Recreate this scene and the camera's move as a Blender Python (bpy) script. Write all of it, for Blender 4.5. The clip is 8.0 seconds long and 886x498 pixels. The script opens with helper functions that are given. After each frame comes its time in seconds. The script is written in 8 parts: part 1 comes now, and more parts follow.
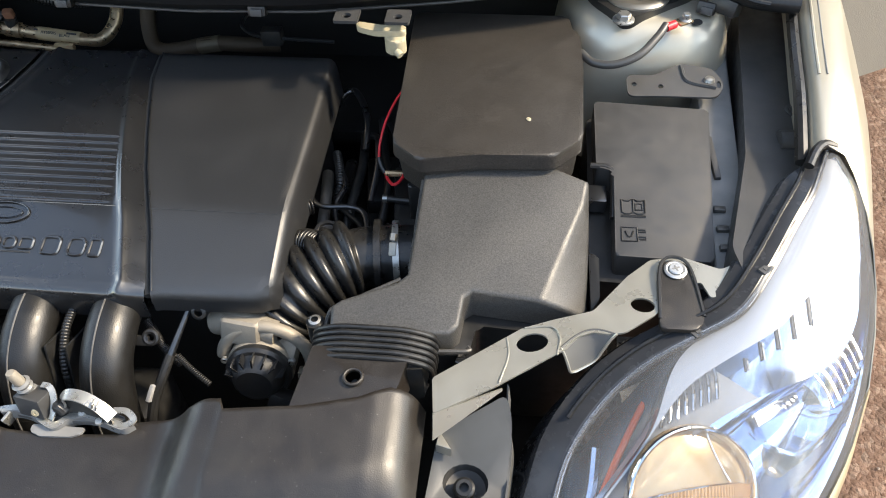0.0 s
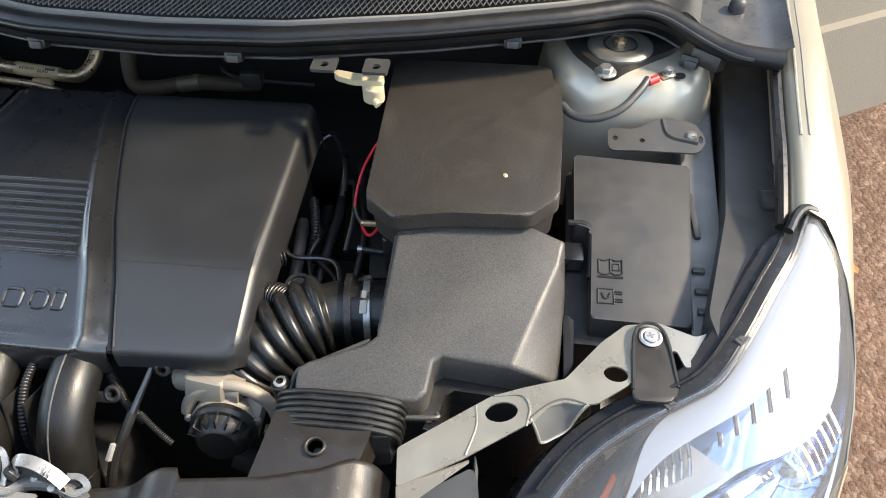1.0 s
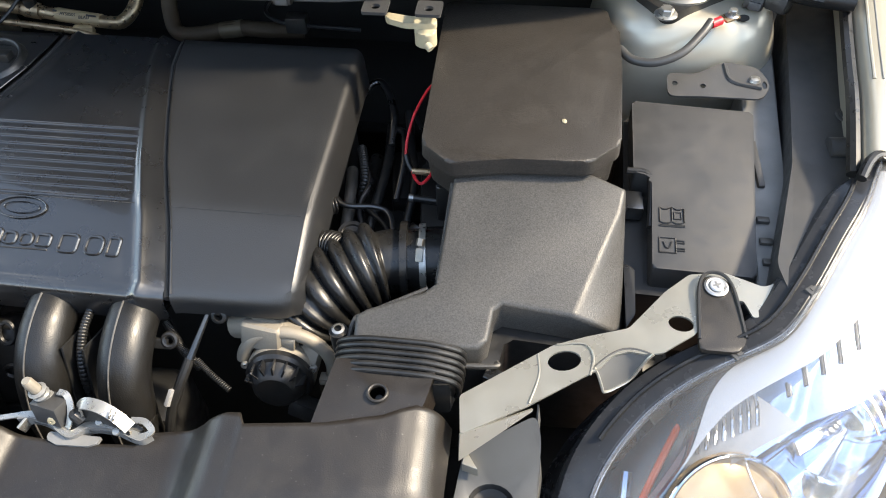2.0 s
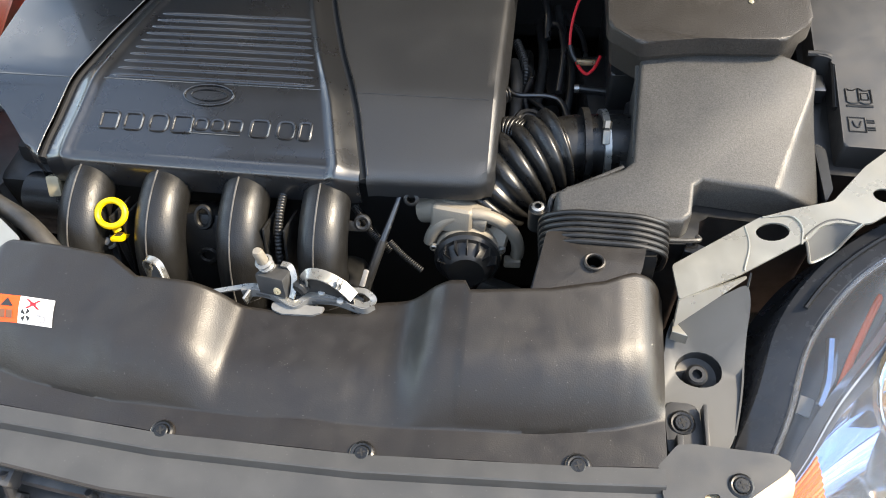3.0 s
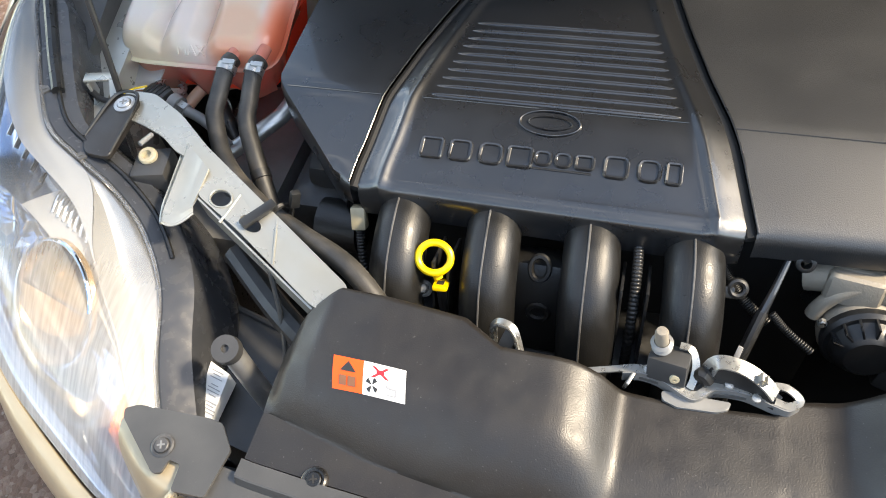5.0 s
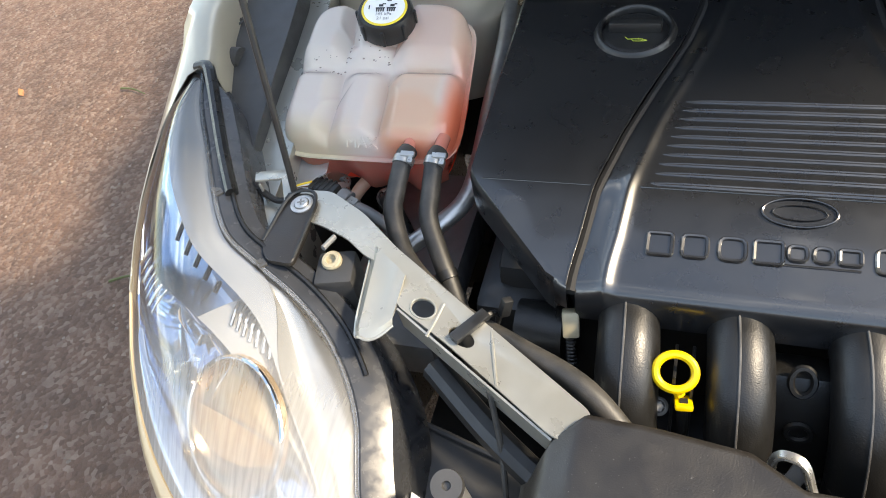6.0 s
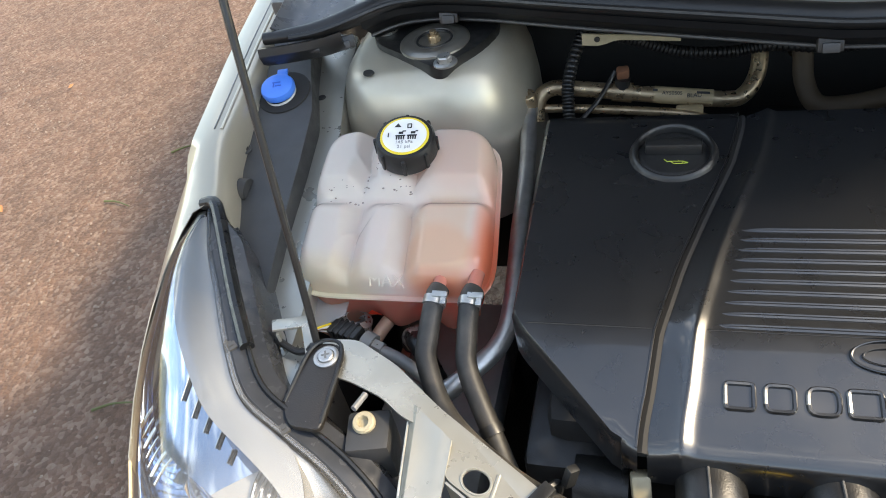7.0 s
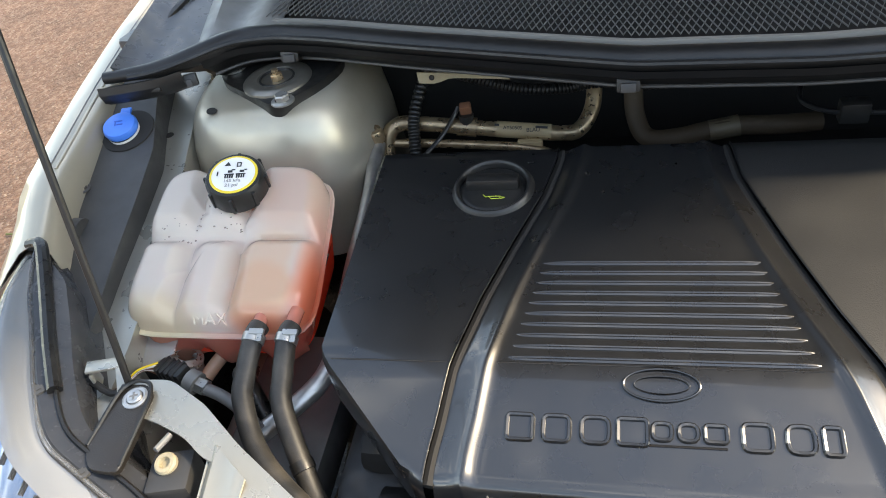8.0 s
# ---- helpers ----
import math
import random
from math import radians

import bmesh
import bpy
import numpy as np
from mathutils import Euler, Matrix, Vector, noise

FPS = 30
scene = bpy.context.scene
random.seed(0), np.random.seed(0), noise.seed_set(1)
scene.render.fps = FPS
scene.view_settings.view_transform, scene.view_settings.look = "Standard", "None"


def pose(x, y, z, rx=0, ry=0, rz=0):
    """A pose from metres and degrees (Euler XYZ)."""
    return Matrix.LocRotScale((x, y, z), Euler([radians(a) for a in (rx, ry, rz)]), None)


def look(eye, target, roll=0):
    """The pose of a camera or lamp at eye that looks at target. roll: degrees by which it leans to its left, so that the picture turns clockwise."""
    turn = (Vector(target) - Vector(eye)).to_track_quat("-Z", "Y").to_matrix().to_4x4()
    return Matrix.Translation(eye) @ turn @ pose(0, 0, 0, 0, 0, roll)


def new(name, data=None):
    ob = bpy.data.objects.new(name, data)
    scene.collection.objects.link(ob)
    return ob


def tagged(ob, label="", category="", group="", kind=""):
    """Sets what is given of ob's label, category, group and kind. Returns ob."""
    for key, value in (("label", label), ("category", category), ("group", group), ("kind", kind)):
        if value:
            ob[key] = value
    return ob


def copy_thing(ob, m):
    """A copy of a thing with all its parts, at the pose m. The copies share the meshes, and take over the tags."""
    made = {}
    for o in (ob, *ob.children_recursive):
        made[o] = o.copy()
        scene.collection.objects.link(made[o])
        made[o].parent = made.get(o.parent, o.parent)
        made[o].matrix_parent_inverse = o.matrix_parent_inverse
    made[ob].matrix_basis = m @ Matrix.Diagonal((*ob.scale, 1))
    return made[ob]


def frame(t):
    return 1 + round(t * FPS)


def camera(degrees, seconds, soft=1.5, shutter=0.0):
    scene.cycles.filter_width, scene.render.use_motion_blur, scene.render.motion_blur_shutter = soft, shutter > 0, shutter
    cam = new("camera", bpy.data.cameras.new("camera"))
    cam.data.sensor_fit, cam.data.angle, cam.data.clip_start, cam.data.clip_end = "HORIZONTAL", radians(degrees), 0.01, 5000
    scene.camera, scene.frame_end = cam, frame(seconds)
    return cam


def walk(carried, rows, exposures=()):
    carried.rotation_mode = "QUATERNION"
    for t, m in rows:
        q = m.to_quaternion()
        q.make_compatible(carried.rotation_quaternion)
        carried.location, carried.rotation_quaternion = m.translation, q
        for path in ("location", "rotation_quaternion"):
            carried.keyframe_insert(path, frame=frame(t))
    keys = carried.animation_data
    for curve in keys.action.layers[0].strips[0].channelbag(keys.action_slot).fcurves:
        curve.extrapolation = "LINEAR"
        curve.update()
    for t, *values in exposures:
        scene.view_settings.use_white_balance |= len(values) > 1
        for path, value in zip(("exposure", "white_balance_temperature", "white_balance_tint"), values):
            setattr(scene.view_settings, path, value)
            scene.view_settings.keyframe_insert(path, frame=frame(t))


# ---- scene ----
cam = camera(61.0, 8.0, 1.0)
PATH = [
    (0, (0.447, -0.244, 1.394), (0.278, 1.112, -0.067), -2.2),
    (0.5, (0.451, -0.23, 1.399), (0.279, 1.158, -0.031), -1.7),
    (1, (0.47, -0.191, 1.415), (0.307, 1.192, -0.021), -0.9),
    (1.2, (0.479, -0.184, 1.413), (0.313, 1.187, -0.034), -0.9),
    (2.3, (0.376, -0.209, 1.388), (0.147, 1.046, -0.153), -3.6),
    (2.5, (0.332, -0.229, 1.382), (0.094, 0.996, -0.18), -4.3),
    (3, (0.241, -0.285, 1.37), (0.005, 0.894, -0.227), -4.5),
    (3.5, (0.191, -0.318, 1.367), (-0.06, 0.838, -0.246), -4.3),
    (4, (0.122, -0.328, 1.355), (-0.176, 0.805, -0.266), -4.8),
    (4.5, (0.026, -0.26, 1.335), (-0.353, 0.858, -0.28), -6.7),
    (4.7, (-0.015, -0.228, 1.328), (-0.425, 0.886, -0.282), -7.7),
    (5.8, (-0.193, -0.173, 1.296), (-0.798, 1.011, -0.198), -14.5),
    (6, (-0.244, -0.157, 1.299), (-0.855, 1.053, -0.172), -14.9),
    (6.5, (-0.313, -0.111, 1.293), (-0.913, 1.188, -0.105), -14.7),
    (7, (-0.325, -0.081, 1.297), (-0.894, 1.306, -0.026), -13.9),
    (7.5, (-0.276, -0.066, 1.295), (-0.793, 1.374, 0.006), -12.8),
    (8, (-0.186, -0.056, 1.296), (-0.64, 1.393, -0.006), -11.8),
]
EXPOSURE = [(0.0, 1.97, 7500, 8), (2.5, 2.14, 7500, 8), (4.5, 2.11, 7700, 8), (6.5, 2.02, 7900, 8), (8.0, 2.07, 8100, 8)]
walk(cam, [(t, look(eye, target, roll)) for t, eye, target, roll in PATH], EXPOSURE)

# ---- light ----
SUN = Vector((1.02, 0.17, 1.0)).normalized()
world = bpy.data.worlds.new("sky")
scene.world = world
world.use_nodes = True
sky = world.node_tree.nodes.new("ShaderNodeTexSky")
sky.sky_type, sky.sun_disc = "NISHITA", False
sky.dust_density, sky.air_density = 0.6, 1.0
sky.sun_elevation, sky.sun_rotation = math.asin(SUN.z), math.atan2(SUN.x, SUN.y)
wn, wl = world.node_tree.nodes, world.node_tree.links
# broken cloud all over the sky
cloud_at, cloud_map, cloud, cloud_share, white, cloud_mix = (wn.new(k) for k in ("ShaderNodeTexCoord", "ShaderNodeMapping", "ShaderNodeTexNoise", "ShaderNodeMapRange", "ShaderNodeHueSaturation", "ShaderNodeMix"))
cloud.inputs["Scale"].default_value, cloud.inputs["Detail"].default_value, cloud.inputs["Roughness"].default_value = 6.5, 6.0, 0.55
cloud_map.inputs["Scale"].default_value = (1.0, 1.0, 1.6)
cloud_share.inputs["From Min"].default_value, cloud_share.inputs["From Max"].default_value = 0.53, 0.70
white.inputs["Saturation"].default_value, white.inputs["Value"].default_value = 0.30, 3.0
cloud_mix.data_type = "RGBA"
wl.new(cloud_at.outputs["Generated"], cloud_map.inputs["Vector"]), wl.new(cloud_map.outputs["Vector"], cloud.inputs["Vector"])
wl.new(cloud.outputs["Fac"], cloud_share.inputs["Value"]), wl.new(cloud_share.outputs["Result"], cloud_mix.inputs["Factor"])
wl.new(sky.outputs[0], white.inputs["Color"]), wl.new(sky.outputs[0], cloud_mix.inputs["A"]), wl.new(white.outputs["Color"], cloud_mix.inputs["B"])
wl.new(cloud_mix.outputs["Result"], wn["Background"].inputs["Color"])
wn["Background"].inputs["Strength"].default_value = 0.15
sun = new("sun", bpy.data.lights.new("sun", "SUN"))
sun.data.energy, sun.data.angle, sun.data.color = 2.1, radians(6), (1.0, 0.90, 0.77)
sun.matrix_world = look(SUN * 20, (0, 0, 0))


# ---- materials ----
def material(name, color, rough=0.5, metal=0.0, grain=0.0, grain_size=0.001, stain=0.0, stain_size=0.06, stain_color=None,
             coat=0.0, rough_var=0.0, spec=0.5, fleck=0.0, speck=0.0):
    """A surface with fine relief (grain, in metres of size), blotches of another tone and uneven gloss."""
    m = bpy.data.materials.new(name)
    m.use_nodes = True
    nt = m.node_tree
    b = nt.nodes["Principled BSDF"]
    b.inputs["Roughness"].default_value, b.inputs["Metallic"].default_value = rough, metal
    b.inputs["Coat Weight"].default_value, b.inputs["Coat Roughness"].default_value = coat, 0.06
    b.inputs["Specular IOR Level"].default_value = spec
    co = nt.nodes.new("ShaderNodeTexCoord").outputs["Object"]

    def noise_at(size, detail=3.0):
        n = nt.nodes.new("ShaderNodeTexNoise")
        n.inputs["Scale"].default_value, n.inputs["Detail"].default_value = 1.0 / size, detail
        nt.links.new(co, n.inputs["Vector"])
        return n.outputs["Fac"]

    def ramp(src, lo, hi, a, b2):
        r = nt.nodes.new("ShaderNodeMapRange")
        for k, v in zip(("From Min", "From Max", "To Min", "To Max"), (lo, hi, a, b2)):
            r.inputs[k].default_value = v
        nt.links.new(src, r.inputs["Value"])
        return r.outputs["Result"]

    mix = nt.nodes.new("ShaderNodeMix")
    mix.data_type = "RGBA"
    sc = stain_color or [c * 0.6 for c in color]
    mix.inputs["A"].default_value, mix.inputs["B"].default_value = (*color, 1), (*sc, 1)
    big = noise_at(stain_size, 5.0)
    nt.links.new(ramp(big, 0.42, 0.72, 0.0, stain), mix.inputs["Factor"])
    out = mix.outputs["Result"]
    if fleck:
        m2 = nt.nodes.new("ShaderNodeMix")
        m2.data_type = "RGBA"
        m2.inputs["B"].default_value = (0.45, 0.43, 0.40, 1)
        nt.links.new(out, m2.inputs["A"])
        nt.links.new(ramp(noise_at(0.0022, 2.0), 0.70, 0.80, 0.0, fleck), m2.inputs["Factor"])
        out = m2.outputs["Result"]
    if speck:
        m3 = nt.nodes.new("ShaderNodeMix")
        m3.data_type, m3.blend_type = "RGBA", "MULTIPLY"
        m3.inputs["Factor"].default_value = 1.0
        tone = nt.nodes.new("ShaderNodeCombineColor")
        level = ramp(noise_at(grain_size * 1.3, 2.0), 0.30, 0.70, 1 - 0.7 * speck, 1 + speck)
        for k in ("Red", "Green", "Blue"):
            nt.links.new(level, tone.inputs[k])
        nt.links.new(out, m3.inputs["A"]), nt.links.new(tone.outputs["Color"], m3.inputs["B"])
        out = m3.outputs["Result"]
    nt.links.new(out, b.inputs["Base Color"])
    if rough_var:
        nt.links.new(ramp(noise_at(stain_size * 0.4, 4.0), 0.35, 0.7, max(0.02, rough - rough_var), rough + rough_var), b.inputs["Roughness"])
    if grain:
        bp = nt.nodes.new("ShaderNodeBump")
        bp.inputs["Strength"].default_value, bp.inputs["Distance"].default_value = grain, grain_size * 0.5
        nt.links.new(noise_at(grain_size, 2.0), bp.inputs["Height"])
        nt.links.new(bp.outputs["Normal"], b.inputs["Normal"])
    return m


def clear_plastic(name, tint, gloss=1.0, rough=0.02, milk=0.0):
    """A thin clear sheet: see-through, glossy at a slant, slightly milky if asked."""
    m = bpy.data.materials.new(name)
    m.use_nodes = True
    nt = m.node_tree
    nt.nodes.remove(nt.nodes["Principled BSDF"])
    out = nt.nodes["Material Output"]
    t, g = nt.nodes.new("ShaderNodeBsdfTransparent"), nt.nodes.new("ShaderNodeBsdfGlossy")
    t.inputs["Color"].default_value, g.inputs["Roughness"].default_value = (*tint, 1), rough
    f = nt.nodes.new("ShaderNodeFresnel")
    f.inputs["IOR"].default_value = 1.0 + 0.45 * gloss
    body = t.outputs[0]
    if milk:
        d, tr, a, a2 = (nt.nodes.new(k) for k in ("ShaderNodeBsdfDiffuse", "ShaderNodeBsdfTranslucent", "ShaderNodeMixShader", "ShaderNodeMixShader"))
        d.inputs["Color"].default_value = tr.inputs["Color"].default_value = (*tint, 1)
        a.inputs[0].default_value, a2.inputs[0].default_value = 0.5, milk
        nt.links.new(d.outputs[0], a.inputs[1]), nt.links.new(tr.outputs[0], a.inputs[2])
        nt.links.new(t.outputs[0], a2.inputs[1]), nt.links.new(a.outputs[0], a2.inputs[2])
        body = a2.outputs[0]
    mx = nt.nodes.new("ShaderNodeMixShader")
    nt.links.new(f.outputs[0], mx.inputs[0]), nt.links.new(body, mx.inputs[1]), nt.links.new(g.outputs[0], mx.inputs[2])
    nt.links.new(mx.outputs[0], out.inputs["Surface"])
    return m


def ground_material(name, dark, light, stone):
    m = bpy.data.materials.new(name)
    m.use_nodes = True
    nt = m.node_tree
    b = nt.nodes["Principled BSDF"]
    b.inputs["Roughness"].default_value = 0.85
    co = nt.nodes.new("ShaderNodeTexCoord").outputs["Object"]
    v, n, n2, vb = (nt.nodes.new(k) for k in ("ShaderNodeTexVoronoi", "ShaderNodeTexNoise", "ShaderNodeTexNoise", "ShaderNodeTexVoronoi"))
    for node, s in ((v, 88.0), (n, 1.6), (n2, 320.0), (vb, 30.0)):
        node.inputs["Scale"].default_value = s
        nt.links.new(co, node.inputs["Vector"])
    n.inputs["Detail"].default_value = 8.0
    mix = nt.nodes.new("ShaderNodeMix")
    mix.data_type = "RGBA"
    mix.inputs["A"].default_value, mix.inputs["B"].default_value = (*dark, 1), (*light, 1)
    nt.links.new(n.outputs["Fac"], mix.inputs["Factor"])
    r = nt.nodes.new("ShaderNodeValToRGB")
    r.color_ramp.elements[0].color, r.color_ramp.elements[1].color = (*[c * 0.55 for c in dark], 1), (*stone, 1)
    e = r.color_ramp.elements.new(0.5)
    e.color = (*[(a + c) / 2 for a, c in zip(dark, light)], 1)
    nt.links.new(v.outputs["Color"], r.inputs["Fac"])
    m2 = nt.nodes.new("ShaderNodeMix")
    m2.data_type = "RGBA"
    m2.inputs["Factor"].default_value = 0.5
    nt.links.new(mix.outputs["Result"], m2.inputs["A"]), nt.links.new(r.outputs["Color"], m2.inputs["B"])
    # darker damp patches and paler worn ones, a hand to an arm across
    blotch, lift, patch = nt.nodes.new("ShaderNodeTexNoise"), nt.nodes.new("ShaderNodeMapRange"), nt.nodes.new("ShaderNodeMix")
    blotch.inputs["Scale"].default_value, blotch.inputs["Detail"].default_value, blotch.inputs["Roughness"].default_value = 7.0, 9.0, 0.68
    for k, val in zip(("From Min", "From Max", "To Min", "To Max"), (0.34, 0.66, 0.76, 1.20)):
        lift.inputs[k].default_value = val
    patch.data_type, patch.blend_type = "RGBA", "MULTIPLY"
    patch.inputs["Factor"].default_value = 1.0
    nt.links.new(co, blotch.inputs["Vector"]), nt.links.new(blotch.outputs["Fac"], lift.inputs["Value"])
    nt.links.new(m2.outputs["Result"], patch.inputs["A"]), nt.links.new(lift.outputs["Result"], patch.inputs["B"])
    nt.links.new(patch.outputs["Result"], b.inputs["Base Color"])
    add = nt.nodes.new("ShaderNodeMath")
    nt.links.new(v.outputs["Distance"], add.inputs[0]), nt.links.new(n2.outputs["Fac"], add.inputs[1])
    add2 = nt.nodes.new("ShaderNodeMath")
    nt.links.new(add.outputs[0], add2.inputs[0]), nt.links.new(vb.outputs["Distance"], add2.inputs[1])
    bp = nt.nodes.new("ShaderNodeBump")
    bp.inputs["Strength"].default_value, bp.inputs["Distance"].default_value = 0.9, 0.008
    bp.invert = True
    nt.links.new(add2.outputs[0], bp.inputs["Height"]), nt.links.new(bp.outputs["Normal"], b.inputs["Normal"])
    return m


ASPHALT = ground_material("reddish worn asphalt", (0.090, 0.049, 0.032), (0.205, 0.116, 0.076), (0.34, 0.255, 0.20))
RENDER = material("beige wall render", (0.22, 0.20, 0.165), 0.9, grain=0.5, grain_size=0.004, stain=0.35, stain_size=0.5, stain_color=(0.19, 0.17, 0.14))
PAINT = material("champagne silver paint", (0.40, 0.365, 0.29), 0.32, 0.45, coat=0.4, stain=0.15, stain_size=0.1, grain=0.03, grain_size=0.0008)
INNER_PAINT = material("dull silver inner paint", (0.42, 0.41, 0.365), 0.33, 0.65, stain=0.45, stain_size=0.07, stain_color=(0.36, 0.33, 0.26), rough_var=0.08, grain=0.05)
GREY_PANEL = material("dusty grey inner steel", (0.20, 0.20, 0.195), 0.5, 0.2, stain=0.6, stain_size=0.05, stain_color=(0.12, 0.12, 0.115), rough_var=0.15)
COVER = material("glossy black cover plastic", (0.0095, 0.0100, 0.0110), 0.30, spec=0.8, coat=0.7, grain=0.04, grain_size=0.0007, stain=0.4, stain_size=0.08, stain_color=(0.013, 0.013, 0.014), rough_var=0.04)
COVER_GRAIN = material("grained black cover plastic", (0.013, 0.0135, 0.0145), 0.43, spec=0.92, grain=0.55, grain_size=0.0010, stain=0.3, stain_size=0.12, stain_color=(0.016, 0.016, 0.016), rough_var=0.03)
GRAIN = material("grained charcoal plastic", (0.044, 0.0428, 0.0405), 0.44, grain=0.45, grain_size=0.0014, stain=0.5, stain_size=0.07, stain_color=(0.052, 0.050, 0.047), rough_var=0.06, speck=0.40)
BATTERY = material("grained brown-black battery plastic", (0.025, 0.0222, 0.0195), 0.42, grain=0.75, grain_size=0.0014, stain=0.6, stain_size=0.09, stain_color=(0.032, 0.028, 0.024), rough_var=0.06, speck=0.5, fleck=0.14)
FUSE_PLASTIC = material("matt charcoal plastic", (0.038, 0.038, 0.038), 0.45, grain=0.25, grain_size=0.0008, stain=0.6, stain_size=0.04, stain_color=(0.055, 0.053, 0.051), rough_var=0.08)
# brown tint in the black stands in for warm surroundings mirrored in it
SHROUD = material("satin black shroud plastic", (0.0140, 0.0112, 0.0088), 0.43, spec=0.6, grain=0.32, grain_size=0.0013, stain=0.7, stain_size=0.05, stain_color=(0.018, 0.0155, 0.0125), rough_var=0.085, fleck=0.22)
TRIM = material("grey weathered trim plastic", (0.050, 0.049, 0.047), 0.36, grain=0.12, grain_size=0.0008, stain=0.6, stain_size=0.05, stain_color=(0.078, 0.076, 0.072), rough_var=0.08, fleck=0.12)
GRILLE = material("grille plastic", (0.026, 0.0265, 0.028), 0.45, grain=0.2, grain_size=0.0009, stain=0.7, stain_size=0.03, stain_color=(0.10, 0.095, 0.09), rough_var=0.1)
BLACK = material("black plastic", (0.013, 0.013, 0.013), 0.40, grain=0.2, stain=0.6, stain_size=0.03, stain_color=(0.025, 0.024, 0.022), rough_var=0.12)
MANIFOLD = material("black manifold plastic", (0.009, 0.0088, 0.0085), 0.40, spec=0.5, grain=0.30, grain_size=0.0015, stain=0.6, stain_size=0.03, stain_color=(0.013, 0.012, 0.010), rough_var=0.07)
# one near-black for holes, gaps, the engine and walls deep in the bay
DARK = material("near-black recess", (0.014, 0.0135, 0.013), 0.8, stain=0.5, stain_size=0.05, stain_color=(0.018, 0.016, 0.013))
RUBBER = material("black rubber", (0.0095, 0.0095, 0.0095), 0.34, grain=0.12, stain=0.6, stain_size=0.02, stain_color=(0.022, 0.021, 0.019), rough_var=0.08)
BROWN_HOSE = material("brown dusty heater hose", (0.050, 0.032, 0.017), 0.72, grain=0.3, stain=0.8, stain_size=0.04, stain_color=(0.055, 0.038, 0.022))
CLAMP_BROWN = material("pale brown clamp band", (0.13, 0.105, 0.07), 0.5, 0.3, stain=0.7, stain_size=0.02, stain_color=(0.06, 0.045, 0.03))
HOSE = material("dusty rubber hose", (0.024, 0.023, 0.021), 0.5, grain=0.3, stain=0.7, stain_size=0.03, stain_color=(0.085, 0.075, 0.062))
ALLOY = material("cast aluminium", (0.26, 0.23, 0.185), 0.6, 0.3, grain=0.3, grain_size=0.002, stain=0.6, stain_size=0.03, stain_color=(0.30, 0.27, 0.22))
STEEL = material("zinc plated steel", (0.46, 0.46, 0.44), 0.36, 0.85, grain=0.15, stain=0.4, stain_size=0.012, stain_color=(0.32, 0.30, 0.26), rough_var=0.1)
TRIM_STEEL = material("dull stamped steel", (0.30, 0.285, 0.25), 0.36, 0.8, stain=0.5, stain_size=0.02, stain_color=(0.20, 0.18, 0.15))
SEAL = material("weathered black seal rubber", (0.010, 0.010, 0.0102), 0.40, spec=0.45, grain=0.1, stain=0.6, stain_size=0.03, stain_color=(0.016, 0.0155, 0.015), rough_var=0.08)
RAIL = material("black rail plastic", (0.006, 0.006, 0.0065), 0.45, spec=0.30, stain=0.5, stain_size=0.04, stain_color=(0.010, 0.010, 0.010))
MESH_GREY = material("grey mesh plastic", (0.12, 0.12, 0.118), 0.45)
GUTTER = material("grey gutter paint", (0.085, 0.088, 0.094), 0.34, 0.3, stain=0.7, stain_size=0.04, stain_color=(0.15, 0.14, 0.125), rough_var=0.1)
MESH_EDGE = material("pale satin trim edge", (0.25, 0.24, 0.22), 0.4, 0.2)
CHROME = material("chrome", (0.85, 0.85, 0.86), 0.06, 1.0)
PIPE = material("tarnished brass coloured pipe", (0.42, 0.31, 0.19), 0.38, 0.75, stain=0.8, stain_size=0.02, stain_color=(0.16, 0.11, 0.07), rough_var=0.15)
SILVER_PIPE = material("dull aluminium pipe", (0.55, 0.55, 0.54), 0.38, 0.85, stain=0.5, stain_size=0.02, stain_color=(0.30, 0.29, 0.27))
YELLOW = material("yellow plastic", (0.85, 0.58, 0.01), 0.38, stain=0.3, stain_size=0.01, stain_color=(0.62, 0.38, 0.01))
RED = material("red wire insulation", (0.65, 0.02, 0.03), 0.4)
BLUE = material("blue plastic", (0.045, 0.20, 0.70), 0.40, stain=0.2, stain_size=0.02)
WHITE = material("white label", (0.78, 0.77, 0.74), 0.45, stain=0.2, stain_size=0.02, stain_color=(0.62, 0.61, 0.58))
ORANGE = material("orange label", (0.80, 0.085, 0.006), 0.5)
INK = material("black print", (0.02, 0.02, 0.02), 0.5)
TURN_LENS = material("orange turn lamp lens", (0.85, 0.22, 0.02), 0.2, coat=0.8, stain=0.4, stain_size=0.006, stain_color=(0.60, 0.12, 0.01))
CREAM = material("cream plastic", (0.38, 0.33, 0.22), 0.5, stain=0.4, stain_size=0.01)
LABEL_YELLOW = material("yellow ring print", (0.80, 0.60, 0.05), 0.5)
GREEN = material("yellow green print", (0.34, 0.40, 0.04), 0.5)
GREY_PRINT = material("grey print", (0.30, 0.30, 0.30), 0.5)
COPPER = material("rusty screw", (0.20, 0.085, 0.045), 0.7, 0.2)
SCREW_BLACK = material("black screw coating", (0.006, 0.006, 0.006), 0.35, rough_var=0.1, stain_size=0.004)
SEAM_PALE = material("scuffed pale mould seam", (0.10, 0.097, 0.092), 0.35, stain=0.7, stain_size=0.015, stain_color=(0.04, 0.038, 0.035))
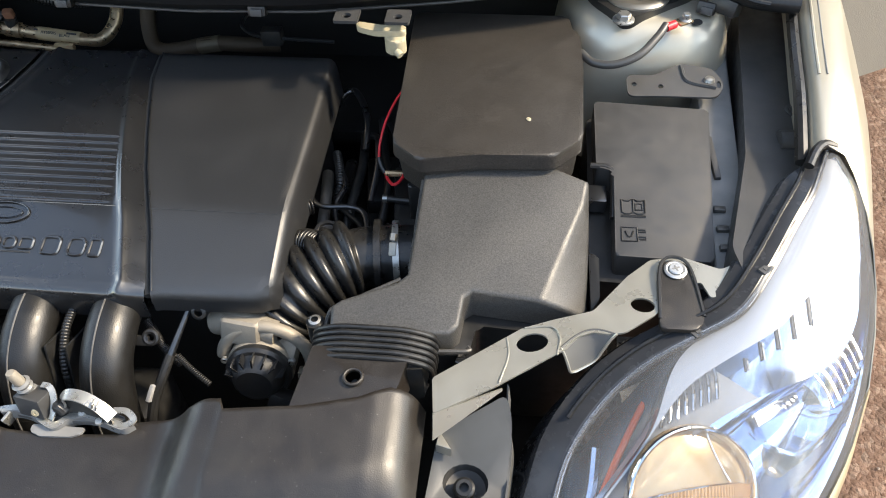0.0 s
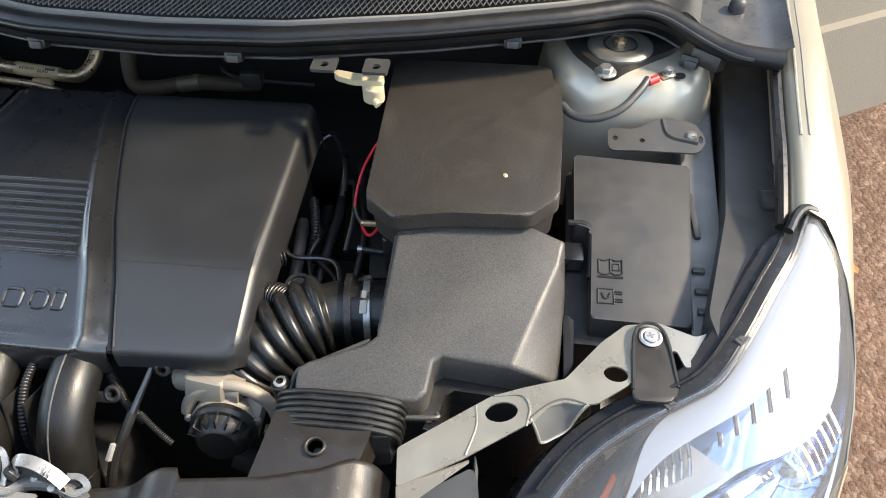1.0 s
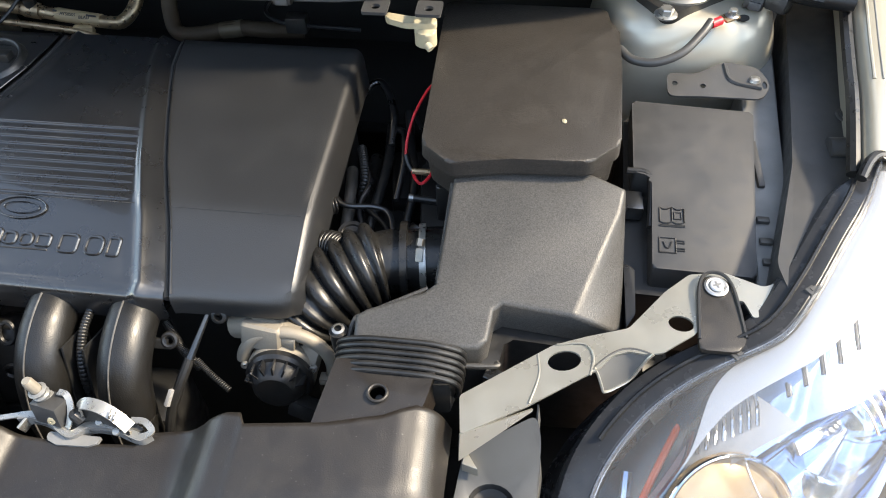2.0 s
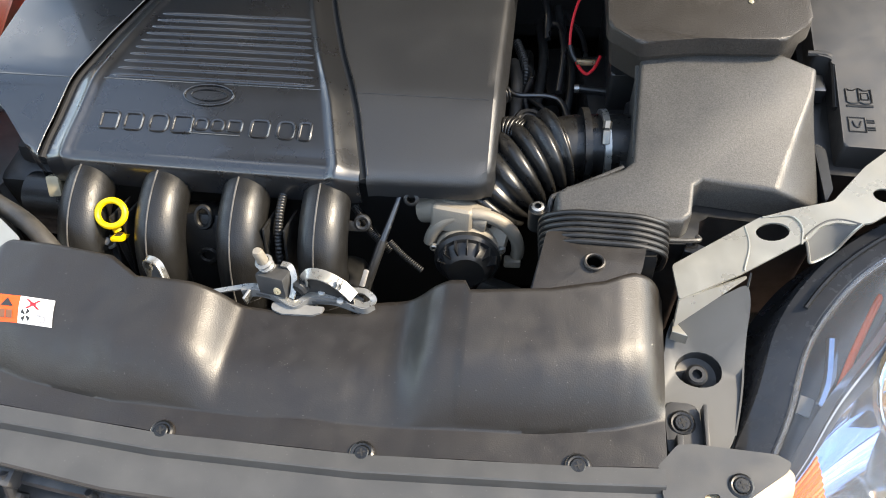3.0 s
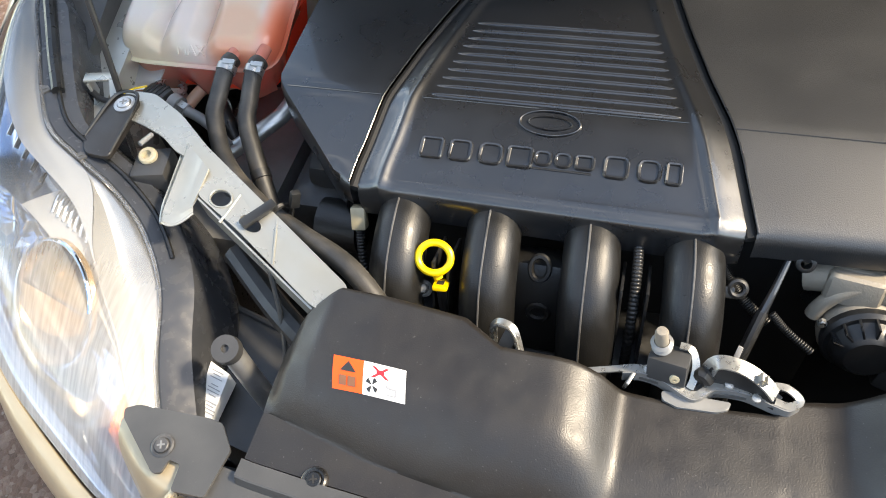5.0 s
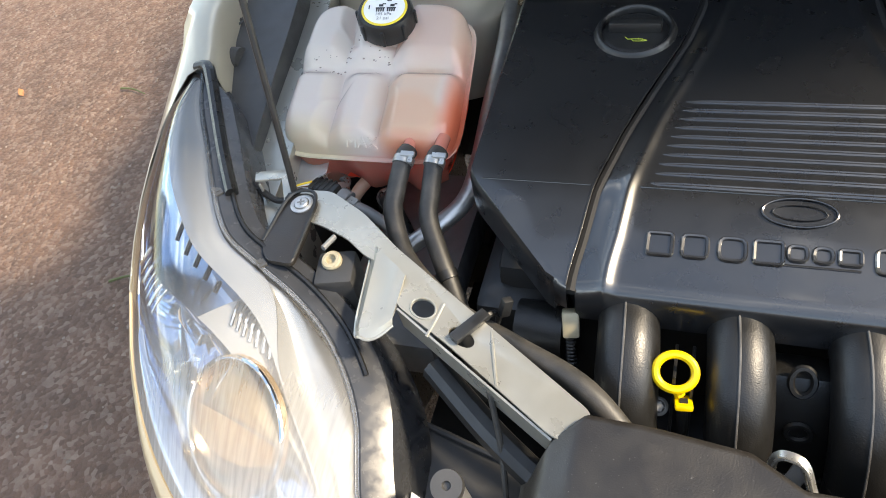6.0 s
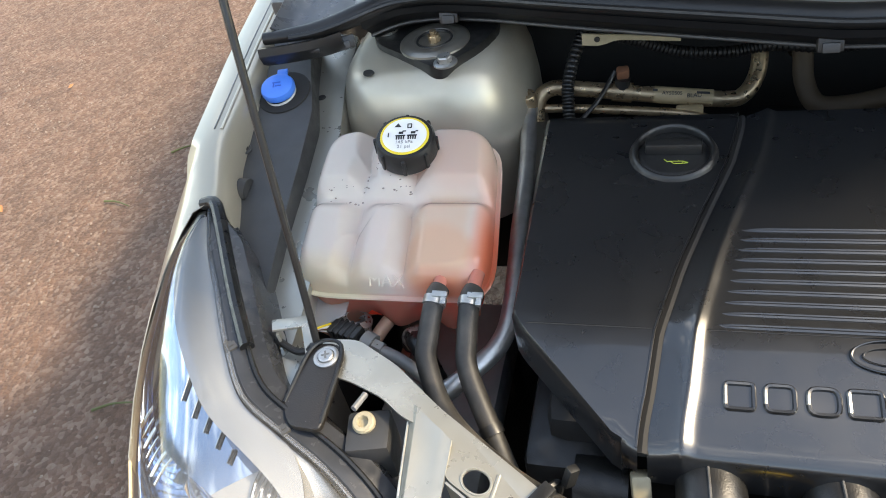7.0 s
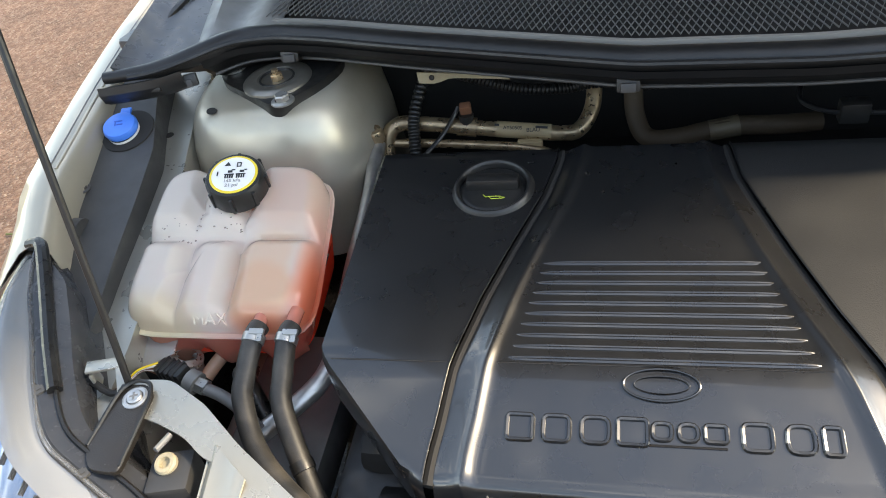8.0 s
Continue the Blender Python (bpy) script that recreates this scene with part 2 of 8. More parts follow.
# grey darkened to put shade into the carrier post, flange and lip
SHADED_GREY = material("grey paint with shade put in", (0.085, 0.085, 0.082), 0.55, stain=0.5, stain_size=0.04, stain_color=(0.065, 0.063, 0.060), grain=0.1)
HOUSING = material("glossy charcoal lamp housing", (0.030, 0.032, 0.036), 0.24, stain=0.5, stain_size=0.03, stain_color=(0.05, 0.05, 0.052), rough_var=0.08)
BROWN_WALL = material("dull brown of the added rear wall", (0.30, 0.20, 0.125), 0.9, stain=0.6, stain_size=0.8, stain_color=(0.22, 0.15, 0.095), grain=0.5, grain_size=0.02)
LINING = material("dark bonnet lining", (0.05, 0.05, 0.052), 0.7, stain=0.4, stain_size=0.1)
MIRROR = material("bright reflector", (0.90, 0.90, 0.90), 0.10, 1.0, stain=0.15, stain_size=0.05, stain_color=(0.75, 0.75, 0.74))
LAMP_SHELL = material("silver lamp bezel", (0.80, 0.80, 0.80), 0.08, 1.0)
# blue of the reflected sky is put into this chrome's colour
LAMP_PANEL = material("chrome tinted for sky reflection", (0.46, 0.58, 0.78), 0.08, 1.0)
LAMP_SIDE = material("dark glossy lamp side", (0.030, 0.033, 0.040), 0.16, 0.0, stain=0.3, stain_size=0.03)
BUMPER_PAINT = material("dusty champagne bumper paint", (0.38, 0.31, 0.205), 0.42, 0.3, coat=0.25, stain=0.4, stain_size=0.08, stain_color=(0.30, 0.235, 0.15), rough_var=0.1)
DOME = material("beige tinted lamp bowl", (0.56, 0.42, 0.25), 0.16, 0.7, stain=0.3, stain_size=0.02)
PEACH = material("peach tinted reflector", (0.62, 0.46, 0.31), 0.25, 0.75, stain=0.3, stain_size=0.02)
AMBER = material("amber tinted lamp cover", (0.58, 0.37, 0.17), 0.22, 0.6, grain=0.3, grain_size=0.002)
LENS = clear_plastic("clear lamp lens", (0.95, 0.96, 0.97), rough=0.06, milk=0.13)
LENS_SUN_HAZE = clear_plastic("scratched lamp lens with sun haze", (0.97, 0.94, 0.88), rough=0.08, milk=0.15)


def sun_haze_front(m, clear, hazy, low, high):
    """Scratches, and haze painted as sun glare, grow towards the front of the lens, from y = clear to y = hazy."""
    nt = m.node_tree
    xyz, r, scr, fine, both = (nt.nodes.new(k) for k in ("ShaderNodeSeparateXYZ", "ShaderNodeMapRange", "ShaderNodeTexNoise", "ShaderNodeMapRange", "ShaderNodeMath"))
    mp = nt.nodes.new("ShaderNodeMapping")
    co = nt.nodes.new("ShaderNodeTexCoord").outputs["Object"]
    mp.inputs["Rotation"].default_value, mp.inputs["Scale"].default_value = (0.0, 0.0, 0.6), (260, 20, 20)
    scr.inputs["Scale"].default_value, scr.inputs["Detail"].default_value = 1.0, 4.0
    for node, vals in ((r, (clear, hazy, low, high)), (fine, (0.35, 0.65, 0.85, 1.15))):
        for k, v in zip(("From Min", "From Max", "To Min", "To Max"), vals):
            node.inputs[k].default_value = v
    both.operation = "MULTIPLY"
    nt.links.new(co, xyz.inputs[0]), nt.links.new(xyz.outputs["Y"], r.inputs["Value"])
    nt.links.new(co, mp.inputs["Vector"]), nt.links.new(mp.outputs["Vector"], scr.inputs["Vector"]), nt.links.new(scr.outputs["Fac"], fine.inputs["Value"])
    nt.links.new(r.outputs["Result"], both.inputs[0]), nt.links.new(fine.outputs["Result"], both.inputs[1])
    top = nt.nodes["Material Output"].inputs["Surface"].links[0].from_node
    nt.links.new(both.outputs[0], top.inputs[1].links[0].from_node.inputs[0])


# sun glare on the left lens's front is put in as haze
sun_haze_front(LENS_SUN_HAZE, 0.22, 0.04, 0.04, 0.48)
TOWER_PAINT = material("silver strut tower paint", (0.50, 0.47, 0.39), 0.36, 0.5, stain=0.5, stain_size=0.11, stain_color=(0.36, 0.30, 0.20), rough_var=0.06, grain=0.04)
SHELF = material("pale satin lamp bezel", (0.43, 0.45, 0.48), 0.24, 0.6)
TANK_LOW = clear_plastic("clearer tank plastic", (1.0, 0.50, 0.36), gloss=1.0, rough=0.12, milk=0.55)
TANK_LOW_CLEAR = clear_plastic("clear bracket plastic", (0.95, 0.93, 0.90), gloss=1.0, rough=0.12, milk=0.35)
TANK = clear_plastic("milky tank plastic", (1.0, 0.935, 0.825), gloss=1.2, rough=0.12, milk=0.93)
def translucent(name, color):
    m = bpy.data.materials.new(name)
    m.use_nodes = True
    nt = m.node_tree
    nt.nodes.remove(nt.nodes["Principled BSDF"])
    d, t, mx = (nt.nodes.new(k) for k in ("ShaderNodeBsdfDiffuse", "ShaderNodeBsdfTranslucent", "ShaderNodeMixShader"))
    d.inputs["Color"].default_value = t.inputs["Color"].default_value = (*color, 1)
    nt.links.new(d.outputs[0], mx.inputs[1]), nt.links.new(t.outputs[0], mx.inputs[2])
    nt.links.new(mx.outputs[0], nt.nodes["Material Output"].inputs["Surface"])
    return m


COOLANT = translucent("red coolant", (1.0, 0.15, 0.08))
TANK_RED = clear_plastic("coolant filled tank plastic", (1.0, 0.42, 0.31), gloss=1.0, rough=0.12, milk=0.75)
TANK_PEACH = clear_plastic("coolant tinted tank plastic", (0.98, 0.68, 0.48), gloss=1.0, rough=0.12, milk=0.70)


def tank_stain(m, spots):
    """Coolant has tinted the plastic: spots of (centre, inner and outer reach, colour), one over another."""
    nt = m.node_tree
    co = nt.nodes.new("ShaderNodeTexCoord").outputs["Object"]
    wob, mixv = nt.nodes.new("ShaderNodeTexNoise"), nt.nodes.new("ShaderNodeVectorMath")
    wob.inputs["Scale"].default_value = 22.0
    mixv.operation = "MULTIPLY_ADD"
    mixv.inputs[1].default_value = (0.012, 0.012, 0.012)
    nt.links.new(co, wob.inputs["Vector"]), nt.links.new(wob.outputs["Color"], mixv.inputs[0]), nt.links.new(co, mixv.inputs[2])
    users = [n for n in nt.nodes if n.type in ("BSDF_TRANSPARENT", "BSDF_DIFFUSE", "BSDF_TRANSLUCENT")]
    out = None
    base = users[0].inputs["Color"].default_value[:]
    for centre, r0, r1, color in spots:
        d, r, mx = nt.nodes.new("ShaderNodeVectorMath"), nt.nodes.new("ShaderNodeMapRange"), nt.nodes.new("ShaderNodeMix")
        d.operation, mx.data_type, r.interpolation_type = "DISTANCE", "RGBA", "SMOOTHSTEP"
        d.inputs[1].default_value = [c + 0.006 for c in centre]
        for k, v in zip(("From Min", "From Max", "To Min", "To Max"), (r0, r1, 1.0, 0.0)):
            r.inputs[k].default_value = v
        nt.links.new(mixv.outputs["Vector"], d.inputs[0]), nt.links.new(d.outputs["Value"], r.inputs["Value"]), nt.links.new(r.outputs["Result"], mx.inputs["Factor"])
        mx.inputs["A"].default_value, mx.inputs["B"].default_value = base, (*color, 1)
        if out:
            nt.links.new(out, mx.inputs["A"])
        out = mx.outputs["Result"]
    for n in users:
        nt.links.new(out, n.inputs["Color"])


tank_stain(TANK, [((-0.535, 0.575, 0.80), 0.03, 0.080, (1.0, 0.77, 0.62)), ((-0.555, 0.490, 0.785), 0.026, 0.050, (1.0, 0.80, 0.60)), ((-0.550, 0.450, 0.775), 0.030, 0.047, (1.0, 0.71, 0.48))])


def tank_edge_stain(m, bands):
    """Coolant showing through at the tank's foot: bands of (axis, none at, full at, other axis, none at, full at, colour)."""
    nt = m.node_tree
    xyz = nt.nodes.new("ShaderNodeSeparateXYZ")
    nt.links.new(nt.nodes.new("ShaderNodeTexCoord").outputs["Object"], xyz.inputs[0])
    users = [n for n in nt.nodes if n.type in ("BSDF_TRANSPARENT", "BSDF_DIFFUSE", "BSDF_TRANSLUCENT")]
    out = users[0].inputs["Color"].links[0].from_socket
    for a, a0, a1, b, b0, b1, color in bands:
        both, mx = nt.nodes.new("ShaderNodeMath"), nt.nodes.new("ShaderNodeMix")
        both.operation, mx.data_type = "MULTIPLY", "RGBA"
        for k, (axis, lo, hi) in enumerate(((a, a0, a1), (b, b0, b1))):
            r = nt.nodes.new("ShaderNodeMapRange")
            r.interpolation_type = "SMOOTHSTEP"
            r.inputs["From Min"].default_value, r.inputs["From Max"].default_value = lo, hi
            nt.links.new(xyz.outputs[axis], r.inputs["Value"]), nt.links.new(r.outputs["Result"], both.inputs[k])
        nt.links.new(both.outputs[0], mx.inputs["Factor"]), nt.links.new(out, mx.inputs["A"])
        mx.inputs["B"].default_value = (*color, 1)
        out = mx.outputs["Result"]
    for n in users:
        nt.links.new(out, n.inputs["Color"])


tank_edge_stain(TANK, [("X", -0.524, -0.500, "Y", 0.60, 0.47, (1.0, 0.28, 0.15)), ("Y", 0.438, 0.419, "X", -0.605, -0.545, (1.0, 0.40, 0.24)), ("Z", 0.754, 0.746, "X", -0.70, -0.62, (1.0, 0.62, 0.50)), ("Y", 0.462, 0.424, "X", -0.595, -0.65, (1.0, 0.88, 0.62))])
BARK = material("dry leaf", (0.40, 0.17, 0.06), 0.7)
EARTH = material("weed tuft", (0.10, 0.11, 0.04), 0.8)


# ---- shape helpers ----
def thing(name, label, category, at=(0, 0, 0), group="", kind=""):
    e = new(name)
    e.empty_display_size = 0.05
    e.location = at
    return tagged(e, label, category, group, kind)


def part(name, bm, mat, parent=None, label="", sharp=35):
    """Links a bmesh, given in world metres, as one mesh under its thing or part."""
    me = bpy.data.meshes.new(name)
    bmesh.ops.recalc_face_normals(bm, faces=bm.faces)
    bm.to_mesh(me)
    bm.free()
    me.materials.append(mat)
    me.polygons.foreach_set("use_smooth", [True] * len(me.polygons))
    me.set_sharp_from_angle(angle=radians(sharp))
    ob = new(name, me)
    if parent:
        ob.parent = parent
        top = parent
        while top.parent:
            top = top.parent
        if parent is top:
            ob.matrix_parent_inverse = Matrix.Translation(-Vector(top.location))
    if label:
        ob["label"] = label
    return ob


def solo(name, bm, mat, label, category, group="", kind="", sharp=35):
    return tagged(part(name, bm, mat, None, "", sharp), label, category, group, kind)


def mesh(verts, faces):
    bm = bmesh.new()
    vs = [bm.verts.new(v) for v in verts]
    for f in faces:
        bm.faces.new([vs[i] for i in f])
    return bm


def join(*bms):
    out = bmesh.new()
    for b in bms:
        me = bpy.data.meshes.new("tmp")
        b.to_mesh(me)
        b.free()
        out.from_mesh(me)
        bpy.data.meshes.remove(me)
    return out


def spline(pts, n=8):
    """Points along a smooth curve through pts."""
    p = [Vector(q) for q in pts]
    p = [2 * p[0] - p[1]] + p + [2 * p[-1] - p[-2]]
    out = []
    for i in range(1, len(p) - 2):
        a, b, c, d = p[i - 1:i + 3]
        for k in range(n):
            t = k / n
            out.append(0.5 * (2 * b + (c - a) * t + (2 * a - 5 * b + 4 * c - d) * t * t + (3 * b - a - 3 * c + d) * t ** 3))
    return out + [p[-2]]


def tube(pts, r, seg=12, n=8, caps=True, smooth=True, flat=1.0):
    """A round bar along pts; r is a radius or a function of the share of the length."""
    c = spline(pts, n) if smooth else [Vector(q) for q in pts]
    bm, rings, m = bmesh.new(), [], len(c)
    up = Vector((0, 0, 1))
    prev = None
    for i, q in enumerate(c):
        d = (c[min(i + 1, m - 1)] - c[max(i - 1, 0)]).normalized()
        if prev is None:
            a = d.orthogonal().normalized() if abs(d.z) > 0.99 else d.cross(up).normalized()
        else:
            a = (prev - d * prev.dot(d)).normalized()
        prev = a
        b = d.cross(a)
        rad = r(i / (m - 1)) if callable(r) else r
        rings.append([bm.verts.new(q + a * rad * math.cos(2 * math.pi * k / seg) + b * rad * flat * math.sin(2 * math.pi * k / seg)) for k in range(seg)])
    for u, w in zip(rings, rings[1:]):
        for k in range(seg):
            bm.faces.new((u[k], u[(k + 1) % seg], w[(k + 1) % seg], w[k]))
    if caps:
        bm.faces.new(rings[0])
        bm.faces.new(rings[-1])
    return bm


def ribbed(pts, r, depth, ribs, seg=20, span=(0.0, 1.0)):
    """A bellows hose: rounded ribs between the shares span of its length."""
    def rad(s):
        if span[0] <= s <= span[1]:
            k = (s - span[0]) / (span[1] - span[0]) * ribs
            return r + depth * (abs(math.sin(math.pi * k)) ** 0.55 - 0.5)
        return r - depth * 0.5
    return tube(pts, rad, seg, max(12, ribs * 10 // max(1, len(pts) - 1)))


def surf(fn, us, vs, thick=0.0):
    """A sheet of points fn(u, v), with a thickness below it."""
    bm = bmesh.new()
    g = [[bm.verts.new(fn(u, v)) for v in vs] for u in us]
    for i in range(len(us) - 1):
        for j in range(len(vs) - 1):
            bm.faces.new((g[i][j], g[i + 1][j], g[i + 1][j + 1], g[i][j + 1]))
    if thick:
        bmesh.ops.recalc_face_normals(bm, faces=bm.faces)
        if sum(f.normal.z for f in bm.faces) < 0:
            bmesh.ops.reverse_faces(bm, faces=bm.faces)
        bmesh.ops.solidify(bm, geom=bm.faces[:], thickness=thick)
    return bm


def steps(a, b, n):
    return [a + (b - a) * i / (n - 1) for i in range(n)]


def along(table, y):
    """The value at y of a table of (y, value) in rising order."""
    ys, vs = zip(*table)
    return float(np.interp(y, ys, vs))


def smoothstep(a, b, x):
    t = min(1.0, max(0.0, (x - a) / (b - a)))
    return t * t * (3 - 2 * t)


def rounded(pts, r, n=4):
    """A polygon with its corners rounded."""
    out, m = [], len(pts)
    for i in range(m):
        p, a, b = (Vector((*q, 0)[:3]) for q in (pts[i], pts[i - 1], pts[(i + 1) % m]))
        k = min(r, (a - p).length * 0.45, (b - p).length * 0.45)
        s, e = p + (a - p).normalized() * k, p + (b - p).normalized() * k
        for j in range(n + 1):
            t = j / n
            q = s * (1 - t) ** 2 + p * 2 * t * (1 - t) + e * t * t
            out.append((q.x, q.y))
    return out


def prism(outline, top, bottom, bevel=0.003, taper=0.0):
    """A block over a plan outline; top and bottom are heights or functions of x and y; its top edge is rounded."""
    zt = top if callable(top) else (lambda x, y: top)
    zb = bottom if callable(bottom) else (lambda x, y: bottom)
    bm, n = bmesh.new(), len(outline)
    cx, cy = sum(p[0] for p in outline) / n, sum(p[1] for p in outline) / n
    a = [bm.verts.new((x, y, zt(x, y))) for x, y in outline]
    b = [bm.verts.new((x + (x - cx) * taper, y + (y - cy) * taper, zb(x, y))) for x, y in outline]
    bm.faces.new(a)
    bm.faces.new(b[::-1])
    for i in range(n):
        bm.faces.new((a[i], b[i], b[(i + 1) % n], a[(i + 1) % n]))
    if bevel:
        ring = set(a)
        es = [e for e in bm.edges if e.verts[0] in ring and e.verts[1] in ring]
        bmesh.ops.bevel(bm, geom=es, offset=bevel, segments=3, profile=0.6, affect="EDGES")
    return bm


def plate(outline, holes, top, thick):
    """A sheet-metal plate over a plan outline with holes through it; top is a height or a function of x and y."""
    zt = top if callable(top) else (lambda x, y: top)
    bm = bmesh.new()
    loops = []
    for lp in (outline, *holes):
        vs = [bm.verts.new((x, y, 0)) for x, y in lp]
        for i in range(len(vs)):
            bm.edges.new((vs[i], vs[(i + 1) % len(vs)]))
        loops.append(vs)
    bmesh.ops.triangle_fill(bm, use_beauty=True, use_dissolve=False, edges=bm.edges[:], normal=(0, 0, 1))
    for v in bm.verts:
        v.co.z = zt(v.co.x, v.co.y)
    low = {v: bm.verts.new(v.co - Vector((0, 0, thick))) for lp in loops for v in lp}
    for f in list(bm.faces):
        bm.faces.new([low[v] for v in reversed(f.verts)])
    for lp in loops:
        for i in range(len(lp)):
            a, b = lp[i], lp[(i + 1) % len(lp)]
            bm.faces.new((a, b, low[b], low[a]))
    return bm


def ring(cx, cy, rx, ry=None, n=20, turn=0.0):
    ry = ry or rx
    c, s = math.cos(radians(turn)), math.sin(radians(turn))
    return [(cx + rx * math.cos(2 * math.pi * i / n) * c - ry * math.sin(2 * math.pi * i / n) * s,
             cy + rx * math.cos(2 * math.pi * i / n) * s + ry * math.sin(2 * math.pi * i / n) * c) for i in range(n)]


def box(at, size, bevel=0.002, turn=(0, 0, 0), seg=2):
    bm = bmesh.new()
    bmesh.ops.create_cube(bm, size=1.0)
    bmesh.ops.scale(bm, vec=size, verts=bm.verts)
    if bevel:
        bmesh.ops.bevel(bm, geom=bm.edges[:], offset=bevel, segments=seg, profile=0.6, affect="EDGES")
    bm.transform(pose(*at, *turn))
    return bm


def lathe(profile, m, seg=24):
    """A turned shape from (radius, height) pairs, set at the pose m."""
    bm, rings = bmesh.new(), []
    for r, z in profile:
        rings.append([bm.verts.new((max(r, 1e-5) * math.cos(2 * math.pi * k / seg), max(r, 1e-5) * math.sin(2 * math.pi * k / seg), z)) for k in range(seg)])
    for a, b in zip(rings, rings[1:]):
        for k in range(seg):
            bm.faces.new((a[k], a[(k + 1) % seg], b[(k + 1) % seg], b[k]))
    if profile[-1][0] <= 0.5 * max(r for r, z in profile):
        bm.faces.new(rings[-1])
    bm.transform(m)
    return bm


def aim(at, axis):
    """A pose at a place whose z axis points along axis."""
    return Matrix.Translation(at) @ Vector(axis).to_track_quat("Z", "Y").to_matrix().to_4x4()


def torus(r, w, m, seg=28, sub=10, sx=1.0, sy=1.0):
    pts = [Vector((sx * r * math.cos(a), sy * r * math.sin(a), 0)) for a in (2 * math.pi * i / seg for i in range(seg))]
    bm, rings = bmesh.new(), []
    for i, p in enumerate(pts):
        d = p.normalized()
        rings.append([bm.verts.new(p + d * w * math.cos(2 * math.pi * k / sub) + Vector((0, 0, w * math.sin(2 * math.pi * k / sub)))) for k in range(sub)])
    for i in range(seg):
        a, b = rings[i], rings[(i + 1) % seg]
        for k in range(sub):
            bm.faces.new((a[k], b[k], b[(k + 1) % sub], a[(k + 1) % sub]))
    bm.transform(m)
    return bm


def mirror(bm, side):
    """The same shape for the other side of the car."""
    if side < 0:
        bm.transform(Matrix.Diagonal((-1, 1, 1, 1)))
    return bm


def screw(at, axis=(0, -0.12, 1), r=0.0085, mat=None, label="black cross-head screw with washer in the front panel"):
    s = thing("screw", label, "screw", at, "panel screws")
    m = aim(at, axis)
    part("washer", lathe([(r * 1.5, 0), (r * 1.5, 0.0012), (r * 1.25, 0.0022), (r * 1.0, 0.0018)], m), mat or SCREW_BLACK, s)
    part("head", lathe([(r * 0.95, 0.001), (r * 0.92, 0.0032), (r * 0.80, 0.0040), (0.0001, 0.0041)], m, 20), mat or SCREW_BLACK, s)
    part("cross_slot", join(box((0, 0, 0.0040), (r * 1.0, r * 0.22, 0.0008), 0, (0, 0, 20)), box((0, 0, 0.0041), (r * 0.22, r * 1.0, 0.0008), 0, (0, 0, 20))), DARK if mat is None else GREY_PANEL, s).data.transform(m)
    return s


def bolt(at, r=0.008, axis=(0, 0, 1), label="zinc plated hexagon bolt", mat=None):
    b = thing("bolt", label, "bolt", at, "bolts")
    m = aim(at, axis)
    part("flange", lathe([(r * 1.55, 0), (r * 1.55, 0.002), (r * 1.2, 0.0035), (r, 0.0035)], m), mat or STEEL, b)
    part("head", lathe([(r, 0.003), (r, 0.009), (r * 0.85, 0.0105), (r * 0.3, 0.0105)], m, 6), mat or STEEL, b, sharp=20)
    return b


def clip_on(at, turn=0):
    c = thing("clip", "black spring clip on the scuttle rail", "clip", at, "scuttle clips")
    part("body", box(at, (0.024, 0.012, 0.016), 0.002, (-20, 0, turn)), BLACK, c)
    part("tongue", box((at[0], at[1] - 0.007, at[2] - 0.001), (0.016, 0.006, 0.010), 0.0015, (-20, 0, turn)), FUSE_PLASTIC, c)
    return c


# ---- setting ----
def ground_height(x, y):
    return -0.004 + 0.004 * noise.noise((x * 0.9, y * 0.9, 0)) if abs(x) < 12 and abs(y) < 12 else -0.004


far = [-400, -60, -12, -6] + steps(-4, 4, 25) + [6, 12, 60, 400]
solo("ground", surf(lambda u, v: (u, v, ground_height(u, v)), far, far), ASPHALT, "reddish brown worn asphalt with loose grit", "ground", kind="structure")
WALL_DIR = Vector((0.87, 0.49, 0)).normalized()


def wall_strip(z0, z1, depth):
    back = Vector((-WALL_DIR.y, WALL_DIR.x, 0))
    a, b = Vector((1.49, 1.87, 0)) - WALL_DIR * 0.5, Vector((1.49, 1.87, 0)) + WALL_DIR * 7
    a, b = a + back * depth, b + back * depth
    c, d = b + back * 0.3, a + back * 0.3
    bm = prism([(p.x, p.y) for p in (a, b, c, d)], z1, z0, 0)
    return bm


wall = tagged(part("wall_right", wall_strip(0.34, 2.6, 0.03), RENDER), "beige rendered wall beside the parked car", "wall", kind="structure")
part("plinth", wall_strip(-0.02, 0.34, 0.0), RENDER, wall)
# unseen wall, added to give the glossy parts something brown to reflect
tagged(part("wall_behind", prism([(-16, -7.3), (16, -7.3), (16, -7.0), (-16, -7.0)], 2.5, -0.05, 0), BROWN_WALL), "unseen brown wall added behind for warm reflections", "wall", kind="structure")

# ---- car body ----
car = thing("car_body", "champagne silver car front with its bonnet open", "car", (0, 0.4, 0))
XI = [(-0.2, 0.76), (0.42, 0.792), (0.63, 0.815), (0.75, 0.830), (0.87, 0.842), (1.5, 0.87)]
XO = [(0.25, 0.85), (0.47, 0.878), (0.67, 0.897), (0.87, 0.912), (1.5, 0.935)]
ZE = [(0.26, 0.775), (0.30, 0.795), (0.36, 0.808), (0.43, 0.828), (0.47, 0.841), (0.54, 0.860), (0.70, 0.878), (1.0, 0.905), (1.5, 0.95)]


LAMP_X = [(0.022, 0.680), (0.080, 0.745), (0.150, 0.795), (0.225, 0.828), (0.297, 0.844), (0.360, 0.846), (0.420, 0.840), (0.462, 0.822)]
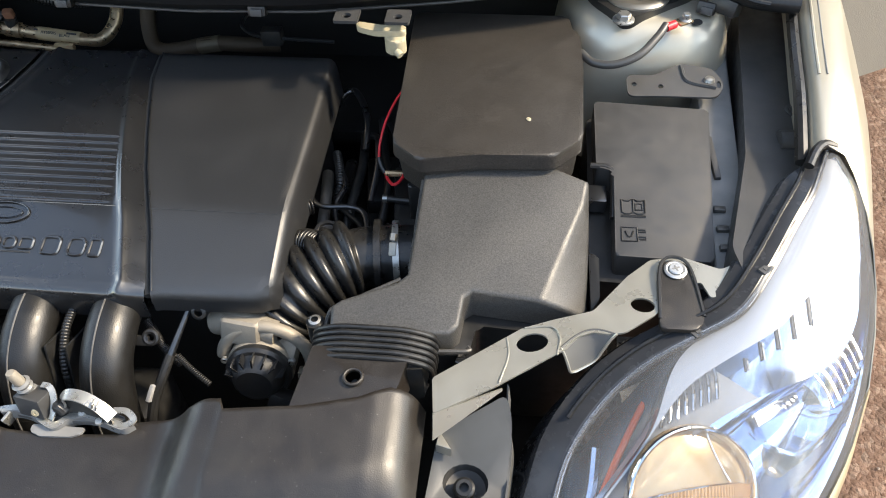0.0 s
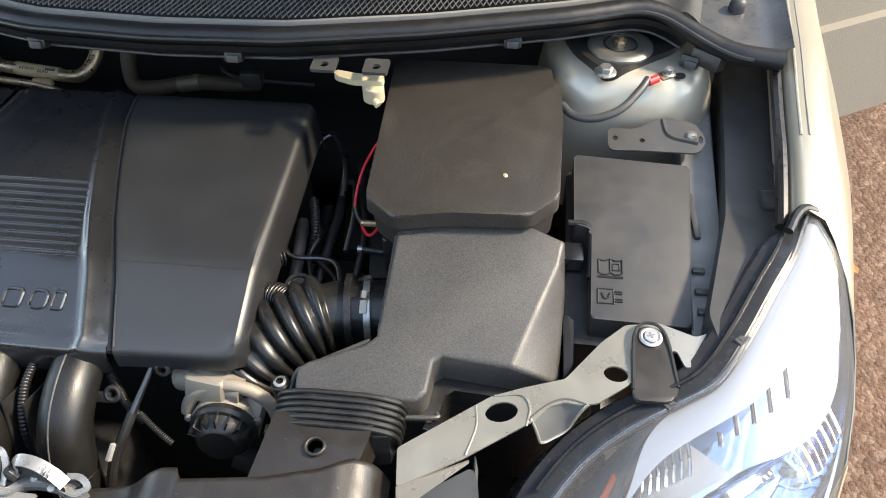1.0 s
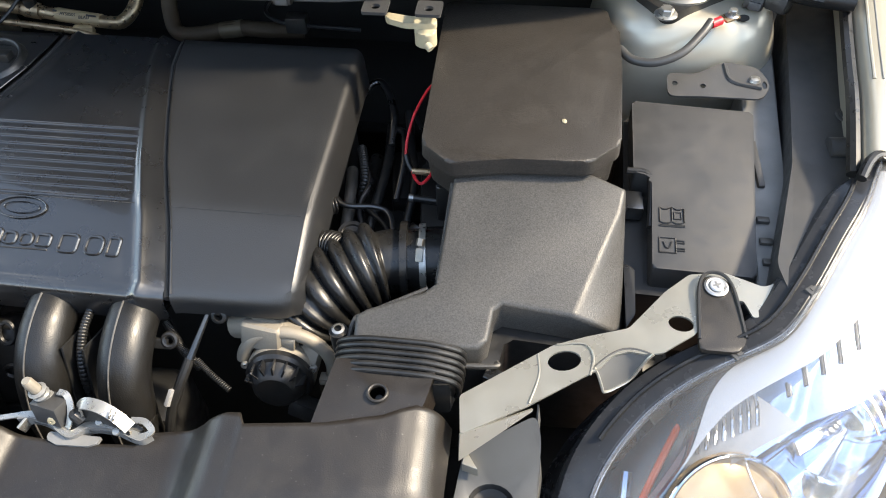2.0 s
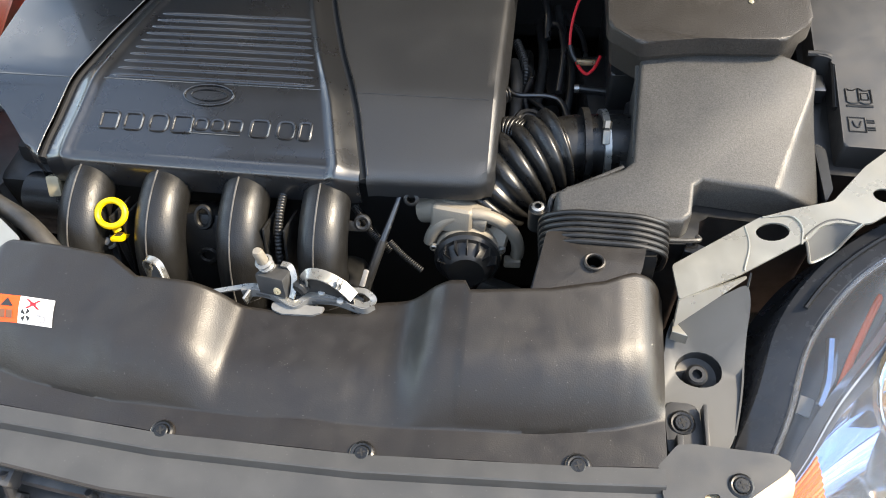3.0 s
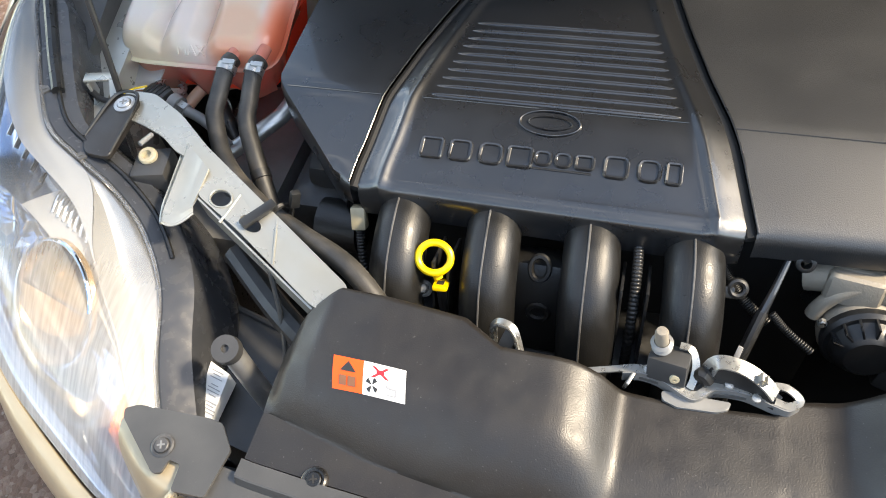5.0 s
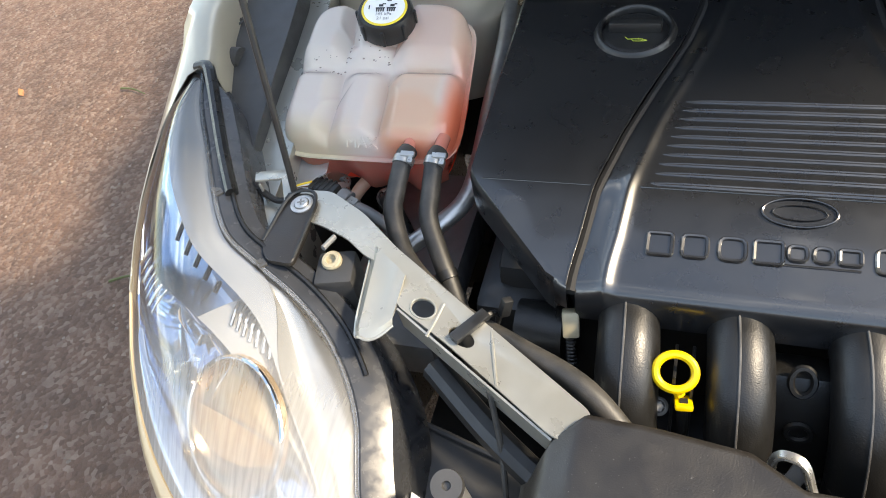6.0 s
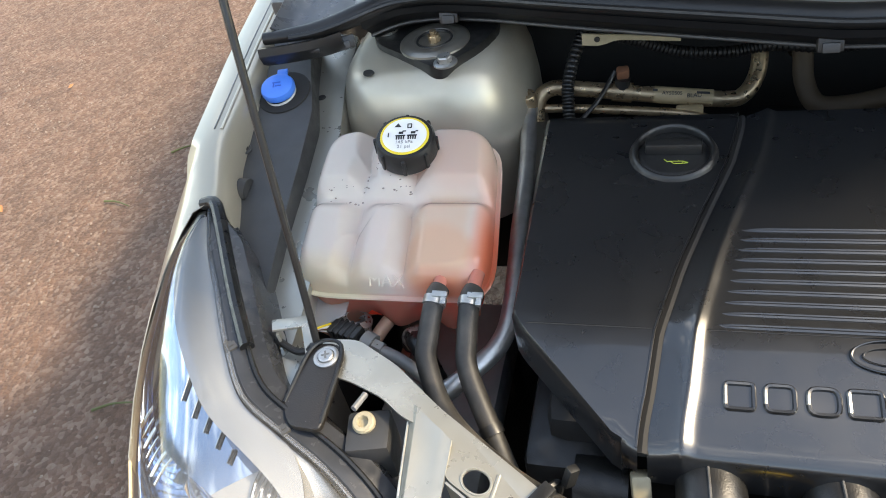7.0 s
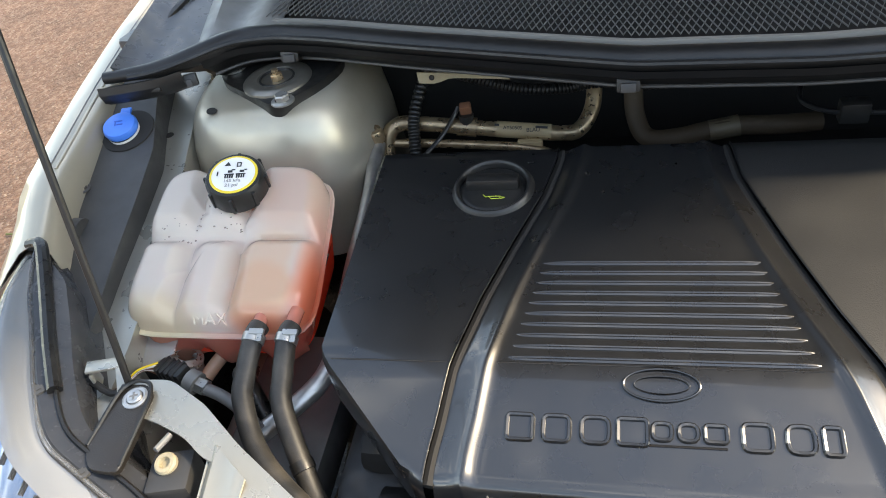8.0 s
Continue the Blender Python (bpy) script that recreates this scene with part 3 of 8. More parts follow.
LAMP_Z = [(0.022, 0.637), (0.080, 0.656), (0.150, 0.682), (0.225, 0.710), (0.297, 0.745), (0.360, 0.775), (0.420, 0.805), (0.462, 0.828)]


def wing_point(y, k, shift=0.0):
    """Across the wing at y: k runs from the inner flange over the crown and down the side."""
    xi, xo, ze = along(XI, y) + shift * smoothstep(0.46, 0.56, y), along(XO, y), along(ZE, y)
    row = [(xi - 0.012, ze - 0.060), (xi - 0.010, ze - 0.014), (xi - 0.004, ze - 0.004), (xi + 0.006, ze), (xi + 0.024, ze + 0.0005), (xi + 0.045, ze - 0.006),
           (xo - 0.028, ze - 0.020), (xo - 0.012, ze - 0.034), (xo - 0.003, ze - 0.065), (xo, ze - 0.14), (xo - 0.004, 0.62), (xo - 0.02, 0.45)]
    return (row[k][0], y, row[k][1])


for side in (1, -1):
    def wing_row(u, v):
        y0 = [0.462, 0.462, 0.462, 0.464, 0.460, 0.440, 0.400, 0.360, 0.320, 0.275, 0.225, 0.20][u]
        p = Vector(wing_point(y0 + (1.45 - y0) * v ** 1.3, u, 0.0 if side > 0 else 0.016))
        if u > 3:
            lip = Vector((along(LAMP_X, y0) + 0.003, y0, along(LAMP_Z, y0) + 0.001 - (0.05 if u == 11 else 0)))
            p += (lip - Vector(wing_point(y0, u))) * (1 - v) ** 6
        return p
    wing = part("front_wing", mirror(surf(wing_row, list(range(12)), steps(0, 1, 26), 0.0012), side), PAINT, car, sharp=50)
    for off, dz, r, mat in ((0.0130, 0.0000, 0.0010, GREY_PANEL), (0.0035, -0.0014, 0.0022, PAINT)):
        part("flange_line", mirror(tube([(along(XI, y) + (0.016 if side < 0 else 0.0) + off, y, along(ZE, y) + dz) for y in steps(0.57, 1.30, 24)], r, 8, 2), side), mat, wing)
    if side > 0:
        part("edge_seal", tube([(along(XI, y) - 0.018, y, along(ZE, y) - 0.012) for y in steps(0.45, 0.86, 9)], 0.0075, 8), RUBBER, wing)
    if side > 0:
        part("tip_seal", tube([(0.780, 0.437, 0.829), (0.790, 0.456, 0.835), (0.802, 0.468, 0.836), (0.816, 0.470, 0.831)], 0.0058, 10, 5), RUBBER, wing)
    else:
        part("tip_seal", mirror(tube([(0.700, 0.305, 0.796), (0.730, 0.352, 0.806), (0.757, 0.398, 0.816), (0.780, 0.440, 0.829), (0.797, 0.466, 0.836), (0.815, 0.470, 0.832)], 0.0072, 10, 5), side), RUBBER, wing)
    # black liner panel and the grey rail beside it
    liner = [(0.708, 0.303), (0.698, 0.302), (0.690, 0.34), (0.728, 0.49), (0.742, 0.60), (0.770, 0.84), (0.845, 0.86), (0.815, 0.55), (0.800, 0.478), (0.772, 0.418), (0.738, 0.362)]
    if side > 0:
        part("wing_liner", mirror(prism(rounded(liner, 0.01), lambda x, y: 0.800 + 0.05 * (y - 0.5), 0.66, 0.004), side), FUSE_PLASTIC, car, "matt grey plastic liner")
    else:
        left = [(0.712, 0.303), (0.700, 0.302), (0.696, 0.34), (0.727, 0.38), (0.737, 0.492), (0.741, 0.568), (0.747, 0.643), (0.772, 0.722), (0.79, 0.80), (0.865, 0.82), (0.848, 0.742), (0.842, 0.65), (0.836, 0.55), (0.810, 0.480), (0.775, 0.420), (0.740, 0.362)]
        part("wing_liner", mirror(prism(rounded(left, 0.01), lambda x, y: 0.800 + 0.26 * (y - 0.5), 0.60, 0.005), side), FUSE_PLASTIC, car, "matt dark plastic liner")
    # dark disc laid on the tower; its colour stands in for a hole's shade
    part("tower_hole", mirror(lathe([(0.0085, 0.0), (0.0078, 0.0016), (0.001, 0.0017)], aim((0.687, 0.703, 0.8503), (0.06, -0.14, 1)) @ Matrix.Diagonal((1, 0.7, 1, 1)), 18), side), DARK, car)
    rail = [(0.680, 0.300), (0.705, 0.300), (0.730, 0.49), (0.752, 0.83), (0.700, 0.83), (0.690, 0.5)]
    if side > 0:
        part("rail", prism(rail, lambda x, y: 0.752 + 0.10 * (y - 0.35), 0.55, 0.006), GREY_PANEL, car)
        for y in (0.372, 0.40, 0.43):
            part("rail_slot", box((0.697, y, 0.7545 + 0.10 * (y - 0.35)), (0.014, 0.008, 0.005), 0.001), TRIM, car)
    else:
        rail = [(0.688, 0.300), (0.712, 0.300), (0.735, 0.40), (0.748, 0.50), (0.755, 0.60), (0.775, 0.69), (0.808, 0.77), (0.815, 0.83), (0.742, 0.83), (0.738, 0.74), (0.715, 0.62), (0.700, 0.50), (0.690, 0.40)]
        part("rail", mirror(prism(rounded(rail, 0.012), lambda x, y: 0.775 + 0.20 * (y - 0.5), 0.55, 0.005), side), INNER_PAINT, car)
        # flat disc, no opening: the hole's shade is in its colour
        part("rail_hole", mirror(lathe([(0.006, 0.0), (0.0055, 0.0012), (0.001, 0.0012)], pose(0.763, 0.705, 0.8165), 14), side), DARK, car)
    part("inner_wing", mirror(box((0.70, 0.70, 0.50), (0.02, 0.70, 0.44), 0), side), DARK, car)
    # strut tower: a rounded dome that falls away to the front and inwards
    def tower(u, v):
        ang, rr = 2 * math.pi * u, v
        ca, sa = math.cos(ang), math.sin(ang)
        q = max(abs(ca) ** 3.2 + abs(sa) ** 3.2, 1e-6) ** (-1 / 3.2)
        x, y = 0.627 + 0.122 * q * ca * rr, 0.800 + 0.135 * q * sa * rr
        return (x, y, 0.857 - 0.010 * rr * rr - along([(0.72, 0), (0.78, 0.0015), (0.86, 0.008), (0.93, 0.022), (1.0, 0.050), (1.05, 0.095), (1.10, 0.20)], rr))
    t = part("strut_tower", mirror(surf(tower, steps(0, 1, 49), [0.001, 0.2, 0.4, 0.55, 0.66, 0.72, 0.76, 0.80, 0.84, 0.88, 0.92, 0.96, 1.0, 1.025, 1.05, 1.075, 1.10]), side), TOWER_PAINT, car, "silver painted strut tower")
    tri3 = rounded([(0.585, 0.690), (0.60, 0.690), (0.69, 0.755), (0.708, 0.80), (0.66, 0.87), (0.57, 0.87), (0.53, 0.80), (0.545, 0.74)], 0.03)
    part("mount_plate", mirror(prism(tri3, 0.8635, 0.842, 0.003), side), BLACK, t, "black triangular top mount")
    cup = pose(0.609, 0.750, 0.863)
    dish = part("mount_cup", mirror(lathe([(0.0450, 0), (0.0445, 0.003), (0.0400, 0.0062), (0.0330, 0.0068), (0.0300, 0.0055), (0.0255, 0.0060), (0.0240, 0.0045), (0.0200, 0.0020), (0.001, 0.0018)], cup, 40), side), TRIM_STEEL, t, "dull steel bearing cup with a nut")
    part("cup_nut", mirror(lathe([(0.0085, 0.001), (0.0085, 0.009), (0.0075, 0.0105), (0.0048, 0.0105), (0.0046, 0.016), (0.001, 0.0163)], cup, 6), side), PIPE, dish)
    # black ring painted in for the shade inside the cup
    part("cup_shade", mirror(torus(0.0220, 0.0016, cup @ pose(0, 0, 0.0042), 36, 6), side), BLACK, dish)
for p in ((-0.583, 0.696, 0.863), (-0.683, 0.786, 0.864), (0.586, 0.684, 0.862)):
    bolt(p, 0.0095, label="zinc plated hexagon bolt in the strut mount")
for side in (1, -1):
    part("tyre", mirror(lathe([(0.19, 0.0), (0.26, -0.01), (0.305, 0.01), (0.315, 0.05), (0.315, 0.14), (0.305, 0.18), (0.26, 0.20), (0.19, 0.19)], pose(0.68, 0.62, 0.312, 0, 90, 0), 40), side), RUBBER, car)
    part("wheel_disc", mirror(lathe([(0.19, 0.0), (0.17, 0.03), (0.05, 0.05), (0.001, 0.05)], pose(0.81, 0.62, 0.312, 0, 90, 0), 30), side), STEEL, car)
    part("axle", mirror(box((0.62, 0.62, 0.35), (0.16, 0.06, 0.12), 0.01), side), DARK, car)
for side in (1, -1):
    part("apron", mirror(box((0.755, 0.84, 0.70), (0.19, 0.46, 0.03), 0.004), side), GREY_PANEL, car, "dusty inner apron beside the strut tower")
for side in (1, -1):
    part("wing_inner", mirror(box((0.868, 0.98, 0.69), (0.012, 0.56, 0.30), 0.002), side), FUSE_PLASTIC, car)
# the cabin behind the bonnet, which shades the ground
CABIN = [(1.02, 0.98, 0.70), (1.30, 1.18, 0.66), (1.72, 1.44, 0.56), (2.4, 1.49, 0.56), (3.3, 1.42, 0.55), (3.75, 1.05, 0.62)]
part("windscreen", surf(lambda i, v: (CABIN[i][2] * v, CABIN[i][0] - 0.10 * v * v * -1, CABIN[i][1] - 0.03 * v * v), [0, 1, 2], steps(-1, 1, 9), 0.006), COVER, car, "dark windscreen")
part("roof", surf(lambda i, v: (CABIN[i][2] * v, CABIN[i][0] + 0.02, CABIN[i][1] - 0.03 * v * v + 0.004), [2, 3, 4, 5], steps(-1, 1, 9), 0.01), PAINT, car, sharp=50)
for side in (1, -1):
    part("side_windows", mirror(surf(lambda i, v: (CABIN[i][2] + (0.90 - CABIN[i][2]) * v, CABIN[i][0] + 0.12, (CABIN[i][1] - 0.035) * (1 - v) + 0.98 * v), [0, 1, 2, 3, 4, 5], [0.02, 0.5, 1], 0.006), side), COVER, car, "dark side windows")
    part("flank", mirror(surf(lambda u, v: (0.90 + 0.015 * math.sin(3.1 * v), 1.40 + 2.5 * u, 0.985 - 0.72 * v), steps(0, 1, 6), steps(0, 1, 6), 0.01), side), PAINT, car)
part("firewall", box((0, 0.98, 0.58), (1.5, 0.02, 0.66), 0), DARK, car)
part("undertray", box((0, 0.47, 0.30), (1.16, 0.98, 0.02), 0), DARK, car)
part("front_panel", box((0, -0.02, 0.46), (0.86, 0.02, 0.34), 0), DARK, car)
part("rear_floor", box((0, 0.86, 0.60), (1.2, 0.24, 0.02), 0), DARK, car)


# bumper: a band that sweeps from the grille round to the sides
def bumper(u, v):
    """u runs from the middle to the wheel arch, v from the upper edge down."""
    edge = spline([(0.0, -0.16, 0.555), (0.22, -0.145, 0.565), (0.34, -0.112, 0.595), (0.40, -0.096, 0.610), (0.445, -0.090, 0.610), (0.52, -0.071, 0.613), (0.59, -0.036, 0.620), (0.680, 0.020, 0.635),
                   (0.747, 0.078, 0.654), (0.798, 0.15, 0.680), (0.832, 0.225, 0.708)], 4)
    p = edge[u]
    out = Vector((p.x * 0.55, p.y - 0.5, 0)).normalized()
    d = [(0.0, 0.0), (0.010, -0.003), (0.020, -0.014), (0.032, -0.045), (0.040, -0.09), (0.034, -0.17), (0.01, -0.28), (-0.06, -0.36)][v]
    return p + out * d[0] * (1 - 0.8 * smoothstep(24, 40, u)) + Vector((0, 0, d[1]))


for side in (1, -1):
    part("bumper", mirror(surf(bumper, list(range(41)), list(range(8)), 0.003), side), BUMPER_PAINT, car, sharp=60)

# raised bonnet: outer skin with a dark lined underside
HINGE, LIFT, LONG = Vector((0, 0.95, 0.97)), radians(67), 1.08


def bonnet_point(u, v, drop=0.0):
    half = 0.74 - 0.13 * v
    c = Vector((0, -math.cos(LIFT), math.sin(LIFT)))
    n = Vector((0, math.sin(LIFT), math.cos(LIFT)))
    return HINGE + c * (LONG * v) + Vector((half * u, 0, 0)) + n * (0.05 - 0.05 * u * u - 0.04 * v * v - drop)


bonnet = thing("bonnet", "raised champagne silver bonnet with a dark lining", "bonnet", tuple(HINGE))
part("skin", surf(lambda u, v: bonnet_point(u, v), steps(-1, 1, 15), steps(0, 1, 13)), PAINT, bonnet)
part("inner_frame", surf(lambda u, v: bonnet_point(u * 0.97, 0.02 + v * 0.96, 0.035 - 0.012 * math.cos(9 * u) * math.cos(7 * v)), steps(-1, 1, 25), steps(0, 1, 19)), LINING, bonnet, "dark felt lining")
prop = thing("bonnet_stay", "black steel stay rod that holds the bonnet", "stay rod", (-0.64, 0.34, 0.78))
part("rod", tube([(-0.690, 0.335, 0.772), (-0.665, 0.325, 0.768), (-0.648, 0.328, 0.775), (-0.645, 0.338, 0.80), (-0.670, 0.440, 1.1), (-0.713, 0.626, 1.636)], 0.0036, 10, 8), BLACK, prop)
part("foot_clip", join(box((-0.676, 0.347, 0.783), (0.036, 0.018, 0.003), 0.001, (-10, 12, 25)), box((-0.688, 0.340, 0.772), (0.003, 0.020, 0.024), 0.001, (0, 0, 25)), box((-0.655, 0.335, 0.776), (0.009, 0.034, 0.004), 0.001, (25, 0, 22))), INNER_PAINT, prop, "grey stay clip")

# ---- scuttle ----
scuttle = thing("scuttle", "black scuttle rail with rubber seal and mesh grille", "scuttle", (0, 0.72, 0.9))
BOW = [(0.0, 0.636), (0.17, 0.642), (0.35, 0.676), (0.53, 0.724), (0.62, 0.757), (0.66, 0.756), (0.71, 0.725), (0.76, 0.700), (0.82, 0.690)]


BOW_L = [(0.0, 0.636), (0.17, 0.648), (0.35, 0.698), (0.435, 0.722), (0.53, 0.752), (0.60, 0.768), (0.655, 0.764), (0.69, 0.735), (0.73, 0.710), (0.80, 0.693), (0.84, 0.690)]


def bow_y(x):
    return along(BOW if x >= 0 else BOW_L, abs(x))


def bow(x, dy=0.0, dz=0.0):
    dip = 0.030 * smoothstep(0.62, 0.76, x) if x > 0 else 0.006 * smoothstep(0.66, 0.76, -x)
    return (x, sum(bow_y(x + k) for k in (-0.012, 0.0, 0.012)) / 3 + dy, 0.913 - dip + dz)


xs = [-0.81 + 0.02 * i for i in range(82)]
part("rubber_seal", tube([bow(x, 0.006, 0.001) for x in xs], lambda q: 0.0150 - 0.0065 * smoothstep(0.09, 0.0, q), 14, 2, flat=0.9), SEAL, scuttle, "black rubber bonnet seal")
part("seal_lip", tube([bow(x, -0.013, 0.006) for x in xs[2:-2]], 0.0035, 8, 2), SEAL, scuttle)
rail_x = [x for x in xs if abs(x) < 0.70]
part("rail", surf(lambda u, v: [bow(u, -0.011, -0.004), bow(u, -0.009, -0.013), bow(u, 0.000, -0.020), bow(u, 0.013, -0.031), bow(u, 0.016, -0.036), bow(u, 0.030, -0.046), bow(u, 0.08, -0.06)][v], rail_x, list(range(7))), RAIL, scuttle)
part("rail_edge", tube([bow(x, 0.013, -0.034) for x in rail_x], 0.0022, 8, 2), FUSE_PLASTIC, scuttle)
part("cover_lip", surf(lambda u, v: [bow(u, 0.0225, 0.006), bow(u, 0.0235, 0.0125), bow(u, 0.0285, 0.0125)][v], [x for x in xs if abs(x) < 0.64], [0, 1, 2], 0.0015), MESH_EDGE, scuttle, "pale edge of the mesh grille")


part("end_block", surf(lambda u, v: [bow(u, -0.004, -0.006), bow(u, -0.006, -0.013), bow(u, -0.003, -0.021), bow(u, 0.004, -0.026)][v], steps(-0.815, -0.715, 6), [0, 1, 2, 3], 0.008), BLACK, scuttle, "dark block under the end of the seal")
part("end_tab", box((-0.755, 0.698, 0.889), (0.034, 0.012, 0.006), 0.002, (-15, 0, 3)), BLACK, scuttle)


def cowl_z(x, y):
    return 0.925 + 0.10 * (y - bow_y(x))


def cowl_y(x, v):
    return bow_y(max(-0.62, min(x, 0.62))) + 0.03 + 0.30 * v


part("cowl_base", surf(lambda u, v: (u, cowl_y(u, v), cowl_z(u, cowl_y(u, v)) - 0.05), steps(-0.63, 0.63, 33), steps(0, 1, 4)), DARK, scuttle)
bm = bmesh.new()
pitch, run = 0.0080, 0.0052
for s in (1, -1):
    for i in range(-16, 172):
        x0 = -0.62 + pitch * i
        prev = None
        for k in range(0, 24):
            x = x0 + s * k * run * 0.5
            if -0.62 <= x <= 0.62:
                y = bow_y(x) + 0.030 + 0.0062 * k
                z = cowl_z(x, y) + 0.001
                cur = [bm.verts.new((x - 0.0004, y, z)), bm.verts.new((x + 0.0004, y, z)), bm.verts.new((x, y, z - 0.002))]
                if prev:
                    for j in range(3):
                        bm.faces.new((prev[j], prev[(j + 1) % 3], cur[(j + 1) % 3], cur[j]))
                prev = cur
            else:
                prev = None
tagged(part("mesh_grille", bm, MESH_GREY, scuttle, "grey diamond mesh grille"), kind="stuff")
for side in (1, -1):
    part("cowl_end", mirror(surf(lambda u, v: (0.60 + 0.105 * u + 0.05 * u * v, bow_y(side * (0.60 + 0.105 * u)) + 0.012 + 0.30 * v, 0.920 + 0.035 * v + 0.006 * math.sin(7 * u + 2 * v) - 0.016 * smoothstep(0.85, 1.0, u)), steps(0, 1, 13), steps(0, 1, 9), 0.003), side), GREY_PANEL if side < 0 else FUSE_PLASTIC, scuttle, "grey corner cover")
    part("cowl_gutter", mirror(surf(lambda u, v: (0.695 + (0.125 if side > 0 else 0.105) * u + 0.02 * v, bow_y(side * (0.70 + 0.10 * u)) + 0.012 + 0.30 * v, (0.882 if side > 0 else 0.900) + 0.020 * smoothstep(0.8, 1.0, u) + 0.03 * v), steps(0, 1, 9), steps(0, 1, 6), 0.003), side), GUTTER, scuttle, "grey gutter beside the wing")
    part("cowl_bolt", mirror(lathe([(0.012, -0.02), (0.012, 0.002), (0.010, 0.008), (0.006, 0.011), (0.001, 0.0112)], pose(0.768, 0.812, 0.898), 18), side), FUSE_PLASTIC, scuttle)
    if side > 0:
        part("cowl_block", mirror(box((0.722, 0.720 if side > 0 else 0.728, 0.868 if side > 0 else 0.880), (0.044, 0.022, 0.022), 0.004, (-15, 0, -40 if side > 0 else -20)), side), BLACK, scuttle)
part("hinge_leaf", box((-0.786, 0.880, 0.912), (0.010, 0.10, 0.020), 0.003, (8, 0, -12)), BLACK, car)
part("hinge_foot", prism(rounded([(-0.838, 0.785), (-0.800, 0.780), (-0.796, 0.812), (-0.828, 0.826)], 0.006), 0.916, 0.898, 0.004), GUTTER, car)
part("hinge_bolt", lathe([(0.013, 0.0), (0.013, 0.002), (0.0095, 0.003), (0.009, 0.009), (0.007, 0.011), (0.001, 0.0112)], aim((-0.818, 0.850, 0.912), (0.2, -0.5, 1)), 14), TRIM_STEEL, car)
for x in (-0.59, -0.175, 0.10, 0.462):
    clip_on(bow(x, 0.004, -0.026), turn=0)
for x in (-0.715, 0.70):
    clip_on((x, 0.722, 0.862) if x > 0 else (x, 0.722, 0.885), turn=-25 if x > 0 else 25)
for x in (0.225, 0.292):
    b = thing("rail_tab", "grey steel tab with a hole under the scuttle", "tab", bow(x, -0.05, -0.03), "rail tabs")
    part("plate", plate(rounded([(x - 0.016, 0.610), (x + 0.016, 0.610), (x + 0.016, 0.642), (x - 0.016, 0.642)], 0.004), [ring(x, 0.624, 0.0060)], 0.893, 0.004), FUSE_PLASTIC, b)

# ---- front end ----
# plan lines of the shroud: rear edge, foot of its slope, and its crown height across the car
REAR = [(-0.345, 0.085), (-0.330, 0.112), (-0.305, 0.132), (-0.245, 0.127), (-0.185, 0.120), (-0.150, 0.098), (-0.09, 0.098), (0.0, 0.093), (0.050, 0.0965), (0.073, 0.0985), (0.082, 0.112),
        (0.105, 0.1165), (0.127, 0.119), (0.150, 0.1205), (0.166, 0.1235), (0.179, 0.1235), (0.185, 0.1125), (0.260, 0.122), (0.311, 0.136), (0.340, 0.152), (0.368, 0.154)]
FOOT = [(-0.345, 0.020), (-0.25, -0.004), (-0.15, -0.016), (0.0, -0.015), (0.14, -0.010), (0.26, -0.002), (0.33, 0.010), (0.368, 0.022)]
FRONT = [(-0.43, -0.012), (-0.34, -0.026), (-0.28, -0.031), (-0.09, -0.042), (0.10, -0.041), (0.295, -0.029), (0.375, -0.022)]
CROWN = [(-0.352, 0.716), (-0.335, 0.748), (-0.31, 0.764), (-0.26, 0.768), (-0.104, 0.768), (-0.090, 0.7655), (-0.077, 0.760), (-0.066, 0.752), (-0.057, 0.742), (-0.051, 0.735), (-0.046, 0.732), (0.05, 0.732), (0.112, 0.732), (0.124, 0.735), (0.136, 0.746),
         (0.149, 0.762), (0.162, 0.770), (0.185, 0.773), (0.265, 0.773), (0.300, 0.7725), (0.328, 0.7705), (0.346, 0.766), (0.357, 0.759), (0.365, 0.748), (0.371, 0.732), (0.374, 0.716)]


def soft(table, x, w=0.0025):
    return sum(along(table, x + w * k) for k in (-1.5, -0.5, 0.5, 1.5)) / 4


def shroud_point(x, v):
    y0, yf, y1 = soft(FRONT, x) + 0.001, soft(FOOT, x), along(REAR, x)
    zc = soft(CROWN, x)
    base = 0.714
    if v <= 0.2:
        y = y0 + (yf - y0) * v / 0.2
        return (x, y, base + 0.001 * math.sin(40 * x))
    k = (v - 0.2) / 0.8
    y = yf + (y1 - yf) * k
    rise = 0.74 * (1 - (1 - min(1.0, k / 0.48)) ** 2.0) + 0.26 * k
    z = base + (zc - base) * rise
    if k >= 0.999:
        z -= 0.003
    return (x, y, z)


shroud = thing("radiator_shroud", "satin black plastic radiator shroud with swollen ends", "shroud", (0, 0.05, 0.7))
sx = steps(-0.352, 0.374, 243)
part("cover", surf(shroud_point, sx, [0, 0.1, 0.17, 0.19, 0.2, 0.21, 0.225, 0.24] + steps(0.26, 0.56, 16) + steps(0.59, 0.96, 12) + [0.98, 1.0], 0.0025), SHROUD, shroud, sharp=60)
part("rear_skirt", surf(lambda u, v: (u, along(REAR, u) - 0.002 - 0.004 * v, shroud_point(u, 1.0)[2] - 0.004 - 0.05 * v), sx[1:-1], [0, 1]), SHROUD, shroud)
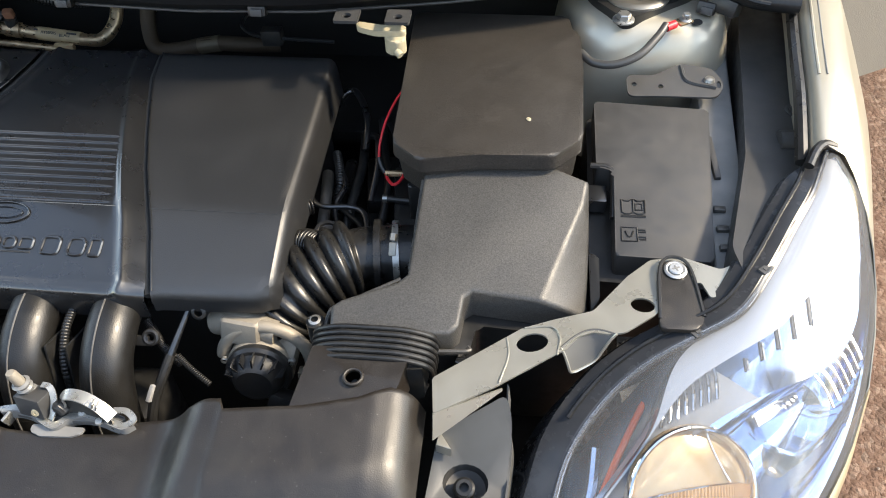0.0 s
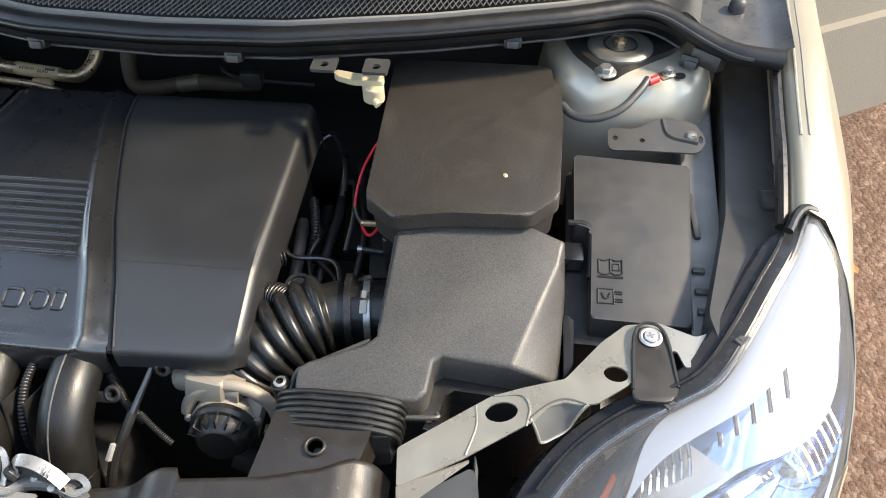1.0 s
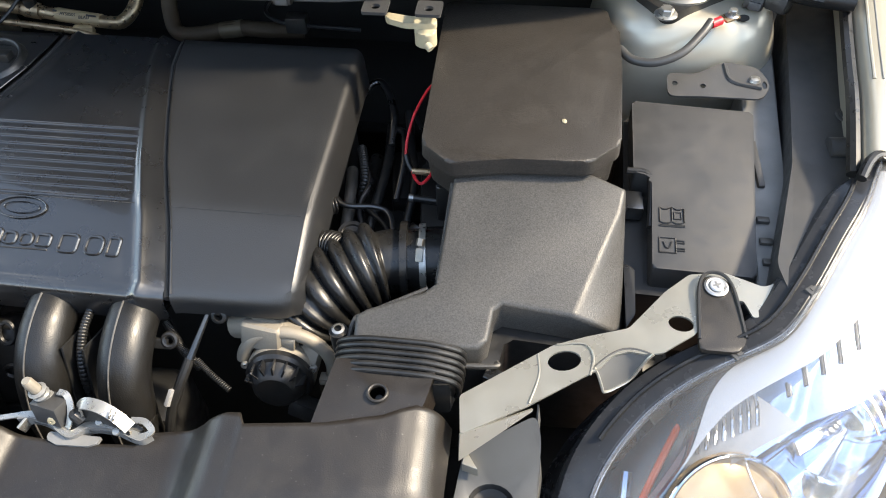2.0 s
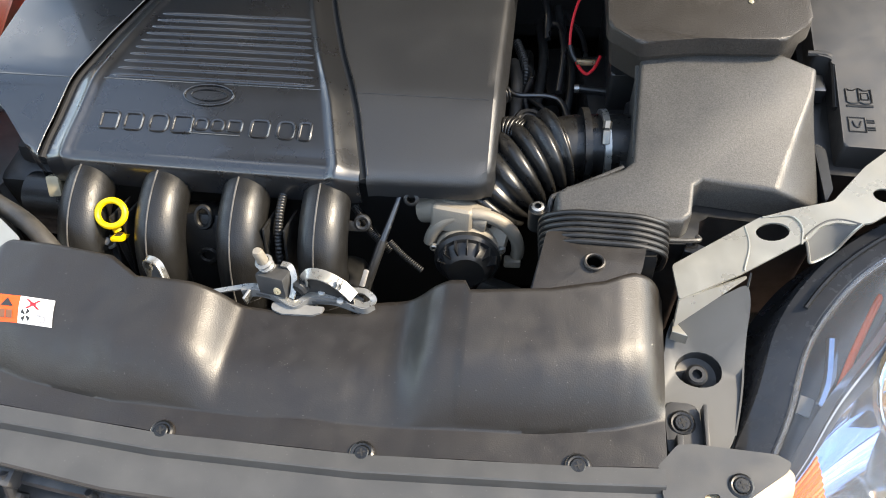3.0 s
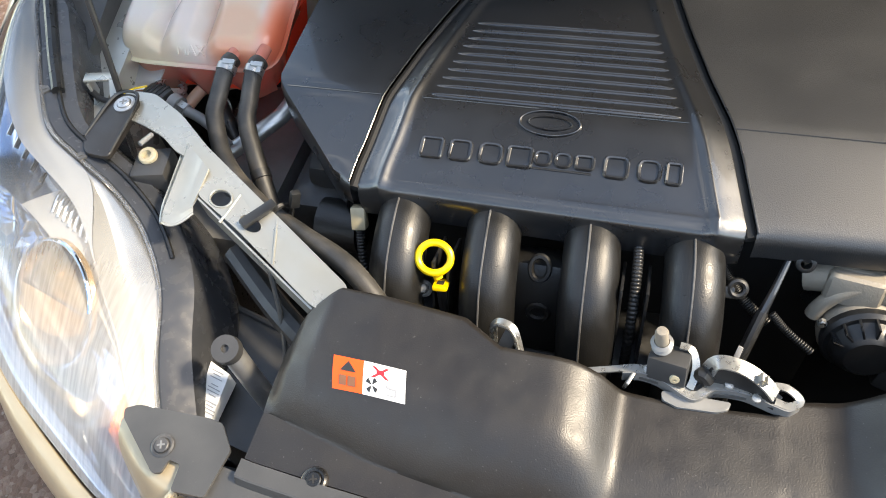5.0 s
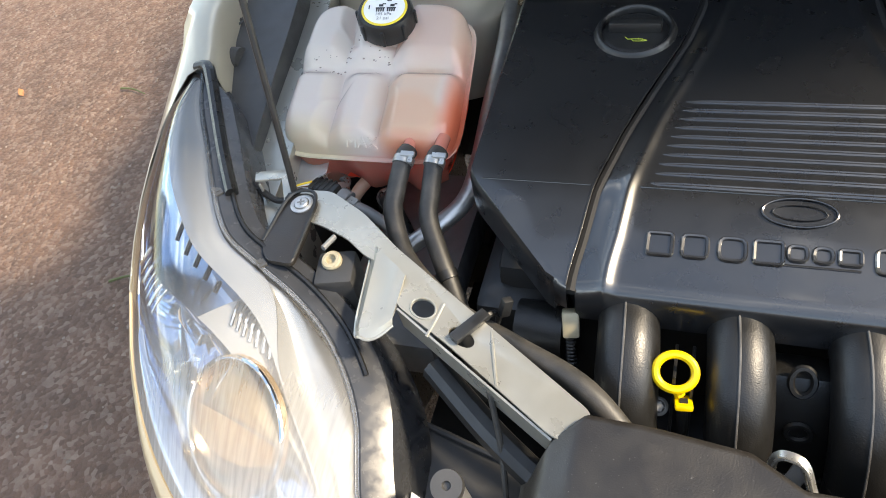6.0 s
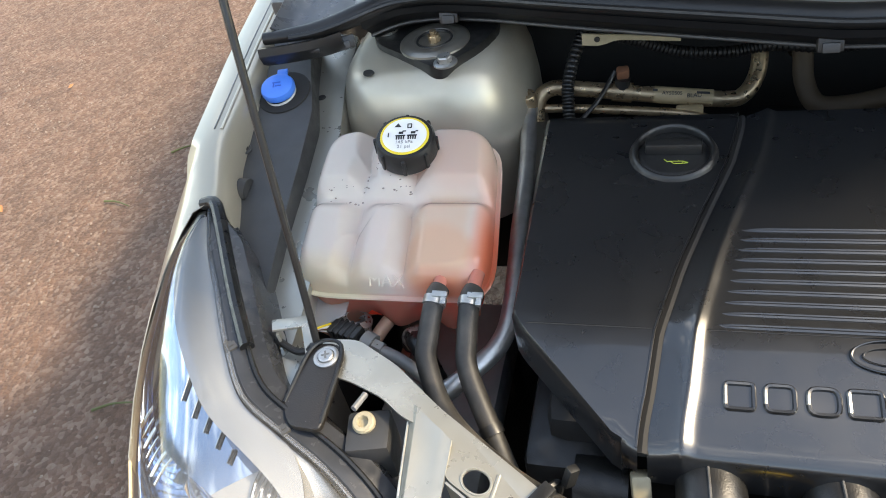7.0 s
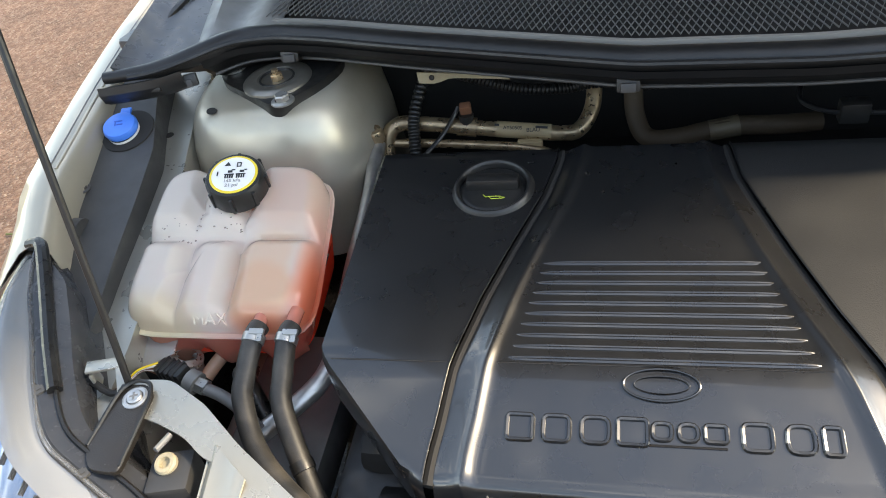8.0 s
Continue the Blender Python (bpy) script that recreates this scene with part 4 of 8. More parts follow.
part("front_lip", surf(lambda u, v: (u, soft(FRONT, u) + [0.0, -0.001, -0.016, -0.0175, -0.021, -0.022][v], 0.714 + [0.0, 0.0045, 0.0050, 0.0042, -0.004, -0.010][v]), steps(-0.352, 0.372, 60), list(range(6)), 0.002), TRIM, shroud, "grey raised front lip", sharp=25)
sticker = thing("warning_sticker", "orange and white fan warning sticker on the shroud", "sticker", (-0.249, 0.05, 0.767))
S0, SX, SY = Vector((-0.290, 0.066, 0.0)), Vector((0.067, -0.004, 0.0)), Vector((0.0055, -0.0265, 0.0))


def on_shroud(a, b, lift):
    p = S0 + SX * a + SY * b
    y0, yf, y1 = soft(FRONT, p.x), soft(FOOT, p.x), along(REAR, p.x)
    return (p.x, p.y, shroud_point(p.x, 0.2 + 0.8 * (p.y - yf) / (y1 - yf))[2] + lift)


def decal(a0, a1, b0, b1, lift=0.0008):
    return surf(lambda u, v: on_shroud(u, v, lift), steps(a0, a1, 9), steps(b0, b1, 7))


part("orange_half", decal(0, 0.43, 0, 1), ORANGE, sticker)
part("white_half", decal(0.43, 1, 0, 1), WHITE, sticker)
part("warning_mark", surf(lambda u, v: on_shroud(0.22 + (u - 0.5) * 0.22 * v, 0.12 + 0.32 * v, 0.0013), steps(0, 1, 4), steps(0.02, 1, 4)), INK, sticker)
part("book_mark", join(decal(0.10, 0.20, 0.58, 0.86, 0.0013), decal(0.22, 0.33, 0.58, 0.86, 0.0013)), COPPER, sticker)
part("red_cross", join(*(surf(lambda u, v, s=s: on_shroud(0.66 + s * (u - 0.5) * 0.20 + 0.05 * (v - 0.5), 0.10 + 0.36 * u, 0.0013), steps(0, 1, 5), [0, 1]) for s in (1, -1)), decal(0.61, 0.71, 0.20, 0.34, 0.0011)), RED, sticker)
part("fan_mark", join(*(surf(lambda u, v, a=a: on_shroud(0.555 + 0.085 * u * math.cos(a + 0.7 * v), 0.70 + 0.24 * u * math.sin(a + 0.7 * v), 0.0013), steps(0.15, 1, 4), [0, 0.5, 1]) for a in (0.3, 1.9, 3.4, 5.0))), INK, sticker)
part("glove_mark", join(decal(0.74, 0.80, 0.62, 0.70, 0.0013), decal(0.78, 0.88, 0.66, 0.72, 0.0013), decal(0.86, 0.89, 0.66, 0.88, 0.0013), decal(0.76, 0.88, 0.86, 0.90, 0.0013)), GREY_PRINT, sticker)

def bored(p):
    """A shallow round seat in the lip under a screw."""
    part("screw_seat", lathe([(0.0120, -0.003), (0.0120, 0.0010), (0.0112, 0.0022), (0.0104, 0.0016)], aim((p[0], p[1], p[2] - 0.001), (0, -0.1, 1)), 24), SHROUD, shroud)


# grille top panel with its two end plates
panel = thing("grille_top_panel", "grey plastic panel over the grille", "front panel", (0, -0.07, 0.7))
PF = [(-0.40, -0.062), (-0.31, -0.078), (-0.128, -0.098), (0.086, -0.101), (0.234, -0.090), (0.405, -0.060)]
part("panel", surf(lambda u, v: (u, [soft(FRONT, u) - 0.012, soft(PF, u) + 0.002, soft(PF, u), soft(PF, u) + 0.001][v], [0.711, 0.708, 0.705, 0.694][v]), steps(-0.405, 0.405, 60), list(range(4)), 0.002), TRIM, panel, sharp=25)
for side in (1, -1):
    out = rounded([(0.384, 0.002), (0.398, 0.004), (0.470, 0.003), (0.482, -0.003), (0.478, -0.012), (0.427, -0.053), (0.419, -0.052), (0.417, -0.039), (0.405, -0.041), (0.403, -0.064), (0.372, -0.063), (0.366, -0.020)], 0.003)
    part("end_plate", mirror(plate(out, [], lambda x, y: 0.7150 - 0.02 * max(0, x - 0.42), 0.003), side), TRIM, panel)
    cap = thing("bumper_corner", "champagne silver corner of the bumper beside the grille panel", "bumper corner", (side * 0.44, -0.04, 0.7), "bumper corners")
    EA = spline([(0.478, -0.004, 0.7085), (0.487, -0.012, 0.702), (0.484, -0.032, 0.688), (0.466, -0.058, 0.655), (0.446, -0.086, 0.616)], 6)
    EB = spline([(0.406, -0.030, 0.7095), (0.405, -0.046, 0.7090), (0.403, -0.066, 0.702), (0.390, -0.090, 0.655), (0.345, -0.113, 0.598)], 6)
    part("face", mirror(surf(lambda i, v: EA[i] * v + EB[i] * (1 - v) + Vector((0, -0.5, 0.8)) * (0.010 * math.sin(math.pi * v)) * smoothstep(2, 16, i), list(range(25)), steps(0, 1, 11), 0.003), side), BUMPER_PAINT, cap)
    part("notch_edge", mirror(tube([(0.4045, -0.044, 0.711), (0.404, -0.060, 0.708), (0.409, -0.068, 0.703)], 0.003, 8), side), BUMPER_PAINT, cap)
for p in ((-0.428, -0.029, 0.7150), (-0.284, -0.029, 0.7155), (-0.090, -0.0405, 0.7155), (0.102, -0.0395, 0.7155), (0.296, -0.029, 0.7155), (0.436, -0.030, 0.7150)):
    bored(p) if abs(p[0]) < 0.4 else None
    screw(p, (0, -0.1, 1), 0.0072, GRILLE if p[0] < -0.4 else None)

# grille
grille = thing("grille", "dark grey front grille with curved slats", "grille", (0, -0.1, 0.62))


def slat_line(x, lower):
    return -0.052 - 0.045 * (1 - (x / 0.42) ** 2) - 0.016 * lower


for j, (z, half) in enumerate(((0.672, 0.385), (0.645, 0.365), (0.618, 0.335), (0.592, 0.29))):
    part("slat", surf(lambda u, v: (u, slat_line(u, j) + [0.030, 0.004, -0.004, -0.006, 0.0][v], z + [0.004, 0.004, 0.001, -0.005, -0.010][v] - 0.02 * (u / 0.42) ** 2), steps(-half, half, 40), list(range(5)), 0.002), GRILLE, grille)
part("grille_back", surf(lambda u, v: (u, slat_line(u, 0) + 0.05, 0.70 - 0.16 * v), steps(-0.40, 0.40, 20), [0, 1]), DARK, grille)
for side in (1, -1):
    part("surround", mirror(tube([(0.400, -0.062, 0.690), (0.385, -0.085, 0.655), (0.35, -0.112, 0.620), (0.28, -0.135, 0.590), (0.15, -0.152, 0.572), (0, -0.158, 0.566)], 0.0125, 12, 6), side), BUMPER_PAINT, grille, "champagne painted surround")
for x in (-0.330, -0.245, -0.152, 0.11, 0.20, 0.285):
    dz = -0.02 * (x / 0.42) ** 2
    line_up = [(x, slat_line(x, 0) - 0.004, 0.690 + dz), (x, slat_line(x, 0) - 0.011, 0.672 + dz), (x, slat_line(x, 1) - 0.009, 0.650 + dz), (x, slat_line(x, 1) - 0.011, 0.640 + dz), (x, slat_line(x, 2) - 0.009, 0.616 + dz), (x, slat_line(x, 3) - 0.006, 0.592 + dz)]
    part("clip_post", tube(line_up, lambda q: 0.0036 + 0.0016 * math.sin(9 * q) ** 2, 10, 5, flat=1.5), GRILLE, grille)
    for j, z in enumerate((0.671, 0.644, 0.617)):
        part("post_foot", box((x, slat_line(x, j) - 0.002, z + dz), (0.013, 0.020, 0.010), 0.003, (10, 0, 0)), GRILLE, grille)
for x, z, j in ((-0.318, 0.674, 0), (-0.245, 0.672, 0), (-0.318, 0.648, 1), (-0.245, 0.645, 1)):
    part("bracket", box((x, slat_line(x, j) - 0.004, z), (0.017, 0.020, 0.020), 0.003, (15, 0, -8)), GRILLE, grille)
for x in (-0.325, -0.240):
    part("rusty_screw", lathe([(0.005, 0), (0.0045, 0.002), (0.001, 0.0025)], aim((x, slat_line(x, 1) - 0.013, 0.660), (0, -1, 0.6))), COPPER, grille, "rusty screw")
part("tow_eye_cap", box((-0.286, -0.106, 0.658), (0.031, 0.016, 0.044), 0.007, (-38, 0, -4), 4), FUSE_PLASTIC, grille, "grey rounded tow eye cap")
part("cap_socket", torus(0.018, 0.0035, pose(-0.277, -0.094, 0.668, 58, 0, -4), 24, 8, 0.9, 1.1), GRILLE, grille)
part("badge_mount", lathe([(0.072, 0.0), (0.070, 0.014), (0.058, 0.024), (0.030, 0.028), (0.028, 0.022), (0.001, 0.022)], pose(0.03, -0.105, 0.645, 62, 0, 2) @ Matrix.Diagonal((1.0, 0.62, 1, 1)), 32), TRIM, grille, "grey oval badge seat")
badge = thing("front_badge", "chrome rimmed dark blue oval badge hanging below the grille", "badge", (-0.14, -0.135, 0.59))
bmx = pose(-0.138, -0.140, 0.588, 58, 6, 4)
part("rim", torus(0.062, 0.006, bmx, 40, 10, 1.0, 0.42), CHROME, badge)
part("field", lathe([(0.060, 0.0), (0.058, 0.003), (0.001, 0.004)], bmx @ Matrix.Diagonal((1, 0.42, 1, 1)), 36), material("badge blue", (0.01, 0.02, 0.10), 0.2, coat=1.0), badge)

# carrier arms behind the lamps
arm = thing("carrier_arm", "champagne silver pressed steel arm behind the lamp", "carrier arm", (0.5, 0.2, 0.6), "carrier arms")


def arm_z(x, y):
    return 0.754 + 0.085 * max(0.0, abs(x) - 0.38)


out = rounded([(0.379, 0.173), (0.467, 0.236), (0.500, 0.248), (0.541, 0.260), (0.579, 0.308), (0.605, 0.332), (0.640, 0.336), (0.677, 0.318), (0.703, 0.330), (0.684, 0.285),
               (0.662, 0.278), (0.655, 0.300), (0.628, 0.292), (0.605, 0.256), (0.572, 0.232), (0.556, 0.2295), (0.540, 0.232), (0.524, 0.226), (0.511, 0.210), (0.500, 0.203), (0.444, 0.165), (0.384, 0.132)], 0.004)
part("top_plate", plate(out, [ring(0.478, 0.218, 0.0165, 0.0115, 18, 15), ring(0.592, 0.268, 0.0125, 0.0095, 18, -15)], arm_z, 0.0025), INNER_PAINT, arm)
part("step_edge", tube([(0.452, 0.224, 0.7605), (0.454, 0.200, 0.7605), (0.446, 0.168, 0.7605)], 0.0009, 6), INNER_PAINT, arm)
part("hole_rim", tube([(0.470, 0.236, 0.7625), (0.497, 0.238, 0.7655), (0.506, 0.225, 0.7655), (0.503, 0.203, 0.7645)], 0.0011, 6), INNER_PAINT, arm)
def arm_lip(u, v):
    """A cup folded down from the edge: u along the edge, v downwards; it narrows and its foot is round."""
    x0, x1 = 0.5065 + 0.012 * v ** 0.8, 0.563 - 0.015 * v ** 0.8
    y = 0.211 + 0.018 * u + 0.014 * math.sin(math.pi * u) * (1 - v) - 0.009 * v
    foot = 0.034 - 0.006 * (2 * u - 1) ** 4
    return (x0 + (x1 - x0) * u, y, arm_z(0.51 + 0.055 * u, 0) + 0.001 - foot * v)


part("lip", surf(arm_lip, steps(0, 1, 16), [0, 0.08, 0.2, 0.4, 0.6, 0.8, 0.92, 1.0], 0.002), SHADED_GREY, arm, sharp=70)
part("lip_edge", tube([arm_lip(0.0, v) for v in steps(0, 1, 6)] + [arm_lip(u, 1.0) for u in steps(0.1, 0.9, 7)] + [arm_lip(1.0, v) for v in steps(1, 0, 6)], 0.0016, 6, 2), INNER_PAINT, arm)
part("side_web", surf(lambda u, v: (0.384 + 0.066 * u, 0.132 + 0.034 * u - 0.012 * v * (1 - 0.9 * u), 0.7535 - 0.030 * v * (1 - 0.93 * u)), steps(0, 1, 8), steps(0, 1, 4), 0.002), INNER_PAINT, arm)
post = [(0.385, 0.140), (0.455, 0.166), (0.462, 0.150), (0.459, 0.091), (0.449, 0.038), (0.440, 0.018), (0.380, 0.010), (0.376, 0.060)]
part("post", plate(rounded(post, 0.008), [ring(0.4175, 0.102, 0.0235, 0.0185, 20)], lambda x, y: 0.672 + 0.35 * max(0, y - 0.10) + 1.3 * max(0, y - 0.128), 0.0025), SHADED_GREY, arm)
FLANGE = spline([(0.456, 0.172, 0.752), (0.457, 0.160, 0.722), (0.4625, 0.140, 0.696), (0.4620, 0.115, 0.681), (0.4595, 0.088, 0.676), (0.4545, 0.060, 0.674), (0.449, 0.036, 0.672)], 5)
part("post_flange", surf(lambda i, v: FLANGE[i] + Vector((0.003 * v, -0.002 * v, -0.024 * v)), list(range(len(FLANGE))), [0, 0.5, 1], 0.0018), SHADED_GREY, arm)
part("rib", prism([(0.388, 0.142), (0.402, 0.122), (0.386, 0.126)], 0.705, 0.69, 0.001), INNER_PAINT, arm)
mount = thing("rubber_mount", "black rubber mount with a metal sleeve in the carrier post", "mount", (0.4175, 0.102, 0.655))
part("cup", lathe([(0.0235, 0.012), (0.021, 0.000), (0.012, -0.004), (0.010, -0.004)], aim((0.4175, 0.102, 0.658), (0, -0.2, 1))), FUSE_PLASTIC, mount)
part("sleeve", lathe([(0.011, -0.004), (0.011, 0.010), (0.0085, 0.012), (0.005, 0.012), (0.005, 0.002)], aim((0.4165, 0.101, 0.660), (0, -0.2, 1))), BLACK, mount)
foot = thing("panel_bracket", "dark plastic bracket with a cross-head screw", "bracket", (0.398, 0.035, 0.67))
part("plate", prism(rounded([(0.381, 0.062), (0.412, 0.062), (0.420, 0.015), (0.413, 0.002), (0.383, 0.004)], 0.008), 0.678, 0.664, 0.002), FUSE_PLASTIC, foot)
part("wall", box((0.4175, 0.035, 0.682), (0.004, 0.045, 0.014), 0.001), FUSE_PLASTIC, foot)
part("web", box((0.392, 0.012, 0.684), (0.006, 0.022, 0.014), 0.001), FUSE_PLASTIC, foot)
screw((0.397, 0.040, 0.678), (0, -0.15, 1), 0.0085, None, "black cross-head screw in the plastic bracket")

arm2 = thing("carrier_arm", "grey-green pressed steel arm behind the lamp with a clipped hose", "carrier arm", (-0.5, 0.2, 0.6), "carrier arms")
out = rounded([(0.640, 0.336), (0.605, 0.340), (0.560, 0.316), (0.512, 0.278), (0.302, 0.138), (0.302, 0.104), (0.330, 0.112), (0.434, 0.180), (0.492, 0.212), (0.506, 0.252), (0.540, 0.262), (0.565, 0.280), (0.598, 0.292), (0.628, 0.298)], 0.009)
part("top_plate", mirror(plate(out, [ring(0.466, 0.213, 0.0125, 0.010, 18, 30), ring(0.424, 0.190, 0.014, 0.008, 18, 30)], arm_z, 0.0025), -1), INNER_PAINT, arm2)
def flap_point(u, v):
    top, low = 0.280 - 0.036 * u, 0.183 + 0.012 * u * u - 0.007 * math.sin(math.pi * u)
    z = 0.7725 - 0.012 * v - 0.004 * math.sin(math.pi * u) - 0.009 * (1 - smoothstep(0.0, 0.20, u)) - 0.006 * smoothstep(0.9, 1.0, v) - 0.004 * smoothstep(0.75, 1.0, u) * (1 - v)
    return (0.538 - 0.046 * u - 0.010 * v * (1 - u), top + (low - top) * v, z)


part("flap", mirror(surf(flap_point, steps(0, 1, 16), steps(0, 1, 14), 0.002), -1), INNER_PAINT, arm2, "folded lip of the arm")
part("flap_edge", mirror(tube([flap_point(0.0, v) for v in steps(0.0, 0.97, 8)] + [flap_point(u, 1.0) for u in steps(0.06, 1.0, 8)], 0.0016, 8, 2), -1), INNER_PAINT, arm2)
part("hole_rim", mirror(torus(0.0132, 0.0013, pose(0.466, 0.213, 0.7618, 0, -4, 30), 24, 6, 1.0, 0.8), -1), INNER_PAINT, arm2)
part("crease", mirror(tube([(0.449, 0.222, 0.7598), (0.452, 0.200, 0.7600), (0.455, 0.184, 0.7600)], 0.0016, 6), -1), INNER_PAINT, arm2)
part("crease", mirror(tube([(0.400, 0.203, 0.7575), (0.383, 0.148, 0.7555)], 0.0014, 6), -1), INNER_PAINT, arm2)
part("flange", mirror(surf(lambda u, v: (0.330 + 0.16 * u, 0.112 + 0.098 * u + 0.002 * v, 0.750 + 0.012 * u - 0.03 * v), steps(0, 1, 6), [0, 1], 0.002), -1), INNER_PAINT, arm2)
part("shelf", mirror(prism(rounded([(0.635, 0.335), (0.715, 0.335), (0.700, 0.290), (0.640, 0.285)], 0.006), 0.760, 0.752, 0.002), -1), INNER_PAINT, arm2)
part("lower_rail", tube([(-0.46, 0.19, 0.70), (-0.39, 0.135, 0.69), (-0.32, 0.09, 0.68)], 0.014, 10), BLACK, arm2)
screw((0.629, 0.313, 0.7795), (0, -0.05, 1), 0.0082, SILVER_PIPE, "zinc cross-head screw with washer on the lamp bracket")
screw((-0.627, 0.313, 0.7785), (0, -0.05, 1), 0.0082, SILVER_PIPE, "zinc cross-head screw with washer on the lamp bracket")
stud = thing("stud", "small zinc stud under the arm", "stud", (-0.582, 0.283, 0.74))
part("pin", tube([(-0.582, 0.284, 0.766), (-0.587, 0.266, 0.768)], 0.003, 10), GREY_PANEL, stud)
stud = thing("stud", "small zinc stud under the arm", "stud", (0.672, 0.285, 0.74))
part("pin", tube([(0.668, 0.296, 0.765), (0.673, 0.275, 0.762)], 0.004, 10), STEEL, stud)
adj = thing("lamp_adjuster", "black adjuster block with a cream plastic nut", "adjuster", (-0.589, 0.263, 0.73))
part("block", box((-0.574, 0.255, 0.730), (0.040, 0.042, 0.05), 0.005, (0, 0, 12)), FUSE_PLASTIC, adj)
part("nut", lathe([(0.0105, 0), (0.0105, 0.004), (0.009, 0.006), (0.0055, 0.006), (0.0045, 0.001)], aim((-0.578, 0.260, 0.7555), (0, -0.25, 1)), 20), CREAM, adj)
for side in (1, -1):
    tab = thing("lamp_bracket", "black ribbed plastic bracket from the lamp to the arm", "lamp bracket", (side * 0.63, 0.28, 0.76), "lamp brackets")
    out = rounded([(0.616, 0.327), (0.642, 0.326), (0.654, 0.255), (0.646, 0.238), (0.606, 0.238), (0.609, 0.262)] if side > 0 else [(0.612, 0.322), (0.628, 0.331), (0.645, 0.322), (0.652, 0.262), (0.640, 0.240), (0.608, 0.238)], 0.008)
    part("tongue", mirror(prism(out, lambda x, y: 0.7795 - 0.10 * max(0, 0.30 - y), 0.768, 0.002), side), SHROUD, tab)
    part("rim", mirror(tube([(0.608, 0.250, 0.774), (0.613, 0.316, 0.7805), (0.629, 0.331, 0.781), (0.645, 0.316, 0.7805), (0.653, 0.255, 0.775)] if side > 0 else [(0.610, 0.245, 0.773), (0.612, 0.316, 0.7805), (0.628, 0.331, 0.781), (0.645, 0.318, 0.7805), (0.651, 0.262, 0.775)], 0.002, 6), side), BLACK, tab)

# ---- headlamps ----
OUTER = [(0.820, 0.462, 0.826), (0.840, 0.420, 0.805), (0.846, 0.360, 0.775), (0.844, 0.297, 0.745), (0.828, 0.225, 0.710), (0.795, 0.150, 0.682), (0.745, 0.080, 0.656), (0.680, 0.022, 0.637), (0.590, -0.032, 0.622), (0.520, -0.068, 0.615), (0.445, -0.088, 0.612)]
INNER = [(0.808, 0.464, 0.827), (0.785, 0.410, 0.818), (0.757, 0.362, 0.808), (0.722, 0.302, 0.796), (0.690, 0.258, 0.783), (0.650, 0.236, 0.768), (0.600, 0.212, 0.748), (0.558, 0.180, 0.725), (0.520, 0.125, 0.702), (0.495, 0.045, 0.672), (0.440, -0.078, 0.618)]


def lamp_point(u, v, sink=0.0, pinch=0.0):
    """u runs from the rear tip to the front, v from the inner edge to the outer."""
    a, b = OUT_S[round(u * 80)], IN_S[round(u * 80)]
    v = pinch + (1 - 2 * pinch) * v
    p = b * (1 - v) + a * v
    w = (a - b).length
    bulge = math.sin(math.pi * v ** 0.8) * w * 0.16
    return p + Vector((0.25, -0.45, 0.85)).normalized() * (bulge - sink)


